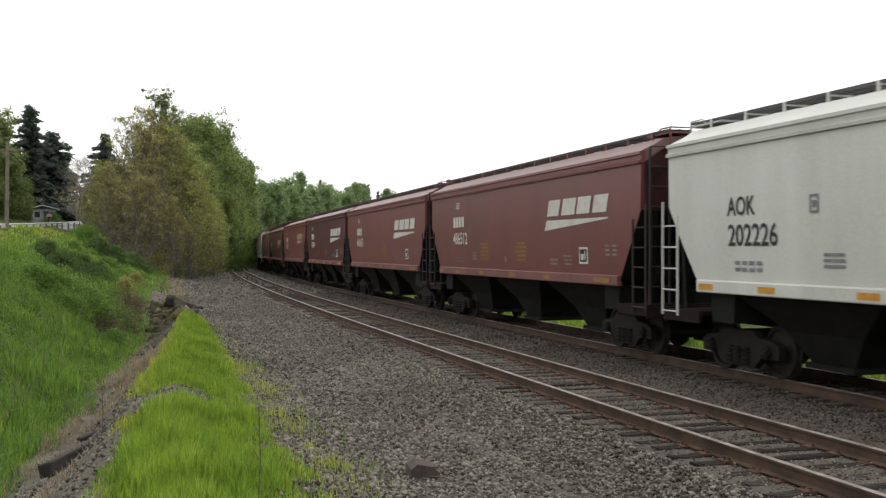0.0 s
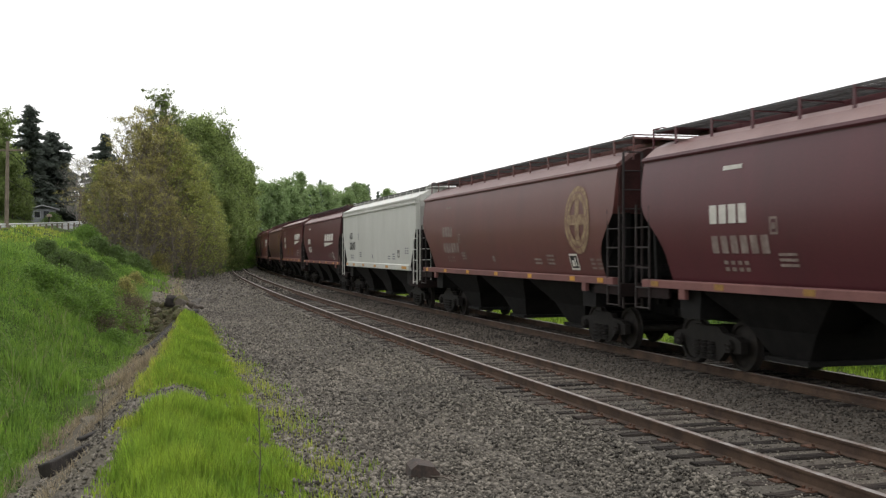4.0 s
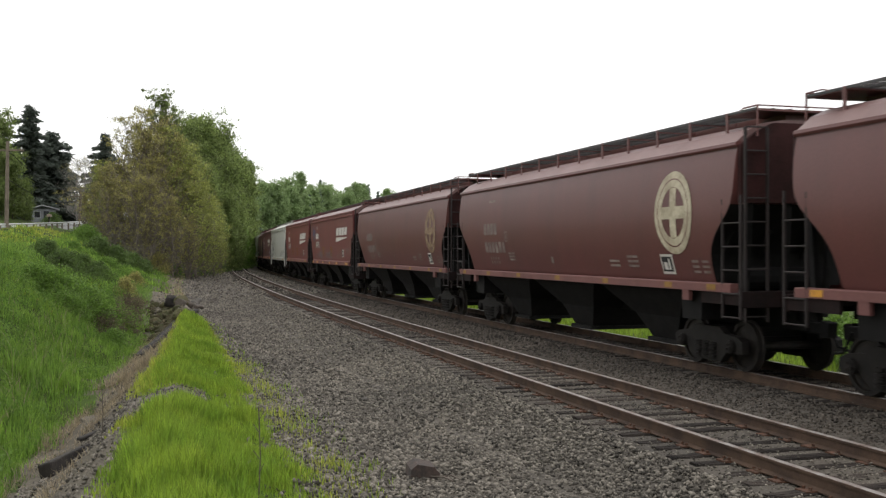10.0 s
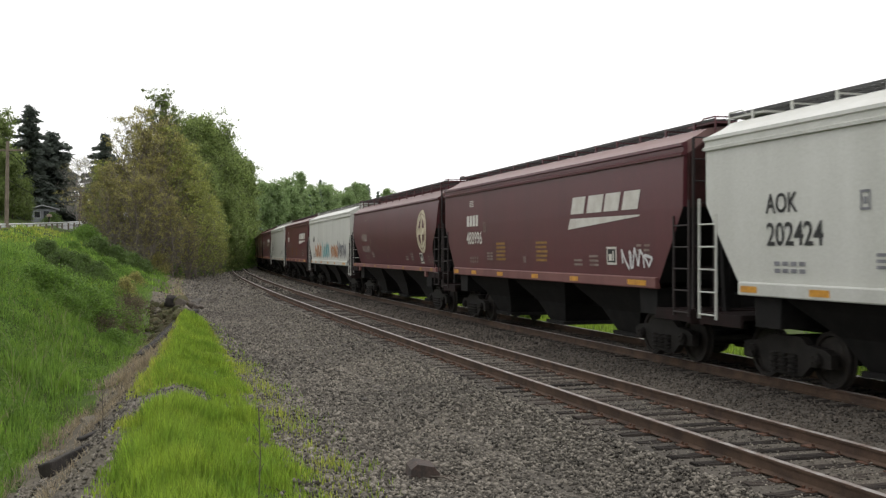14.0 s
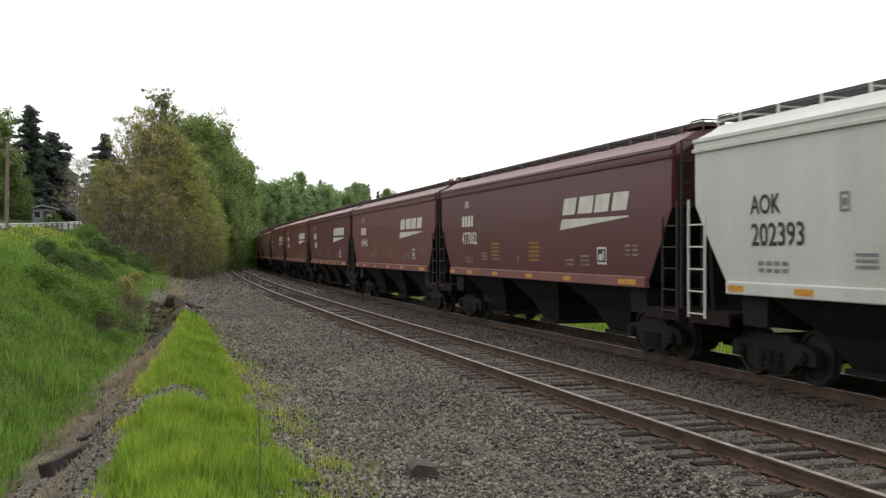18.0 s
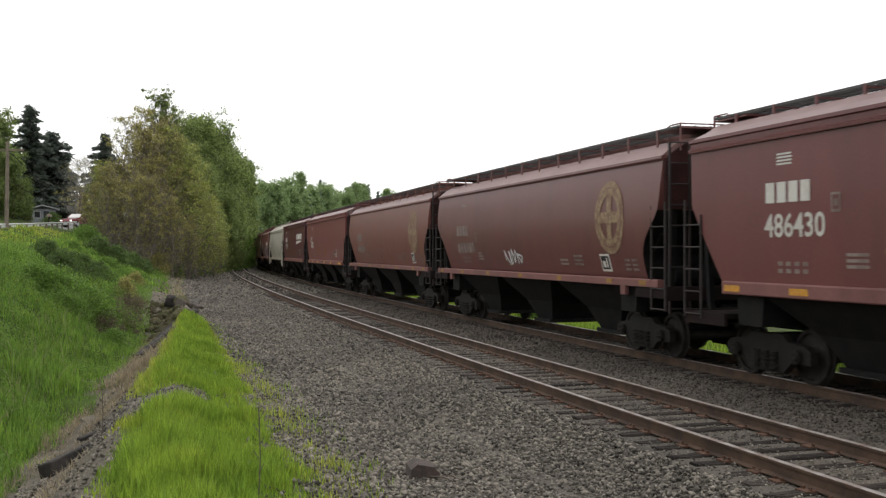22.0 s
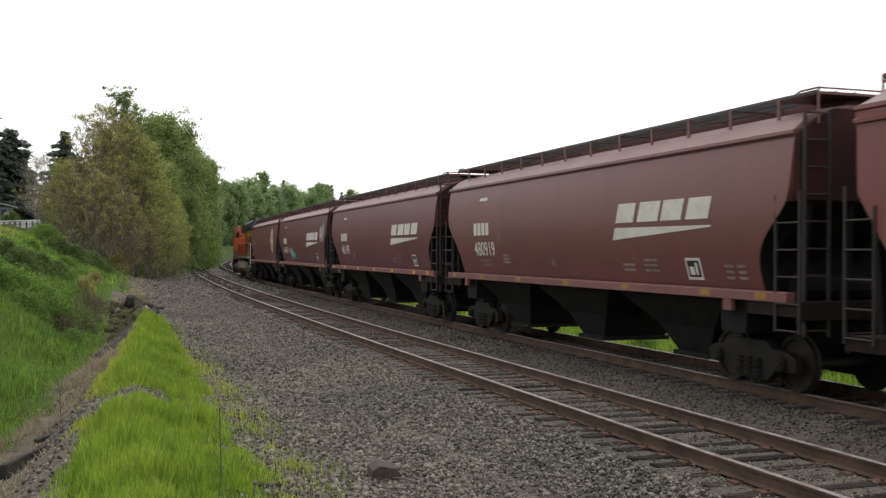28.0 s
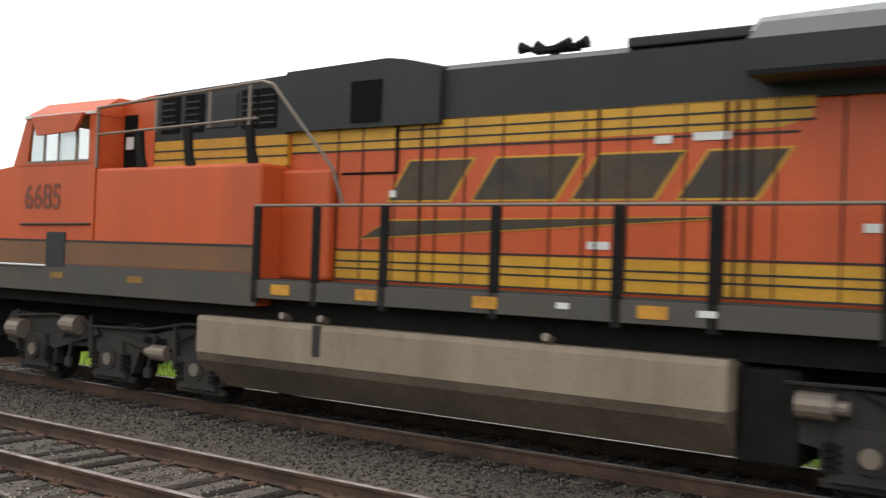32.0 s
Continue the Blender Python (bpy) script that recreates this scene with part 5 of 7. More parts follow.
    rail.box(7.3, 8.36, 0.01 - out, out - 0.01, 4.76, 4.80)
    k["roof_end_rail"] = rail.mesh("roof_end_rail", M["red"])
    es = Shape()
    es.slab([(8.225, 3.12), (8.30, 3.12), (8.32, 4.15), (8.225, 4.15)], -1.50, 1.50)
    es.bar([(-1.5, 4.14), (1.5, 4.14), (1.1, 4.42), (0.8, 4.56), (-0.8, 4.56), (-1.1, 4.42)], 8.2, 8.3)
    k["end_sheet"] = es.mesh("end_sheet", M["red"])
    # a black sheet over the end slope deepens the shade between cars
    fr = Shape()
    levels = [z for z in F["z"] if z <= 3.2]
    fr.loft([[(float(np.interp(z, F["z"], F["l"])) + dx, y, z) for dx, y in ((0.004, -w), (0.02, -w), (0.02, w), (0.004, w))] for z in levels for w in [float(np.interp(z, F["z"], F["w"])) - 0.004]])
    for y in (-1.25, -0.45, 0.45, 1.25):
        fr.slab([(7.98, 1.15), (8.10, 1.15), (8.26, 3.2), (8.16, 3.2)], y - 0.05, y + 0.05)
        fr.slab([(6.4, 1.15), (6.55, 1.15), (7.75, 2.6), (7.65, 2.66)], y - 0.04, y + 0.04)
    fr.box(7.0, 8.2, -0.28, 0.28, 1.0, 1.4)
    fr.tube((7.55, -0.95, 1.75), (7.55, 0.55, 1.75), 0.22, 12)
    k["end_frame"] = fr.mesh("end_frame", M["black"])
    return k


def build_common():
    k = {}
    cs = Shape()
    cs.box(-8.35, 8.35, -0.19, 0.19, 0.82, 1.16)
    for x in (-6.5, 6.5):
        cs.slab([(x - 0.35, 0.95), (x + 0.35, 0.95), (x + 0.4, 1.5), (x - 0.4, 1.5)], -1.42, 1.42)
    k["centre_sill"] = cs.mesh("centre_sill", M["black"])
    b = Shape()
    z = (1.62, 1.30, 0.88, 0.45, 0.36)
    lx, wy = (2.12, 1.62, 0.98, 0.60, 0.54), (1.46, 1.26, 0.96, 0.80, 0.76)
    b.loft([[(-a, -c, h), (a, -c, h), (a, c, h), (-a, c, h)] for h, a, c in zip(z, lx, wy)])
    b.box(-0.62, 0.62, -0.86, 0.86, 0.29, 0.38)
    k["hopper_bay"] = b.mesh("hopper_bay", M["black"])
    # side frame of a truck
    sf = Shape()
    out = [(-1.22, 0.36), (-1.22, 0.58), (-1.05, 0.66), (-0.62, 0.70), (-0.45, 0.82), (0.45, 0.82), (0.62, 0.70), (1.05, 0.66), (1.22, 0.58), (1.22, 0.36), (0.98, 0.34), (0.78, 0.42), (0.48, 0.16), (-0.48, 0.16), (-0.78, 0.42), (-0.98, 0.34)]
    sf.slab(out, -1.09, -0.94)
    for x in (-0.89, 0.89):
        sf.tube((x, -1.16, 0.475), (x, -0.95, 0.475), 0.125, 12)
        sf.tube((x, -1.18, 0.475), (x, -1.16, 0.475), 0.09, 12)
    for x in (-0.26, -0.0, 0.26):
        for i in range(4):
            sf.tube((x, -1.11, 0.22 + i * 0.085), (x, -1.11, 0.265 + i * 0.085), 0.085, 10)
    k["sideframe"] = sf.mesh("sideframe", M["cast"])
    k["sideframe_far"] = mirror_y(sf).mesh("sideframe", M["cast"])
    bo = Shape()
    bo.box(-0.2, 0.2, -1.08, 1.08, 0.52, 0.82, 0.03)
    bo.box(-0.95, 0.95, -0.6, 0.6, 0.42, 0.5)
    for x in (-0.4, 0.4):
        bo.slab([(x - 0.05, 0.3), (x + 0.05, 0.3), (x * 0.95 + 0.05, 0.6), (x * 0.95 - 0.05, 0.6)], -0.8, 0.8)
    k["bolster"] = bo.mesh("bolster", M["cast"])
    w = Shape()
    w.tube((0, -1.1, 0), (0, 1.1, 0), 0.08, 10)
    for sg in (-1, 1):
        prof = [(0.80, 0.10), (0.80, WHEEL_R - 0.10), (0.72, WHEEL_R - 0.09), (0.705, WHEEL_R + 0.028), (0.735, WHEEL_R + 0.028), (0.75, WHEEL_R), (0.835, WHEEL_R - 0.004), (0.835, WHEEL_R - 0.075), (0.79, WHEEL_R - 0.09), (0.83, 0.16), (0.86, 0.10)]
        rings = []
        for i in range(28):
            a = 2 * math.pi * i / 28
            rings.append([(rr * math.cos(a), sg * y, rr * math.sin(a)) for y, rr in prof])
        rings.append(rings[0])
        w.loft(rings, closed=False, caps=False)
        for i in range(3):
            a = 2 * math.pi * i / 3
            w.tube((0.055 * math.cos(a), sg * 1.10, 0.055 * math.sin(a)), (0.055 * math.cos(a), sg * 1.205, 0.055 * math.sin(a)), 0.02, 6)
    k["wheelset"] = w.mesh("wheelset", M["wheel"])
    c = Shape()
    c.box(8.2, 8.75, -0.1, 0.1, 0.78, 0.98, 0.02)
    c.slab([(8.68, 0.72), (8.9, 0.74), (8.93, 1.0), (8.70, 1.03)], -0.14, 0.05)
    c.path([(8.45, 0.25, 0.9), (8.6, 0.3, 0.55), (8.9, 0.3, 0.5)], 0.025)
    k["coupler"] = c.mesh("coupler", M["black"])
    bw = Shape()
    bw.hoop(lambda a, u, w: (8.46 + w, 0.7 + (0.26 + u) * math.cos(a), 2.5 + (0.26 + u) * math.sin(a)), 0.014, 20, 5)
    for i in range(4):
        a = math.pi / 4 + math.pi / 2 * i
        bw.tube((8.44, 0.7, 2.5), (8.46, 0.7 + 0.26 * math.cos(a), 2.5 + 0.26 * math.sin(a)), 0.012, 5)
    bw.tube((8.2, 0.7, 2.5), (8.46, 0.7, 2.5), 0.03, 8)
    k["brake_wheel"] = bw.mesh("brake_wheel", M["black"])
    return k


# ---- lettering and marks on the car sides ----
TEXT_CACHE = {}
MARK_DX = [0.0]      # how far forward of their usual place the marks of the car in hand sit


def text_points(text, size, bold=0.012):
    """Triangles of a line of writing in the built-in font, lower left at 0."""
    if (text, size, bold) not in TEXT_CACHE:
        cu = bpy.data.curves.new("writing", "FONT")
        cu.body, cu.size, cu.offset, cu.resolution_u = text, size, bold, 3
        ob = bpy.data.objects.new("writing", cu)
        me = bpy.data.meshes.new_from_object(ob)
        TEXT_CACHE[(text, size, bold)] = ([tuple(v.co) for v in me.vertices], [tuple(p.vertices) for p in me.polygons])
        bpy.data.objects.remove(ob)
        bpy.data.curves.remove(cu)
        bpy.data.meshes.remove(me)
    return TEXT_CACHE[(text, size, bold)]


def decal(name, pts, faces, form, mat, parent, lift=0.012, label=""):
    """Flat marks, given in x and z, laid on the curve of the camera's side."""
    sh = Shape()
    sh.add([(x + MARK_DX[0], side_y(form, z, lift), z) for x, z in pts], faces)
    return put(name, sh.mesh(name, mat, fix=False), parent, None, label)


def lettering(name, text, x, z, size, form, mat, parent, squeeze=0.8, label=""):
    v, f = text_points(text, size, 0.008)
    return decal(name, [(x + p[0] * squeeze, z + p[1]) for p in v], f, form, mat, parent, 0.012, label)


def bars(rects, slant=0.0):
    v, f = [], []
    for x0, x1, z0, z1 in rects:
        o = len(v)
        steps = max(1, int((z1 - z0) / 0.2))
        for i in range(steps + 1):
            z = z0 + (z1 - z0) * i / steps
            v += [(x0 + slant * (z - rects[0][2]), z), (x1 + slant * (z - rects[0][2]), z)]
        f += [(o + 2 * i, o + 2 * i + 1, o + 2 * i + 3, o + 2 * i + 2) for i in range(steps)]
    return v, f


def company_mark(form, x, z, size, mat, parent):
    """A company's slanted mark, as plain shapes in its colour: four leaning blocks over a tapering sweep."""
    w = 0.96 * size
    for i in range(4):
        a = x + i * w * 1.10
        v, f = bars([(a, a + w * (0.90 if i != 1 else 0.98), z + 0.33 * size, z + 0.79 * size)], 0.34)
        decal("mark_block", v, f, form, mat, parent, 0.012, "plain slanted block of the company mark")
    v = [(x - 0.20 * size, z - 0.09 * size), (x + 4.1 * size, z + 0.15 * size), (x + 4.15 * size, z + 0.19 * size), (x - 0.04 * size, z + 0.21 * size)]
    decal("company_sweep", v, [(0, 1, 2, 3)], form, mat, parent)


def emblem(form, x, z, r, mat, back, parent):
    """A railway's round emblem, as plain shapes: a ring round a quartered cross."""
    def ring(r0, r1, n=40):
        v, f = [], []
        m = 4
        for j in range(m + 1):
            rr = r0 + (r1 - r0) * j / m
            v += [(x + rr * 0.9 * math.cos(2 * math.pi * i / n), z + rr * math.sin(2 * math.pi * i / n)) for i in range(n)]
        for j in range(m):
            f += [(j * n + i, j * n + (i + 1) % n, (j + 1) * n + (i + 1) % n, (j + 1) * n + i) for i in range(n)]
        return v, f
    v, f = ring(0.62 * r, r)
    decal("emblem_ring", v, f, form, mat, parent, 0.012, "round cream railway emblem, plain")
    v, f = bars([(x - 0.15 * r, x + 0.15 * r, z - 0.6 * r, z + 0.6 * r)])
    decal("emblem_cross", v, f, form, mat, parent, 0.012)
    v, f = bars([(x - 0.55 * r, x + 0.55 * r, z - 0.15 * r, z + 0.15 * r)])
    decal("emblem_cross", v, f, form, mat, parent, 0.015)
    v, f = ring(0.80 * r, 0.83 * r)
    decal("emblem_line", v, f, form, back, parent, 0.016)


def side_marks(form, parent, white, yellow, seed, light=False, shift=0.0):
    """Small data lines, plates and reflector strips low on the side."""
    rd = random.Random(seed)
    dx, dz = (0.55 + shift, -0.32) if form == "curved" else (shift, 0.0)
    x, z, w = (-6.75, 2.02, 0.16) if light else (-6.0, 2.02, 0.13)
    rects = [(x + i * 0.22, x + i * 0.22 + w, z - j * 0.12, z + 0.07 - j * 0.12) for i in range(4) for j in range(2)]
    rects += [(-4.3, -3.8, 2.0 + j * 0.09, 2.05 + j * 0.09) for j in range(3)]
    rects += [(5.6 + dx * 0.6 + i * 0.36, 5.85 + dx * 0.6 + i * 0.36, 2.36 + dz - j * 0.10, 2.41 + dz - j * 0.10) for i in range(2) for j in range(3)]
    rects += [(2.3 + i * 0.9, 2.8 + i * 0.9, 1.92 + j * 0.1, 1.97 + j * 0.1) for i in range(2) for j in range(2 + i)]
    rects += [(-1.2, -1.0, 1.95, 2.12)]
    v, f = bars(rects)
    tagged(decal("data_lettering", v, f, form, white, parent), kind="stuff")
    v, f = bars([(4.15 + dx, 4.65 + dx, 1.96 + dz * 0.5, 2.36 + dz * 0.5)])
    decal("data_plate", v, f, form, M["mark_white"], parent)
    v, f = bars([(4.2 + dx, 4.6 + dx, 2.01 + dz * 0.5, 2.31 + dz * 0.5)])
    decal("plate_field", v, f, form, M["mark_black"], parent, 0.016)
    v, f = bars([(4.27 + dx, 4.42 + dx, 2.05 + dz * 0.5, 2.2 + dz * 0.5), (4.46 + dx, 4.53 + dx, 2.05 + dz * 0.5, 2.27 + dz * 0.5)])
    decal("plate_mark", v, f, form, M["mark_white"], parent, 0.02)
    v, f = bars([(a + dx * 0.3, b + dx * 0.3, c + dz, d + dz) for a, b, c, d in ((-4.62, -4.4, 2.86, 2.9), (-4.62, -4.4, 3.12, 3.16), (-4.62, -4.585, 2.86, 3.16), (-4.435, -4.4, 2.86, 3.16), (-4.55, -4.47, 2.95, 3.06))])
    decal("route_plate", v, f, form, M["mark_dull"] if not light else white, parent)
    if yellow:
        rects = []
        for x in (-3.4, -0.2):
            rects += [(x + rd.uniform(-0.06, 0.02), x + 0.75 + rd.uniform(-0.05, 0.05), 2.0 + dz * 0.6 + j * (0.115 if form != "curved" else 0.075), 2.06 + dz * 0.6 + j * (0.115 if form != "curved" else 0.072)) for j in range(5)]
        v, f = bars(rects)
        tagged(decal("warning_lettering", v, f, form, M["warning_yellow"], parent), kind="stuff")


def reflectors(form, parent, bright):
    out = 1.603 if form != "ribbed" else 1.583
    zc = 1.60 if form != "ribbed" else 1.57
    xs = (-6.8, -4.9, -2.4, 0.4, 3.0, 6.3) if form != "curved" else (-7.6, -5.2, -2.6, 0.2, 3.0, 5.9, 7.5)
    for i, x in enumerate(xs):
        w = 0.42 if i == len(xs) - 1 and form == "angle" else (0.24 if form != "curved" else 0.15)
        sh = Shape().box(x - w, x + w, -out - 0.004, -out + 0.01, zc - 0.055, zc + 0.055)
        put("reflector", sh.mesh("reflector", M["reflector"] if bright else M["warning_yellow"]), parent)


def scrawl(form, parent, x, z, w, h, mat, seed, strokes=7, thick=0.09, name="graffiti", label=""):
    """Sprayed shapes: angular loops and strokes, no letters."""
    rd = random.Random(seed)
    v, f = [], []
    for i in range(strokes):
        cx = x + w * (i + 0.5) / strokes
        p = [(cx + rd.uniform(-0.5, 0.5) * w / strokes, z + h * rd.uniform(0, 0.3)), (cx + rd.uniform(-0.6, 0.6) * w / strokes, z + h * rd.uniform(0.65, 1.0)),
             (cx + rd.uniform(0.1, 1.0) * w / strokes, z + h * rd.uniform(0.3, 0.8)), (cx + rd.uniform(0.2, 0.9) * w / strokes, z + h * rd.uniform(0.0, 0.2))]
        for a, b in zip(p, p[1:]):
            d = math.hypot(b[0] - a[0], b[1] - a[1]) or 1
            nx, nz = -(b[1] - a[1]) / d * thick / 2, (b[0] - a[0]) / d * thick / 2
            o = len(v)
            v += [(a[0] + nx, a[1] + nz), (a[0] - nx, a[1] - nz), (b[0] - nx, b[1] - nz), (b[0] + nx, b[1] + nz)]
            f.append((o, o + 1, o + 2, o + 3))
    tagged(decal(name, v, f, form, mat, parent, 0.014 + 0.0007 * (seed % 7), label), kind="stuff")


FORM_MESHES = {f: build_form(f) for f in FORMS}
COMMON = build_common()
WHEELSETS = []


def truck(car, x):
    t = put("truck", COMMON["bolster"], car, pose(x, 0, 0))
    put("sideframe", COMMON["sideframe"], t)
    put("sideframe", COMMON["sideframe_far"], t)
    for i, ax in enumerate((-0.89, 0.89)):
        WHEELSETS.append((put("wheelset", COMMON["wheelset"], t, pose(ax, 0, WHEEL_R)), ax, i))
    return t


def rungs(ladder, mesh, mat):
    for i in range(5):
        put("rung", mesh, ladder, pose(0, 0, i * 0.42), "", mat)


def hopper_car(form, mat, label):
    k = FORM_MESHES[form]
    car = thing("hopper_car", pose(0, 0, 0), label, "rail car", "hopper cars of the train")
    turn = pose(0, 0, 0, 0, 0, 180)
    for name in ("body", "eave", "eave_far", "roof", "hatch_cover", "side_sill", "side_sill_far"):
        put(k[name].name.split(".")[0], k[name], car, None, "", mat if mat in (M["white_paint"], M["tan_paint"]) else M["dusty_sill"] if "sill" in name else M["skylit_dusty_roof"] if name == "roof" else mat)
    for name in ("running_board", "running_board_far"):
        put("running_board", k[name], car)
    step = 1.35 if form == "curved" else 1.17
    n = int(16.0 / step)
    for i in range(n + 1):
        for m in (pose(-n * step / 2 + i * step, 0, 0), pose(-n * step / 2 + i * step, 0, 0, 0, 0, 180)):
            put("bracket", k["bracket"], car, m, "", mat)
    for m in (None, turn):
        for name in ("end_platform", "ladder", "end_ladder", "roof_end_rail", "end_sheet"):
            light = mat in (M["white_paint"], M["tan_paint"])
            ob = put(name, k[name], car, m, "", mat if (light and name != "end_platform") or name == "roof_end_rail" else M["ladder_steel" if "ladder" in name else "end_maroon" if name == "end_sheet" else "shaded_end"])
            if name == "ladder":
                rungs(ob, k["rung"], mat if light else M["ladder_steel"])
        put("end_frame", k["end_frame"], car, m)
        put("coupler", COMMON["coupler"], car, m)
    far = pose(0, 0, 0) @ Matrix.Diagonal((-1, 1, 1, 1))
    ob = put("ladder", k["ladder"], car, far, "", mat if mat in (M["white_paint"], M["tan_paint"]) else M["ladder_steel"])
    rungs(ob, k["rung"], ob.material_slots[0].material)
    put("brake_wheel", COMMON["brake_wheel"], car, None)
    put("centre_sill", COMMON["centre_sill"], car)
    for x in (-4.25, 0.0, 4.25):
        put("hopper_bay", COMMON["hopper_bay"], car, pose(x, 0, 0))
    for x in (-6.5, 6.5):
        truck(car, x)
    if form == "ribbed":
        F = FORMS[form]
        for i in range(9):
            x = -6.3 + i * 1.575
            l0 = [(x - 0.03, side_y(form, z, 0.0), z) for z in F["z"] if abs(x) < np.interp(z, F["z"], F["l"])]
            sh = Shape()
            sh.loft([[(x - 0.035, y + 0.01, z), (x - 0.02, y - 0.03, z), (x + 0.02, y - 0.03, z), (x + 0.035, y + 0.01, z)] for _, y, z in l0], True, True)
            put("rib", sh.mesh("rib", mat), car)
    return car


# form, paint, mark, number, extras; from the head of the train to its tail
CARS = [
    ("angle", "white_paint", "AOK", "202226", ""), ("angle", "red", "block", "486512", "logo"), ("angle", "red", "block", "486475", "logo"), ("angle", "maroon", "block", "477489", "logo bright"),
    ("angle", "red", "block", "486325", "logo dull"), ("curved", "maroon", "block", "", "logo dull"), ("curved", "brown", "block", "", "emblem"), ("angle", "white_paint", "AOK", "202427", ""),
    ("curved", "maroon", "block", "497876", "logo bright"), ("angle", "maroon", "block", "477679", "logo bright"), ("curved", "brown", "block", "", "emblem"), ("angle", "red", "block", "484329", "logo"),
    ("curved", "brown", "block", "483567", "logo dull"), ("curved", "brown", "block", "", "emblem cream"), ("curved", "brown", "block", "", "emblem"), ("angle", "red", "block", "484775", "logo g_grey"),
    ("angle", "red", "block", "484793", "logo"), ("angle", "white_paint", "AOK", "202424", ""), ("angle", "maroon", "block", "488996", "logo bright g_small"), ("curved", "maroon", "block", "", "emblem cream"),
    ("angle", "white_paint", "AOK", "", "g_colour"), ("angle", "maroon", "block", "", "logo"), ("angle", "white_paint", "AOK", "202393", ""), ("angle", "maroon", "block", "477882", "logo bright"),
    ("angle", "deep_red", "block", "484940", "logo battens"), ("angle", "maroon", "block", "495458", "logo bright"), ("angle", "deep_red", "block", "487139", "logo g_low"), ("angle", "deep_red", "block", "486430", "logo g_blue"),
    ("curved", "brown", "block", "", "emblem g_small"), ("curved", "pinkish", "block", "", "emblem streaks"), ("angle", "red", "AOK", "66781", "plain bright"), ("angle", "maroon", "block", "487750", "logo"),
    ("ribbed", "tan_paint", "CEFX", "71044", "bright"), ("curved", "red", "block", "", "logo g_big"), ("angle", "red", "block", "", "logo"), ("curved", "brown", "block", "480919", "logo"),
    ("curved", "plum", "block", "481193", "logo"), ("curved", "plum", "block", "483419", "logo g_white"), ("curved", "plum", "block", "", "emblem cream streaks"),
]
GAPS = (17.88, 35.48, 52.83, 70.11, 87.7, 105.5, 123.16, 140.83, 158.38, 175.99, 193.99, 211.99, 230.27, 248.37, 266.38, 284.24, 301.77, 318.92, 336.37, 353.96, 371.32, 388.68, 406.04,
        423.4, 440.73, 457.96, 475.41, 492.96, 510.81, 528.54, 546.35, 564.07, 581.84, 599.79, 617.71, 635.63, 653.59, 671.47, 688.94)
MARK_SHIFT = {8: -0.6, 36: 0.3}
TRAIN = []
COLOUR_WORDS = {"white_paint": "dirty off-white", "red": "faded oxide red", "maroon": "dark maroon", "deep_red": "grimy oxide red", "plum": "grimy plum-red", "brown": "weathered brown-red", "pinkish": "chalky brown-red", "tan_paint": "tan"}
FORM_WORDS = {"angle": "flat-sided hopper car", "curved": "round-sided hopper car", "ribbed": "ribbed hopper car"}


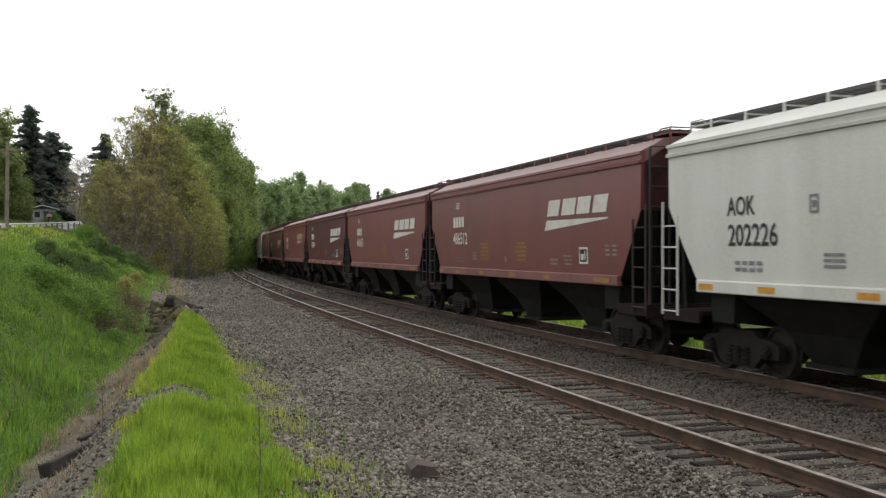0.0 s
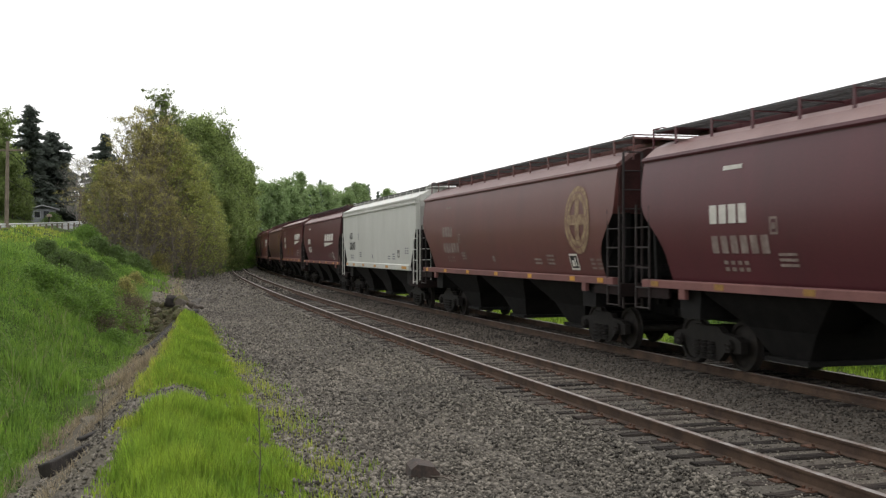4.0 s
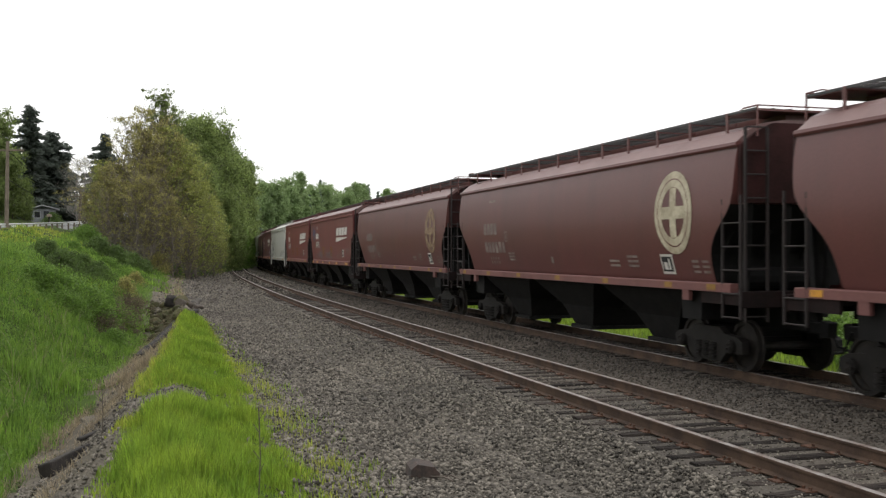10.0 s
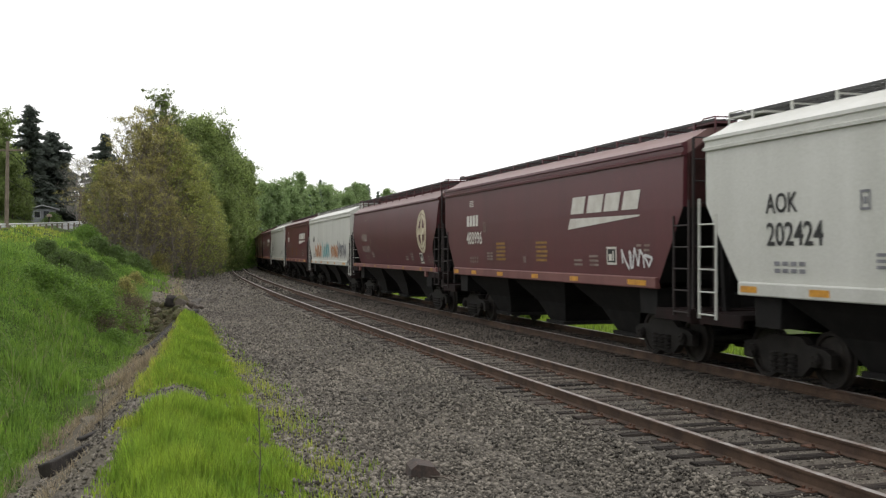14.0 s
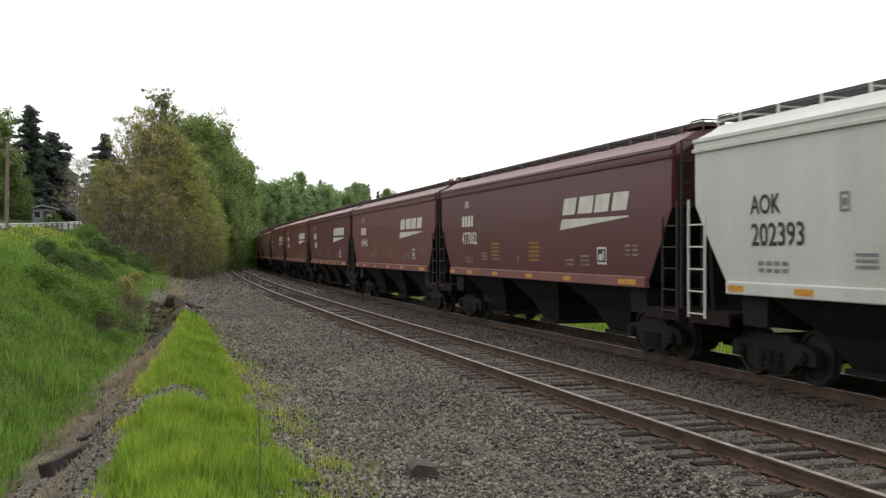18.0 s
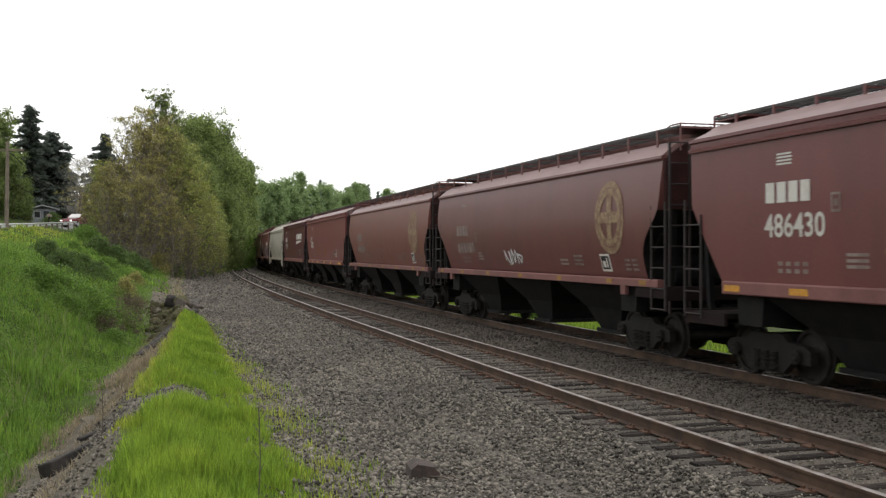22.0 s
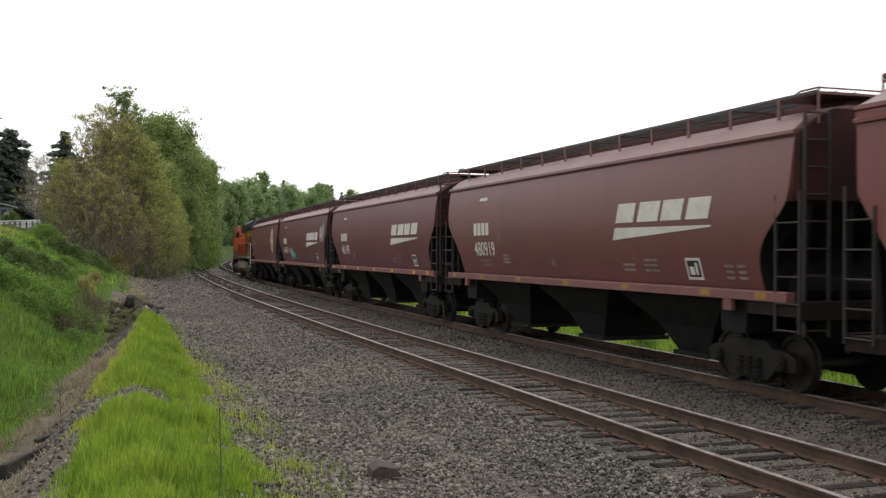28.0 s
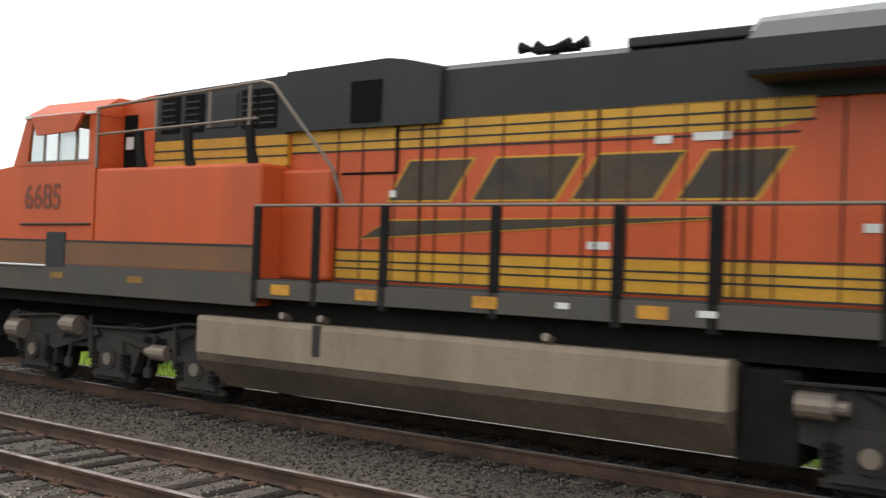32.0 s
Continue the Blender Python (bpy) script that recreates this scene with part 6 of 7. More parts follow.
def build_cars():
    for k, (form, tint, mark, number, extra) in enumerate(CARS):
        words = COLOUR_WORDS[tint] + " " + FORM_WORDS[form]
        if "emblem" in extra:
            words += " with a round emblem"
        elif "logo" in extra:
            words += " with a slanted mark"
        if "g_" in extra:
            words += " and graffiti"
        car = hopper_car(form, M[tint], words)
        back = 0.85 - 0.013 * k if k < 36 else (0.30, 0.25, 0.15)[k - 36]
        MARK_DX[0] = back
        light = tint in ("white_paint", "tan_paint")
        white = M["mark_black"] if light else (M["mark_white"] if "emblem" not in extra else M["mark_dull"])
        low = 0.30 if form == "curved" else 0.0
        if mark == "block":
            for i in range(4):
                v, f = bars([(-6.3 + i * 0.31, -6.06 + i * 0.31, 3.06 - low, 3.40 - low)])
                decal("initial_block", v, f, form, white, car)
        else:
            lettering("initials", mark, -6.95 if tint == "white_paint" else -6.65, 2.90, 0.36 if tint == "tan_paint" else 0.46, form, white, car, 0.85)
        if number:
            lettering("car_number", number, -6.95 if tint == "white_paint" else -6.65 if tint == "tan_paint" else -6.35, (2.36 if tint == "white_paint" else 2.40 if tint == "tan_paint" else 2.50) - low, 0.42 if tint == "tan_paint" else 0.54, form, white, car, 0.92 if light else 0.98)
        elif mark == "block":
            v, f = bars([(-6.3 + i * 0.31, -6.08 + i * 0.31, 2.52 - low, 2.84 - low) for i in range(6)])
            tagged(decal("worn_number", v, f, form, M["mark_dull"], car), kind="stuff")
        if form == "angle" and not light:
            v, f = bars([(-6.0, -5.6, 3.68 + j * 0.055, 3.71 + j * 0.055) for j in range(4)])
            tagged(decal("builder_lettering", v, f, form, white, car), kind="stuff")
        elif form == "curved":
            v, f = bars([(-5.9, -5.3, 3.72, 3.80)])
            tagged(decal("builder_lettering", v, f, form, white, car), kind="stuff")
        side_marks(form, car, M["mark_dull"] if not light else M["spray_grey"], form == "angle" and not light, k, light, MARK_SHIFT.get(k, 0.0))
        reflectors(form, car, light or "bright" in extra or k % 3 == 0)
        if "logo" in extra:
            m = M["mark_tan"] if "dull" in extra else M["mark_white"]
            company_mark(form, (2.15 if form == "angle" else 2.2) + MARK_SHIFT.get(k, 0.0), 2.87 if form == "angle" else 2.62, 0.88 if form == "angle" else 0.84, m, car)
        if "emblem" in extra:
            emblem(form, 5.4 if form == "curved" else 5.5, 3.02, 0.82, M["mark_cream"] if "cream" in extra else M["mark_faded"], M[tint], car)
        if "battens" in extra:
            for z in (2.62, 3.42):
                sh = Shape().box(-3.2 + back, 0.6 + back, -1.60, -1.57, z - 0.018, z + 0.018, 0.006)
                put("batten", sh.mesh("batten", M["red"]), car)
        if "streaks" in extra:
            v, f = bars([(x, x + 0.09, 1.75, 2.15 + 0.5 * (x > 6.2)) for x in (-6.6, -1.9, -0.6, 0.9, 3.6, 6.5)], -0.08)
            tagged(decal("yellow_streak", v, f, form, M["warning_yellow"], car), kind="stuff")
        if "g_big" in extra:
            scrawl(form, car, -2.4, 1.66, 4.2, 1.02, M["spray_white"], 3, 9, 0.42, "graffiti", "large white and purple graffiti")
            scrawl(form, car, -2.35, 1.72, 4.1, 0.92, M["spray_purple"], 3, 9, 0.2)
            scrawl(form, car, 2.6, 1.8, 1.7, 1.0, M["spray_grey"], 12, 4, 0.12)
        if "g_grey" in extra:
            scrawl(form, car, -5.2, 1.8, 1.8, 0.5, M["spray_grey"], 5, 6, 0.06)
            scrawl(form, car, -2.0, 1.8, 2.4, 0.5, M["spray_grey"], 6, 7, 0.06)
            scrawl(form, car, -7.6, 2.9, 0.9, 1.0, M["spray_blue"], 9, 3, 0.06)
        if "g_small" in extra:
            scrawl(form, car, 4.9 if form == "angle" else -1.8, 1.85, 1.3, 0.5, M["spray_white"], 8, 5, 0.06)
        if "g_low" in extra:
            scrawl(form, car, 2.6, 1.78, 2.4, 0.35, M["spray_grey"], 10, 8, 0.05)
        if "g_blue" in extra:
            scrawl(form, car, -3.0, 1.78, 3.4, 0.45, M["spray_grey"], 11, 9, 0.05)
            scrawl(form, car, 1.2, 1.9, 1.6, 0.7, M["spray_blue"], 13, 5, 0.06)
        if "g_white" in extra:
            scrawl(form, car, 6.1, 2.75, 1.2, 1.05, M["spray_white"], 15, 5, 0.06)
            scrawl(form, car, -4.4, 2.05, 1.5, 0.55, M["spray_white"], 16, 6, 0.05)
            scrawl(form, car, -3.9, 1.8, 1.6, 0.55, M["spray_teal"], 17, 4, 0.16)
        if "g_colour" in extra:
            for x, m, sd in ((-6.0, "spray_orange", 21), (-2.6, "spray_teal", 22), (0.6, "spray_orange", 23), (3.4, "spray_grey", 24)):
                scrawl(form, car, x, 1.85, 2.7, 1.0, M[m], sd, 7, 0.13)
        length = GAPS[k] - (GAPS[k - 1] if k else GAPS[0] - 17.7)
        TRAIN.append((car, GAPS[k] - length / 2 + back, 6.5))


build_cars()


# ---- locomotive at the tail: cab at -x, coupled to the last hopper car at +x ----
M["orange"] = material("faded_orange_paint", (0.60, 0.092, 0.016), 0.5, 0, 0.2, 0.9, 24, 0.02, (0.40, 0.066, 0.017), 1.1, 0, 0.85)
M["loco_yellow"] = material("dirty_yellow_paint", (0.66, 0.345, 0.016), 0.5, 0, 0.2, 1.1, 24, 0.02, (0.38, 0.19, 0.016), 1.1, 0, 0.85)
M["loco_black"] = material("charcoal_hood_paint", (0.019, 0.0225, 0.025), 0.55, 0, 0.3, 0.9, 24, 0.03, (0.032, 0.033, 0.033), 1.1, 0, 0.8, spec=0.3)
M["loco_grey"] = material("dusty_grey_frame_paint", (0.070, 0.068, 0.068), 0.65, 0, 0.08, 1.0, 24, 0.015, (0.095, 0.080, 0.065), 0.9, spec=0.3)
M["tank"] = material("dusty_tank_paint", (0.33, 0.275, 0.21), 0.75, 0, 0.2, 1.6, 20, 0.015, (0.195, 0.15, 0.105), 1.2, 0, 0.8, spec=0.3)
M["truck_grey"] = material("road_grime_cast_steel", (0.052, 0.047, 0.043), 0.85, 0, 0.35, 1.5, 30, 0.2, (0.027, 0.025, 0.024), 0.9, spec=0.2)
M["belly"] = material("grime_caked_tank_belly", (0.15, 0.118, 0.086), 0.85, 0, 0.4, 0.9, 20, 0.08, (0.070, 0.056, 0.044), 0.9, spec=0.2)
M["tan_stripe"] = material("grimy_ochre_stripe", (0.21, 0.105, 0.05), 0.7, 0, 0.08, 0.9, 20, 0.015, (0.15, 0.085, 0.05), 0.9, 0, 0.5, spec=0.3)
M["faded_number"] = material("faded_dark_lettering", (0.115, 0.035, 0.02), 0.6, 0, 0.3, 4, 30, 0.02, (0.20, 0.05, 0.022), 0.9)
M["mark_dark"] = material("worn_dark_mark_paint", (0.040, 0.036, 0.032), 0.6, 0, 0.3, 2.0, 30, 0.02, (0.085, 0.060, 0.035), 0.8, spec=0.3)
M["seam_brown"] = material("grimy_panel_seam", (0.075, 0.022, 0.010), 0.8, 0, 0.3, 6, 60, 0.1, (0.03, 0.014, 0.01), spec=0.2)
M["louver"] = material("black_louver_mesh", (0.008, 0.008, 0.008), 0.85, 0, 0.3, 6, 60, 0.3, spec=0.1)
M["white_rail"] = material("white_painted_handrail", (0.78, 0.77, 0.72), 0.45, 0, 0.15, 4, 30, 0.02)
M["steel_pipe"] = material("brushed_cylinder_steel", (0.20, 0.175, 0.15), 0.5, 0.4, 0.3, 5, 40, 0.05, (0.22, 0.17, 0.13))
M["sticker"] = material("white_label_plate", (0.70, 0.70, 0.68), 0.5, 0, 0.1, 8, 40, 0.02)
glass = bpy.data.materials.new("cab_window_glass")
glass.use_nodes = True
gb = glass.node_tree.nodes["Principled BSDF"]
gb.inputs["Base Color"].default_value, gb.inputs["Roughness"].default_value = (0.75, 0.80, 0.80, 1), 0.04
gb.inputs["Transmission Weight"].default_value, gb.inputs["IOR"].default_value = 0.85, 1.45
M["glass"] = glass
LOCO_R = 0.533


def both(make):
    """A shape drawn on the camera's side and again on the far side."""
    a = make()
    b = mirror_y(a)
    return a, b


def locomotive():
    lo = thing("locomotive", pose(0, 0, 0), "dirty orange and black diesel locomotive at the train's tail", "locomotive")
    O, Y, B, G = M["orange"], M["loco_yellow"], M["loco_black"], M["loco_grey"]
    hw = 0.92

    def P(name, sh, mat, parent=lo, label="", smooth=False):
        return part(name, sh, mat, parent, label, smooth)

    # frame and deck
    P("frame", Shape().box(-10.6, 10.5, -1.2, 1.2, 1.35, 1.70).box(-11.0, 10.9, -0.3, 0.3, 0.85, 1.4), M["black"])
    P("deck", Shape().box(-3.5, 10.0, -1.5, 1.5, 1.90, 1.95, 0.008), B)
    for sg in (-1, 1):
        a, b = sorted((sg * 1.50, sg * 1.54))
        P("side_sill", Shape().box(-3.45, 9.5, a, b, 1.68, 1.93, 0.006), G)
    # long hood
    P("long_hood", Shape().box(-3.5, 10.55, -hw, hw, 1.94, 4.10, 0.03), O, lo, "orange long hood side panels")
    P("hood_top", Shape().bar([(-hw - 0.006, 4.10), (-hw - 0.006, 4.74), (-0.75, 4.84), (0.75, 4.84), (hw + 0.006, 4.74), (hw + 0.006, 4.10)], -1.2, 10.56), B)
    P("dynamic_brake_housing", Shape().slab([(-3.44, 4.05), (-3.44, 4.91), (-1.6, 4.96), (-1.3, 4.92), (-0.73, 4.79), (-0.73, 4.05)], -1.02, 1.02), B)
    P("intake_grille", Shape().box(-2.2, -1.68, -1.045, -1.02, 4.12, 4.68), M["louver"])
    P("blower_housing", Shape().slab([(-6.32, 4.02), (-6.32, 4.78), (-3.45, 4.88), (-3.45, 4.02)], -0.98, 0.98), B)
    for x in (-6.15, -5.6, -4.35, -3.98):
        d = P("blower_grille", Shape().box(x, x + (0.42 if x < -5 else 0.34), -1.0, -0.978, 4.14, 4.72), M["louver"])
        for k in range(5):
            P("grille_slat", Shape().box(x + 0.02, x + 0.32, -1.01, -0.998, 4.2 + k * 0.1, 4.225 + k * 0.1), B, d)
    P("blower_hatch", Shape().box(-5.1, -4.45, -1.0, -0.978, 4.18, 4.70, 0.01), B)
    for x in (-6.08, -4.98, -3.68):
        P("rail_bracket", Shape().slab([(x, 3.57), (x + 0.17, 3.57), (x + 0.10, 3.75), (x + 0.05, 4.14), (x - 0.08, 4.14)], -1.50, -1.42), M["black"])
    # auxiliary cab side box
    P("equipment_box", Shape().box(-7.095, -3.40, -1.50, 1.50, 1.56, 3.57, 0.05), O, lo, "orange equipment box behind the cab")
    P("box_recess", Shape().box(-3.42, -2.50, -1.06, 1.06, 1.95, 3.5, 0.05), O)
    P("box_yellow_band", Shape().box(-6.3, -3.40, -0.99, -0.9, 3.575, 4.02), Y)
    for z in (3.72, 3.86):
        P("stripe_line", Shape().box(-6.3, -3.40, -0.998, -0.988, z - 0.012, z + 0.012), B)
    # cab and nose
    cab = P("cab", Shape().slab([(-10.35, 1.56), (-10.62, 1.75), (-10.62, 3.25), (-9.95, 3.60), (-9.38, 3.66), (-7.10, 3.66), (-7.10, 1.56)], -1.505, 1.505), O, lo, "orange cab with a short nose")
    P("cab_roof", Shape().bar([(-1.52, 4.44), (-1.52, 4.50), (-1.1, 4.76), (1.1, 4.76), (1.52, 4.50), (1.52, 4.44)], -9.04, -7.08), O, cab)
    P("cab_roof_edge", Shape().box(-9.06, -7.10, -1.535, -1.52, 4.455, 4.50), M["sticker"], cab)
    P("cab_back", Shape().box(-7.16, -7.10, -1.5, 1.5, 3.65, 4.46), O, cab)
    P("cab_rear_housing", Shape().slab([(-7.10, 3.55), (-7.10, 4.70), (-6.31, 4.78), (-6.31, 3.55)], -1.0, 1.0), O)
    P("cab_floor", Shape().box(-9.3, -7.16, -1.44, 1.44, 3.655, 3.675), M["louver"], cab)
    P("control_desk", Shape().box(-8.2, -7.75, 0.2, 0.9, 3.67, 4.05, 0.03), M["louver"], cab)
    P("seat_back", Shape().box(-7.75, -7.6, -0.95, -0.5, 3.67, 4.3, 0.05), M["louver"], cab)
    for sg in (-1, 1):
        a, b = sorted((sg * 1.505, sg * 1.44))
        P("front_pillar", Shape().slab([(-9.38, 3.65), (-8.98, 3.65), (-8.86, 4.45), (-9.04, 4.45)], a, b), O, cab)
        P("rear_pillar", Shape().box(-7.29, -7.10, a, b, 3.65, 4.45), O, cab)
        P("window_sill", Shape().box(-8.98, -7.28, a, b, 3.64, 3.70), O, cab)
        a, b = sorted((sg * 1.49, sg * 1.51))
        P("window_frame", Shape().box(-8.97, -7.28, a, b, 3.695, 3.73).box(-8.52, -8.46, a, b, 3.70, 4.44).box(-8.12, -8.08, a, b, 3.70, 4.44).box(-7.64, -7.57, a, b, 3.70, 4.44), M["steel_pipe"], cab)
        for x0, x1 in ((-8.9, -8.52), (-8.08, -7.64)):
            ob = P("window_pane", Shape().box(x0, x1, sg * 1.475 - 0.004, sg * 1.475 + 0.004, 3.72, 4.42), M["glass"], cab)
            ob.visible_shadow = False
    P("sunshade", Shape().slab([(-8.50, 4.14), (-7.48, 4.17), (-7.26, 4.46), (-8.66, 4.45)], -1.66, -1.60), O, cab)
    # a flat black panel paints the dark inside of the doorway
    P("cab_door", Shape().box(-7.05, -6.72, -1.012, -0.998, 3.58, 4.48), M["louver"], cab, "cab doorway, its dark inside drawn as a black panel")
    P("door_window", Shape().box(-6.98, -6.80, -1.02, -1.011, 3.92, 4.12), M["sticker"], cab)
    P("centre_pillar", Shape().slab([(-9.38, 3.65), (-9.28, 3.65), (-8.94, 4.45), (-9.04, 4.45)], -0.08, 0.08), O, cab)
    for y0 in (-1.42, 0.1):
        P("windshield", Shape().slab([(-9.34, 3.68), (-9.02, 4.43), (-9.01, 4.43), (-9.33, 3.68)], y0, y0 + 1.32), M["glass"], cab)
    P("roof_antenna", Shape().box(-7.9, -7.2, -0.25, -0.15, 4.80, 4.86, 0.01), M["sticker"], cab)
    for x in (-7.8, -7.3):
        P("antenna_post", Shape().tube((x, -0.2, 4.72), (x, -0.2, 4.82), 0.02, 6), M["steel_pipe"], cab)
    # bands on cab and box
    P("grey_skirt", Shape().box(-10.6, -3.39, -1.513, -1.50, 1.56, 2.02), G)
    P("tan_band", Shape().box(-10.6, -3.39, -1.511, -1.50, 2.03, 2.38), M["tan_stripe"])
    P("stripe_line", Shape().box(-10.6, -3.39, -1.516, -1.50, 2.38, 2.415), B)
    P("step_cover", Shape().box(-8.31, -7.80, -1.525, -1.50, 1.98, 2.54), B)
    P("grab_iron", Shape().tube((-9.05, -1.54, 2.66), (-7.15, -1.54, 2.68), 0.018), B)
    P("grab_iron", Shape().tube((-9.7, -1.54, 1.98), (-8.3, -1.54, 1.98), 0.018), M["white_rail"])
    v, f = text_points("6685", 0.62)
    for x0, y, mat, nm in ((-9.0, -1.514, M["faded_number"], "cab_number"), (9.45, -hw - 0.008, M["faded_number"], "rear_number")):
        sh = Shape()
        k = 0.84 if nm == "cab_number" else 0.44
        sh.add([(x0 + p[0] * k, y, (2.93 if nm == "cab_number" else 3.46) + p[1] * (0.95 if nm == "cab_number" else 0.5)) for p in v], f)
        put(nm, sh.mesh(nm, mat, fix=False), lo)
    # hood bands, lines and doors
    yl = -hw - 0.006
    P("upper_yellow_band", Shape().slab([(-1.42, 3.76), (3.6, 3.80), (3.92, 3.90), (3.95, 4.12), (-1.42, 4.12)], yl, yl + 0.01), Y)
    P("upper_yellow_band", Shape().slab([(-3.36, 3.76), (-1.47, 3.76), (-1.47, 4.05), (-3.36, 4.05)], yl, yl + 0.01), Y)
    P("seam_bar", Shape().box(-1.47, -1.42, yl - 0.01, yl + 0.006, 3.45, 4.12), M["louver"])
    P("seam_bar", Shape().box(-2.4, -1.42, yl - 0.01, yl + 0.006, 3.42, 3.45), M["louver"])
    P("lower_yellow_band", Shape().box(-3.0, 10.5, yl, yl + 0.01, 2.0, 2.37), Y)
    P("rear_yellow_band", Shape().box(9.4, 10.5, yl, yl + 0.01, 3.75, 4.10), Y)
    for z, x0, x1 in ((3.75, -3.36, 3.8), (3.87, -3.36, 3.95), (3.99, -1.42, 3.95), (2.39, -3.0, 10.5), (2.14, -3.0, 10.5), (2.24, -3.0, 10.5), (1.99, -3.0, 10.5), (3.86, 9.4, 10.5), (3.97, 9.4, 10.5)):
        P("stripe_line", Shape().box(x0, x1, yl - 0.005, yl + 0.006, z - 0.012, z + 0.012), B)
    for i in range(17):
        x = -2.6 + i * 0.56 + (0.12 if i % 3 == 0 else 0)
        if x < 4.8:
            P("door_seam", Shape().box(x - 0.010, x + 0.010, yl - 0.007, yl + 0.006, 2.0, 4.1), M["seam_brown"])
    for x in (-1.05, 1.5, 3.02, 3.14, 3.30):
        P("hood_latch_bar", Shape().box(x - 0.014, x + 0.014, yl - 0.02, yl, 1.98, 4.1), M["seam_brown"])
    # louvers, doors and fittings near the radiator
    for x, w, z0, z1 in ((4.95, 0.40, 2.12, 3.40), (5.5, 0.36, 2.28, 3.22), (6.05, 0.38, 2.12, 3.40), (6.6, 0.36, 2.28, 3.22), (7.08, 0.38, 2.12, 3.40)):
        d = P("louver_door", Shape().box(x - 0.06, x + w + 0.06, yl - 0.035, yl, 2.02, 3.52, 0.01), O)
        P("louver", Shape().box(x, x + w, yl - 0.045, yl - 0.03, z0, z1), M["louver"], d)
    for x in (7.65, 8.3):
        d = P("hood_door", Shape().box(x, x + 0.58, yl - 0.04, yl, 2.02, 3.5, 0.012), O)
        P("door_latch", Shape().tube((x + 0.3, yl - 0.07, 3.2), (x + 0.3, yl - 0.03, 3.2), 0.05), B, d)
    for x in (7.72, 7.98):
        P("label_plate", Shape().box(x, x + 0.2, yl - 0.052, yl - 0.045, 3.15, 3.36), M["sticker"])
    for x, z, w in ((2.2, 3.72, 0.2), (2.65, 3.74, 0.42), (-1.55, 3.15, 0.1), (1.4, 2.52, 0.28), (4.45, 2.75, 0.16)):
        P("label_plate", Shape().box(x, x + w, yl - 0.012, yl - 0.004, z - 0.045, z + 0.045), M["sticker"])
    wh = Shape()
    wh.hoop(lambda a, u, w: (7.92 + (0.27 + u) * math.cos(a), -1.12 + w, 2.88 + (0.27 + u) * math.sin(a)), 0.02, 28, 6)
    for i in range(3):
        a = math.pi / 2 + 2 * math.pi * i / 3
        wh.tube((7.92, -1.10, 2.88), (7.92 + 0.27 * math.cos(a), -1.12, 2.88 + 0.27 * math.sin(a)), 0.025, 6)
    wh.tube((7.92, -1.14, 2.88), (7.92, -0.92, 2.88), 0.06, 10)
    P("brake_wheel", wh, O, lo, "orange spoked brake wheel")
    # slanted company mark as plain shapes, dark on orange
    for x, w in ((-1.57, 0.98), (-0.22, 1.16), (1.18, 1.02), (2.50, 0.86)):
        P("mark_edge", Shape().slab([(x - 0.04, 3.04), (x + w + 0.03, 3.04), (x + w + 0.40, 3.60), (x + 0.32, 3.60)], yl - 0.003, yl + 0.006), Y)
        P("mark_block", Shape().slab([(x, 3.065), (x + w, 3.065), (x + w + 0.34, 3.575), (x + 0.34, 3.575)], yl - 0.006, yl + 0.006), M["mark_dark"])
    P("mark_edge", Shape().slab([(-2.06, 2.535), (3.02, 2.835), (3.06, 2.865), (-1.56, 2.81)], yl - 0.003, yl + 0.006), Y)
    P("mark_sweep", Shape().slab([(-2.02, 2.555), (2.9, 2.84), (2.95, 2.855), (-1.56, 2.79)], yl - 0.006, yl + 0.006), M["mark_dark"])
    # radiator section
    P("radiator_wing", Shape().bar([(-1.52, 4.25), (-1.55, 4.30), (-1.55, 4.62), (-1.20, 4.86), (1.20, 4.86), (1.55, 4.62), (1.55, 4.30), (1.52, 4.25)], 3.43, 9.78), B, lo, "charcoal flared radiator wing")
    P("wing_tail", Shape().loft([[(9.77, -1.55, 4.28), (9.77, 1.55, 4.28), (9.77, 1.2, 4.86), (9.77, -1.2, 4.86)], [(10.5, -1.0, 4.34), (10.5, 1.0, 4.34), (10.5, 0.95, 4.78), (10.5, -0.95, 4.78)]]), B)
    P("roof_step", Shape().box(1.8, 3.45, -0.90, 0.90, 4.80, 4.92, 0.02), B)
    P("roof_vent", Shape().slab([(3.25, 4.84), (3.35, 4.97), (6.1, 5.02), (6.3, 4.84)], -0.95, 0.95), M["galvanised"], lo, "pale grey roof vent")
    P("roof_fan_deck", Shape().slab([(6.25, 4.84), (6.45, 5.03), (9.0, 5.03), (9.3, 4.84)], -1.05, 1.05), B)
    # flush black panels paint the dark of the recesses under the wing
    for x0, x1 in ((6.42, 7.72), (7.86, 9.15)):
        P("radiator_screen", Shape().slab([(x0, 3.68), (x1, 3.72), (x1, 4.25), (x0 - 0.05, 4.25)], -hw - 0.012, -hw + 0.01), M["louver"])
    P("radiator_strut", Shape().slab([(7.72, 3.7), (7.86, 3.7), (7.88, 4.26), (7.7, 4.26)], -1.1, -hw), O)
    # the duct's dark recess is a flush black panel too
    P("exhaust_duct", Shape().slab([(4.85, 4.25), (5.05, 3.98), (6.15, 3.98), (6.2, 4.25)], -hw - 0.012, -hw + 0.01), M["louver"])
    ho = Shape()
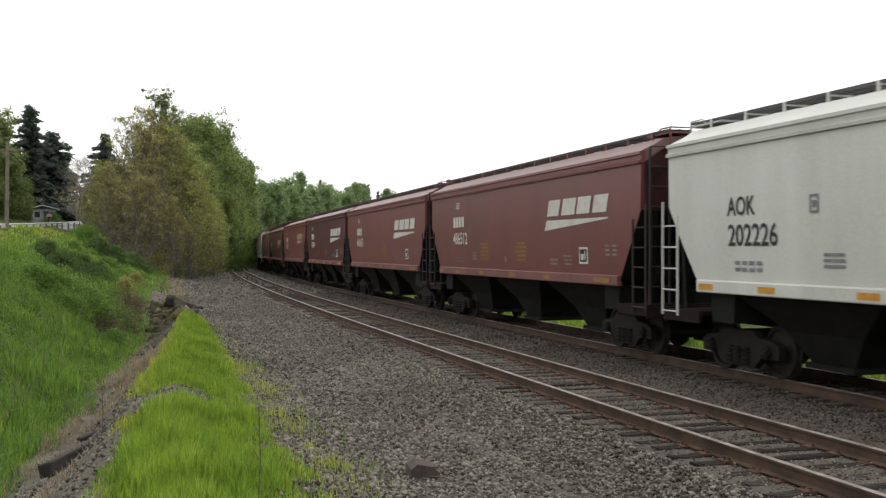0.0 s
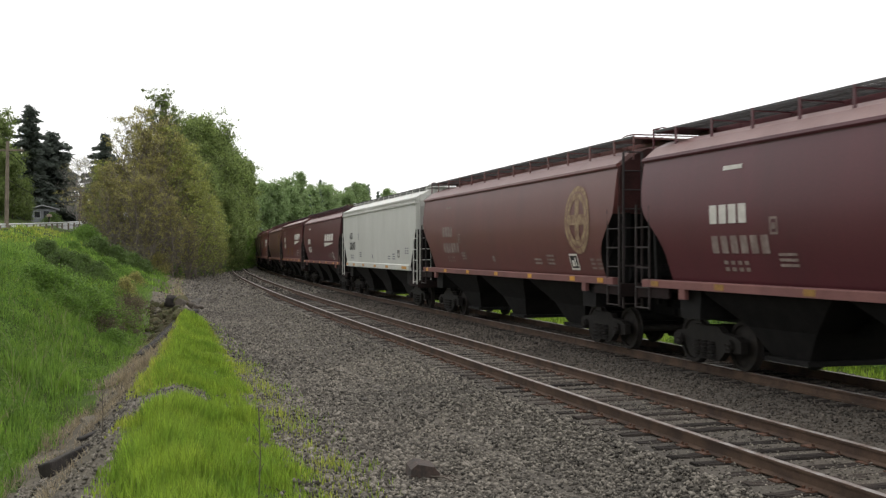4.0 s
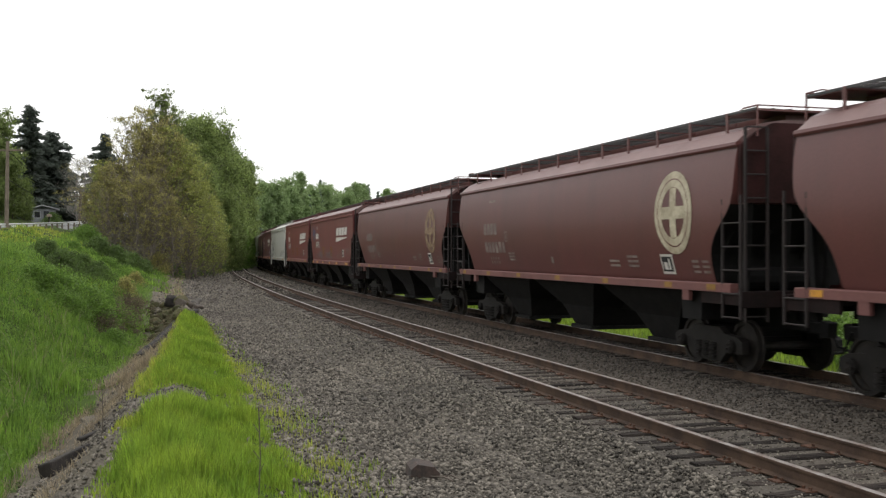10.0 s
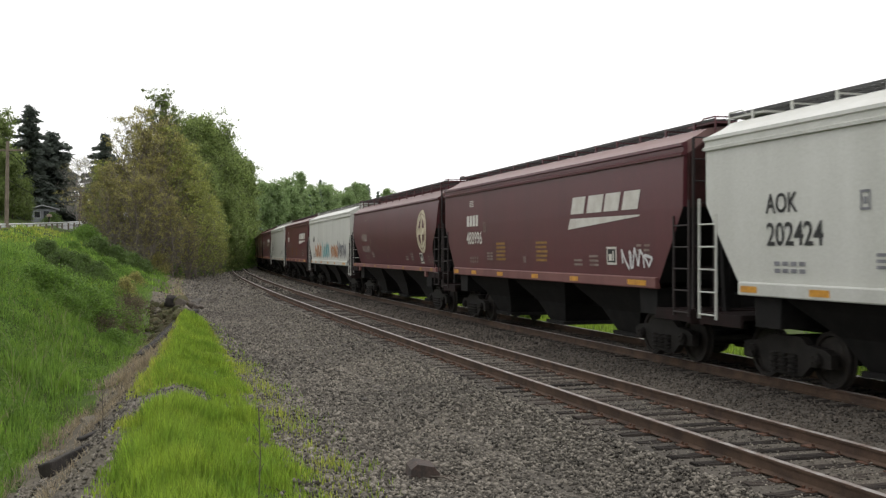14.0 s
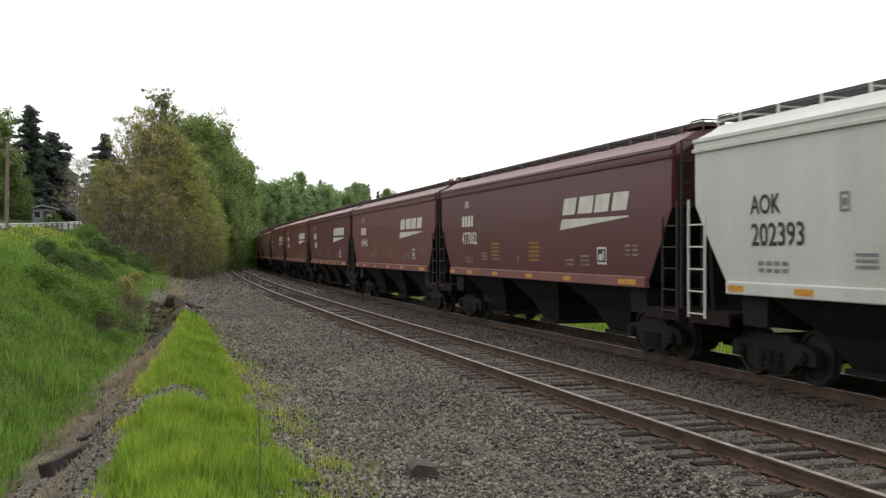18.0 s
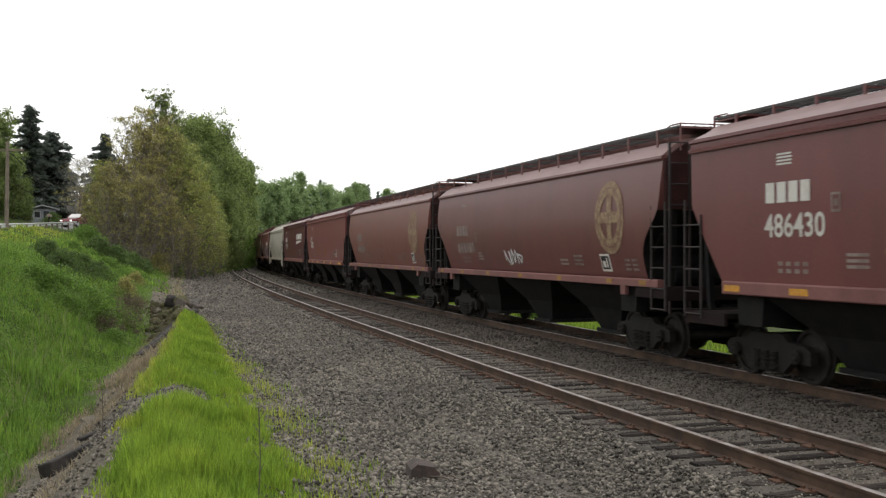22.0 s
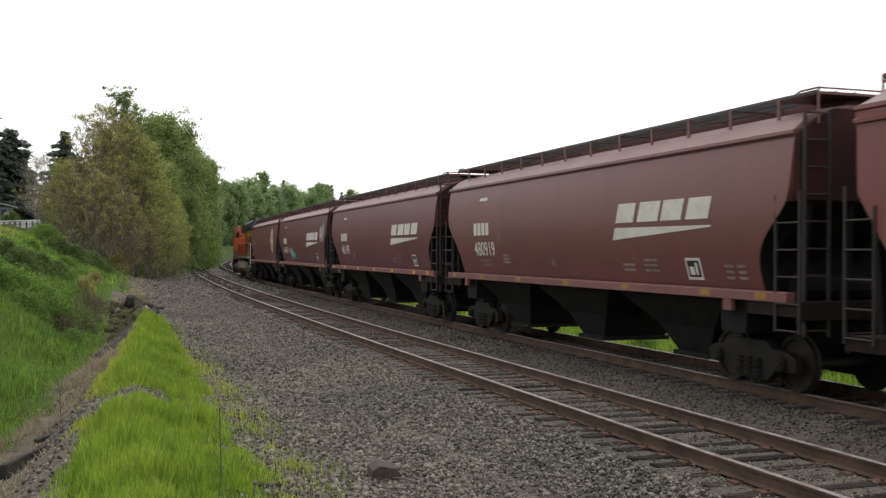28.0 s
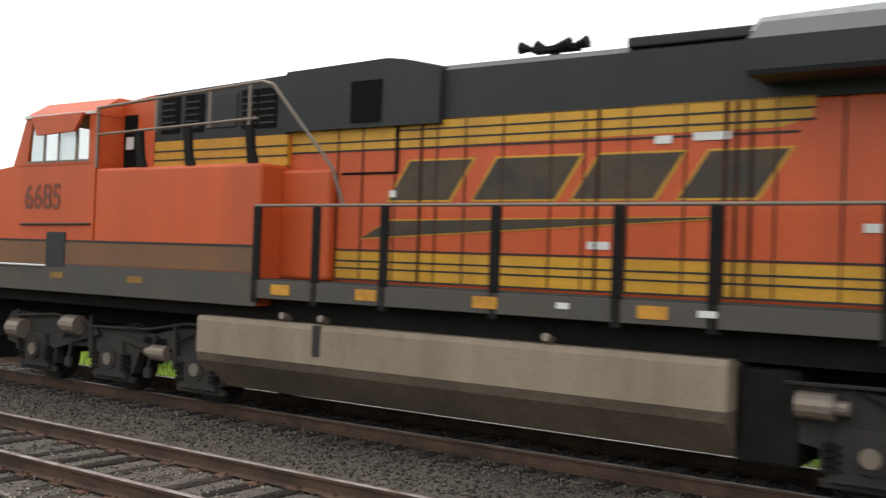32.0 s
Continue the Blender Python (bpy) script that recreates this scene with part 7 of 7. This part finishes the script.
    for i, x in enumerate((0.25, 0.42, 0.60, 0.78)):
        ho.tube((x, -0.42 + 0.12 * (i % 2), 5.02), (x + (0.22 if i > 1 else -0.16), -0.42 + 0.12 * (i % 2), 5.05 + 0.03 * (i % 2)), 0.035, 8, 0.085)
    ho.box(0.25, 0.9, -0.44, -0.26, 4.97, 5.04, 0.01).box(0.5, 0.62, -0.38, -0.30, 4.80, 4.98)
    P("air_horn", ho, M["black"])
    # rear face, lamps, number
    P("rear_door", Shape().box(10.54, 10.57, -0.35, 0.35, 2.0, 3.9, 0.008), O)
    for y in (-0.75, -0.55):
        P("headlight", Shape().tube((10.5, y, 4.02), (10.66, y, 4.02), 0.11, 14), M["lens"])
    # handrails
    for sg in (-1, 1):
        y = sg * 1.52
        P("handrail", Shape().path([(-3.45, y, 2.96), (9.3, y, 2.96)], 0.022, 8), M["steel_pipe"])
        for x in (-3.4, -2.3, -1.15, 0.5, 2.07, 3.15, 4.82, 5.7, 7.2, 8.75, 9.2):
            P("handrail_post", Shape().box(x - 0.065, x + 0.065, y - 0.02, y + 0.02, 1.62, 2.95, 0.006), M["black"])
        P("step_handrail", Shape().path([(9.3, y, 2.96), (9.62, y, 2.96), (9.74, y, 2.86), (9.74, y, 2.55), (9.52, y, 1.9), (9.45, y, 0.95)], 0.024, 8), M["white_rail"], lo, "white bent step handrail")
        P("rear_handrail", Shape().path([(10.95, y, 2.92), (10.78, y, 2.92), (10.66, y, 2.78), (10.2, y, 1.75), (10.18, y, 1.25)], 0.024, 8), M["white_rail"], lo, "white bent step handrail")
        P("step_rail_rear", Shape().path([(10.95, y, 1.9), (10.95, y, 2.95)], 0.024, 8), B)
        for k in range(4):
            P("step_tread", Shape().box(9.5, 10.2, sg * 1.5 - 0.2, sg * 1.5 + 0.03, 0.48 + k * 0.38, 0.52 + k * 0.38, 0.005), M["steel_pipe"] if k == 0 else B)
        P("step_well", Shape().box(9.42, 9.5, sg * 1.36 - 0.16, sg * 1.36 + 0.16, 0.45, 1.92).box(9.48, 10.25, sg * 1.14 - 0.02, sg * 1.14 + 0.02, 0.45, 1.92), B)
    P("cab_roof_rail", Shape().path([(-7.1, -1.5, 4.54), (-3.42, -1.5, 4.70), (-3.22, -1.5, 4.64), (-2.35, -1.2, 3.50), (-2.2, -1.1, 2.96)], 0.024, 8), M["steel_pipe"])
    P("cab_roof_rail", Shape().path([(-7.1, -1.5, 4.11), (-3.5, -1.5, 4.19)], 0.02, 8), M["steel_pipe"])
    for x, z1 in ((-7.08, 4.54), (-5.66, 4.60), (-4.48, 4.65), (-3.66, 4.69)):
        P("roof_rail_post", Shape().box(x - 0.02, x + 0.02, -1.515, -1.485, 3.57 if x < -7 else 4.1, z1), M["steel_pipe"])
    # tank
    tank = P("fuel_tank", Shape().bar([(-1.46, 1.30), (-1.43, 1.37), (1.43, 1.37), (1.46, 1.30), (1.46, 0.84), (-1.46, 0.84)], -4.62, 3.3), M["tank"], lo, "dusty tan-grey fuel tank")
    # belly colour holds grime and the shade of its downward slope
    P("tank_belly", Shape().bar([(-1.458, 0.84), (1.458, 0.84), (1.42, 0.72), (1.10, 0.34), (-1.10, 0.34), (-1.42, 0.72)], -4.62, 3.3), M["belly"], tank, "grimy sloping tank belly, darkened for the shade of its underside")
    P("tank_strap", Shape().bar([(-1.475, 0.95), (-1.475, 1.36), (-1.40, 1.36), (-1.40, 0.95)], -2.35, -2.22), M["truck_grey"])
    P("tank_end", Shape().box(3.3, 3.95, -1.2, 1.2, 0.3, 1.3, 0.05), M["black"])
    for x in (-2.9, -2.2, 1.2):
        P("filler_cap", Shape().tube((x, -1.35, 1.42), (x, -1.5, 1.46), 0.05, 10), M["steel_pipe"])
    # sill reflectors and plates
    for x in (-2.9, -1.4, 0.4, 2.5, 5.1, 6.95, 8.95):
        P("reflector", Shape().box(x - 0.17, x + 0.17, -1.552, -1.54, 1.74, 1.88), M["reflector"])
    for x in (-9.9, -8.0, -6.0):
        P("reflector", Shape().box(x - 0.18, x + 0.18, -1.522, -1.512, 1.78, 1.88), M["warning_yellow"])
    for x, w in ((1.35, 0.16), (3.0, 0.2), (7.35, 0.15), (7.9, 0.45)):
        P("label_plate", Shape().box(x, x + w, -1.55, -1.54, 1.79, 1.86), M["sticker"])
    # ends
    P("rear_plate", Shape().box(10.5, 10.62, -1.5, 1.5, 0.75, 1.95, 0.02), B)
    P("rear_rail", Shape().path([(10.95, -1.5, 2.92), (10.95, -0.5, 2.92)], 0.022).path([(10.95, 0.5, 2.92), (10.95, 1.5, 2.92)], 0.022), B)
    P("rear_platform", Shape().box(10.1, 10.98, -1.5, 1.5, 1.86, 1.94, 0.01), B)
    P("front_platform", Shape().box(-11.05, -10.3, -1.5, 1.5, 1.60, 1.68, 0.01), B)
    P("front_plate", Shape().box(-11.1, -10.98, -1.5, 1.5, 0.7, 1.6, 0.02), B)
    P("snow_plow", Shape().slab([(-11.0, 0.9), (-11.55, 0.15), (-11.45, 0.12), (-10.9, 0.6)], -1.4, 1.4), B)
    for sg in (-1, 1):
        P("front_handrail", Shape().path([(-11.05, sg * 1.4, 1.65), (-11.15, sg * 1.4, 2.2), (-10.6, sg * 1.45, 2.6)], 0.02).path([(-11.05, sg * 1.1, 1.65), (-11.1, sg * 1.1, 2.1), (-10.62, sg * 1.2, 2.35)], 0.018), M["white_rail"])
    P("coupler", Shape().box(10.6, 11.15, -0.1, 0.1, 0.78, 0.98, 0.02), M["black"])
    P("air_hose", Shape().path([(10.6, -0.8, 1.3), (10.85, -0.8, 1.0), (11.0, -0.6, 0.7)], 0.03).path([(10.6, -0.6, 1.35), (10.9, -0.55, 1.0), (11.05, -0.4, 0.75)], 0.03).path([(10.62, -1.0, 1.5), (10.8, -1.0, 1.25), (10.98, -0.9, 1.2)], 0.03), M["black"])
    # air pipes between frame and truck
    P("brake_pipe", Shape().path([(4.9, -1.3, 1.1), (5.6, -1.35, 1.65), (5.75, -1.35, 1.3), (6.2, -1.3, 1.05)], 0.02), M["truck_grey"])
    P("brake_pipe", Shape().path([(7.05, -1.3, 1.6), (7.05, -1.3, 1.1)], 0.02), M["truck_grey"])
    # trucks
    for cx, turn in ((6.7, 0), (-6.9, 180)):
        tr = put("truck", Shape().box(-2.9, 2.9, -0.5, 0.5, 0.55, 1.0, 0.03).mesh("truck", M["black"]), lo, pose(cx, 0, 0, 0, 0, turn))
        for sg in (-1, 1):
            out = [(-3.05, 0.95), (-2.85, 1.15), (-1.6, 1.12), (-1.0, 0.98), (1.0, 0.98), (1.6, 1.12), (2.85, 1.15), (3.05, 0.95), (2.95, 0.62), (2.55, 0.55), (2.55, 0.32), (1.55, 0.32), (1.5, 0.62), (0.65, 0.68), (0.5, 0.32), (-0.5, 0.32), (-0.65, 0.68),
                   (-1.5, 0.62), (-1.55, 0.32), (-2.55, 0.32), (-2.55, 0.55), (-2.95, 0.62)]
            a, b = sorted((sg * 1.02, sg * 1.17))
            P("truck_frame", Shape().slab(out, a, b), M["truck_grey"], tr)
            for x in (-2.05, 0.0, 2.05):
                P("journal_box", Shape().slab([(x - 0.42, 0.25), (x + 0.42, 0.25), (x + 0.30, 0.80), (x - 0.30, 0.80)], min(sg * 1.1, sg * 1.24), max(sg * 1.1, sg * 1.24)).tube((x, sg * 1.2, LOCO_R), (x, sg * 1.27, LOCO_R), 0.17, 16), M["truck_grey"], tr)
                for dx in (-0.36, 0.36):
                    sp = Shape()
                    for i in range(4):
                        sp.tube((x + dx, sg * 1.2, 0.36 + i * 0.075), (x + dx, sg * 1.2, 0.40 + i * 0.075), 0.10, 10)
                    P("coil_spring", sp, M["black"], tr)
            for x in (-1.02, 1.02):
                # a black panel on the frame paints the dark of a recess
                P("frame_window", Shape().slab([(x - 0.34, 0.74), (x + 0.34, 0.74), (x + 0.26, 0.93), (x - 0.26, 0.93)], min(sg * 1.165, sg * 1.173), max(sg * 1.165, sg * 1.173)), M["louver"], tr)
                P("brake_hanger", Shape().tube((x - 0.05, sg * 1.2, 0.98), (x + 0.12, sg * 1.2, 0.42), 0.035, 8).box(x + 0.04, x + 0.2, sg * 1.19 - 0.04, sg * 1.19 + 0.04, 0.3, 0.46, 0.02), M["truck_grey"], tr)
            for x in (-2.05, 0.0, 2.05):
                P("damper", Shape().tube((x + 0.46, sg * 1.24, 0.50), (x + 0.5, sg * 1.24, 1.02), 0.045, 10).tube((x + 0.5, sg * 1.24, 1.02), (x + 0.51, sg * 1.24, 1.2), 0.025, 8), M["truck_grey"], tr)
                P("pedestal_tie", Shape().box(x - 0.5, x + 0.5, sg * 1.12 - 0.05, sg * 1.12 + 0.05, 0.17, 0.26, 0.02), M["truck_grey"], tr)
                P("axle_cap", Shape().tube((x, sg * 1.26, LOCO_R), (x, sg * 1.30, LOCO_R), 0.10, 14), M["steel_pipe"], tr)
            P("equaliser_arm", Shape().slab([(-2.0, 0.64), (-1.6, 0.60), (-0.2, 0.86), (-0.2, 0.94), (-1.7, 0.70)], min(sg * 1.18, sg * 1.23), max(sg * 1.18, sg * 1.23)).slab([(0.3, 0.90), (1.5, 0.58), (1.7, 0.64), (0.4, 1.0)], min(sg * 1.18, sg * 1.23), max(sg * 1.18, sg * 1.23)), M["truck_grey"], tr)
            for x, z, r in ((-2.55, 0.98, 0.14), (-1.25, 0.72, 0.12), (0.95, 1.02, 0.16), (2.5, 0.86, 0.17)):
                P("brake_cylinder", Shape().tube((x - 0.2, sg * 1.27, z), (x + 0.16, sg * 1.27, z), r, 14).tube((x + 0.16, sg * 1.27, z), (x + 0.3, sg * 1.27, z), r * 0.55, 12), M["steel_pipe"], tr)
            P("air_line", Shape().path([(-2.9, sg * 1.22, 1.18), (-1.8, sg * 1.24, 1.2), (-0.9, sg * 1.22, 1.06), (0.4, sg * 1.24, 1.02), (1.5, sg * 1.22, 1.16), (2.6, sg * 1.24, 1.08)], 0.022), M["truck_grey"], tr)
            P("sand_hose", Shape().path([(-2.2, sg * 1.2, 1.15), (-1.6, sg * 1.25, 0.9), (-1.2, sg * 1.2, 0.55)], 0.02), M["black"], tr)
        for i, x in enumerate((-2.05, 0.0, 2.05)):
            w = Shape()
            for sg in (-1, 1):
                w.tube((0, sg * 0.70, 0), (0, sg * 0.735, 0), LOCO_R + 0.028, 32).tube((0, sg * 0.735, 0), (0, sg * 0.835, 0), LOCO_R, 32)
            w.tube((0, -1.1, 0), (0, 1.1, 0), 0.1, 10)
            WHEELSETS.append((put("wheelset", w.mesh("wheelset", M["wheel"]), tr, pose(x, 0, LOCO_R)), x, 10 + i + (0 if turn == 0 else 5)))
    TRAIN.append((lo, GAPS[-1] + 10.87, 6.8))


locomotive()


# ---- the train rolls past on the inner track ----
SPEED, GAIN = 21.58, 0.0038


def car_pose(s, half):
    """The pose of a vehicle on the inner track with its middle at s and its trucks half metres before and behind it."""
    ax, ay = place(s - half, SPACING)
    bx, by = place(s + half, SPACING)
    return pose((ax + bx) / 2, (ay + by) / 2, Z_FAR, 0, 0, math.degrees(math.atan2(ay - by, ax - bx)))


def rolled(t):
    return SPEED * t + GAIN * t * t / 2


def motions():
    for ob, s0, half in TRAIN:
        walk(ob, [(t, car_pose(s0 - rolled(t), half)) for t in range(33)])
    # wheelsets turn alike: one of each place in its truck is keyed, and the others share its keys
    first = {}
    for ob, x, kind in WHEELSETS:
        if kind in first:
            keys = first[kind].animation_data
            ob.rotation_mode = "QUATERNION"
            own = ob.animation_data_create()
            own.action = keys.action
            own.action_slot = keys.action_slot
        else:
            first[kind] = ob
            r = ob.matrix_basis.translation.z
            walk(ob, [(f / FPS, pose(x, 0, r, 0, math.degrees(rolled(f / FPS) / max(r, 0.475)), 0)) for f in range(32 * FPS + 1)])
    # the red car comes along the hillside road, hidden by the trees before and out of sight after
    seen = ((0.0, 430, 470), (18.0, 300, 190), (21.0, 175, 122), (22.0, 143, 109), (22.8, 121, 101), (23.3, 104, 96), (24.0, 80, 89), (24.6, 53, 82), (25.0, 34, 77.5), (25.4, 17, 73), (25.8, -2, 68.5), (26.3, -32, 63), (28.0, -160, 47), (32.0, -400, 30))
    xs, ds = [q[1] for q in seen], [q[2] for q in seen]
    rows, way, before = [], [], None
    for t, px, d in seen:
        h = float(np.interp(px, [q[0] for q in ROAD], [q[2] for q in ROAD]))
        p = road_point(px, d, h)
        aim = px
        q = road_point(px - 10, float(np.interp(px - 10, xs[::-1], ds[::-1])) - (2 if px <= -390 else 0), h)
        side = Vector((-(q - p).y, (q - p).x, 0)).normalized() * -2.0
        for _ in range(4):
            aim += px - (784 + 1803 * (p.x + side.x) / (p.y + side.y))
            p = road_point(aim, d, h)
        rows.append((t, pose(p.x + side.x, p.y + side.y, p.z + 0.05, 0, 0, math.degrees(math.atan2(q.y - p.y, q.x - p.x)))))
    walk(ROAD_CAR, rows)
    for w, x, y in CAR_WHEELS:
        walk(w, [(k / 12, pose(x, y, 0.32, 0, k * 80.0, 0)) for k in range(32 * 12 + 1)])


motions()
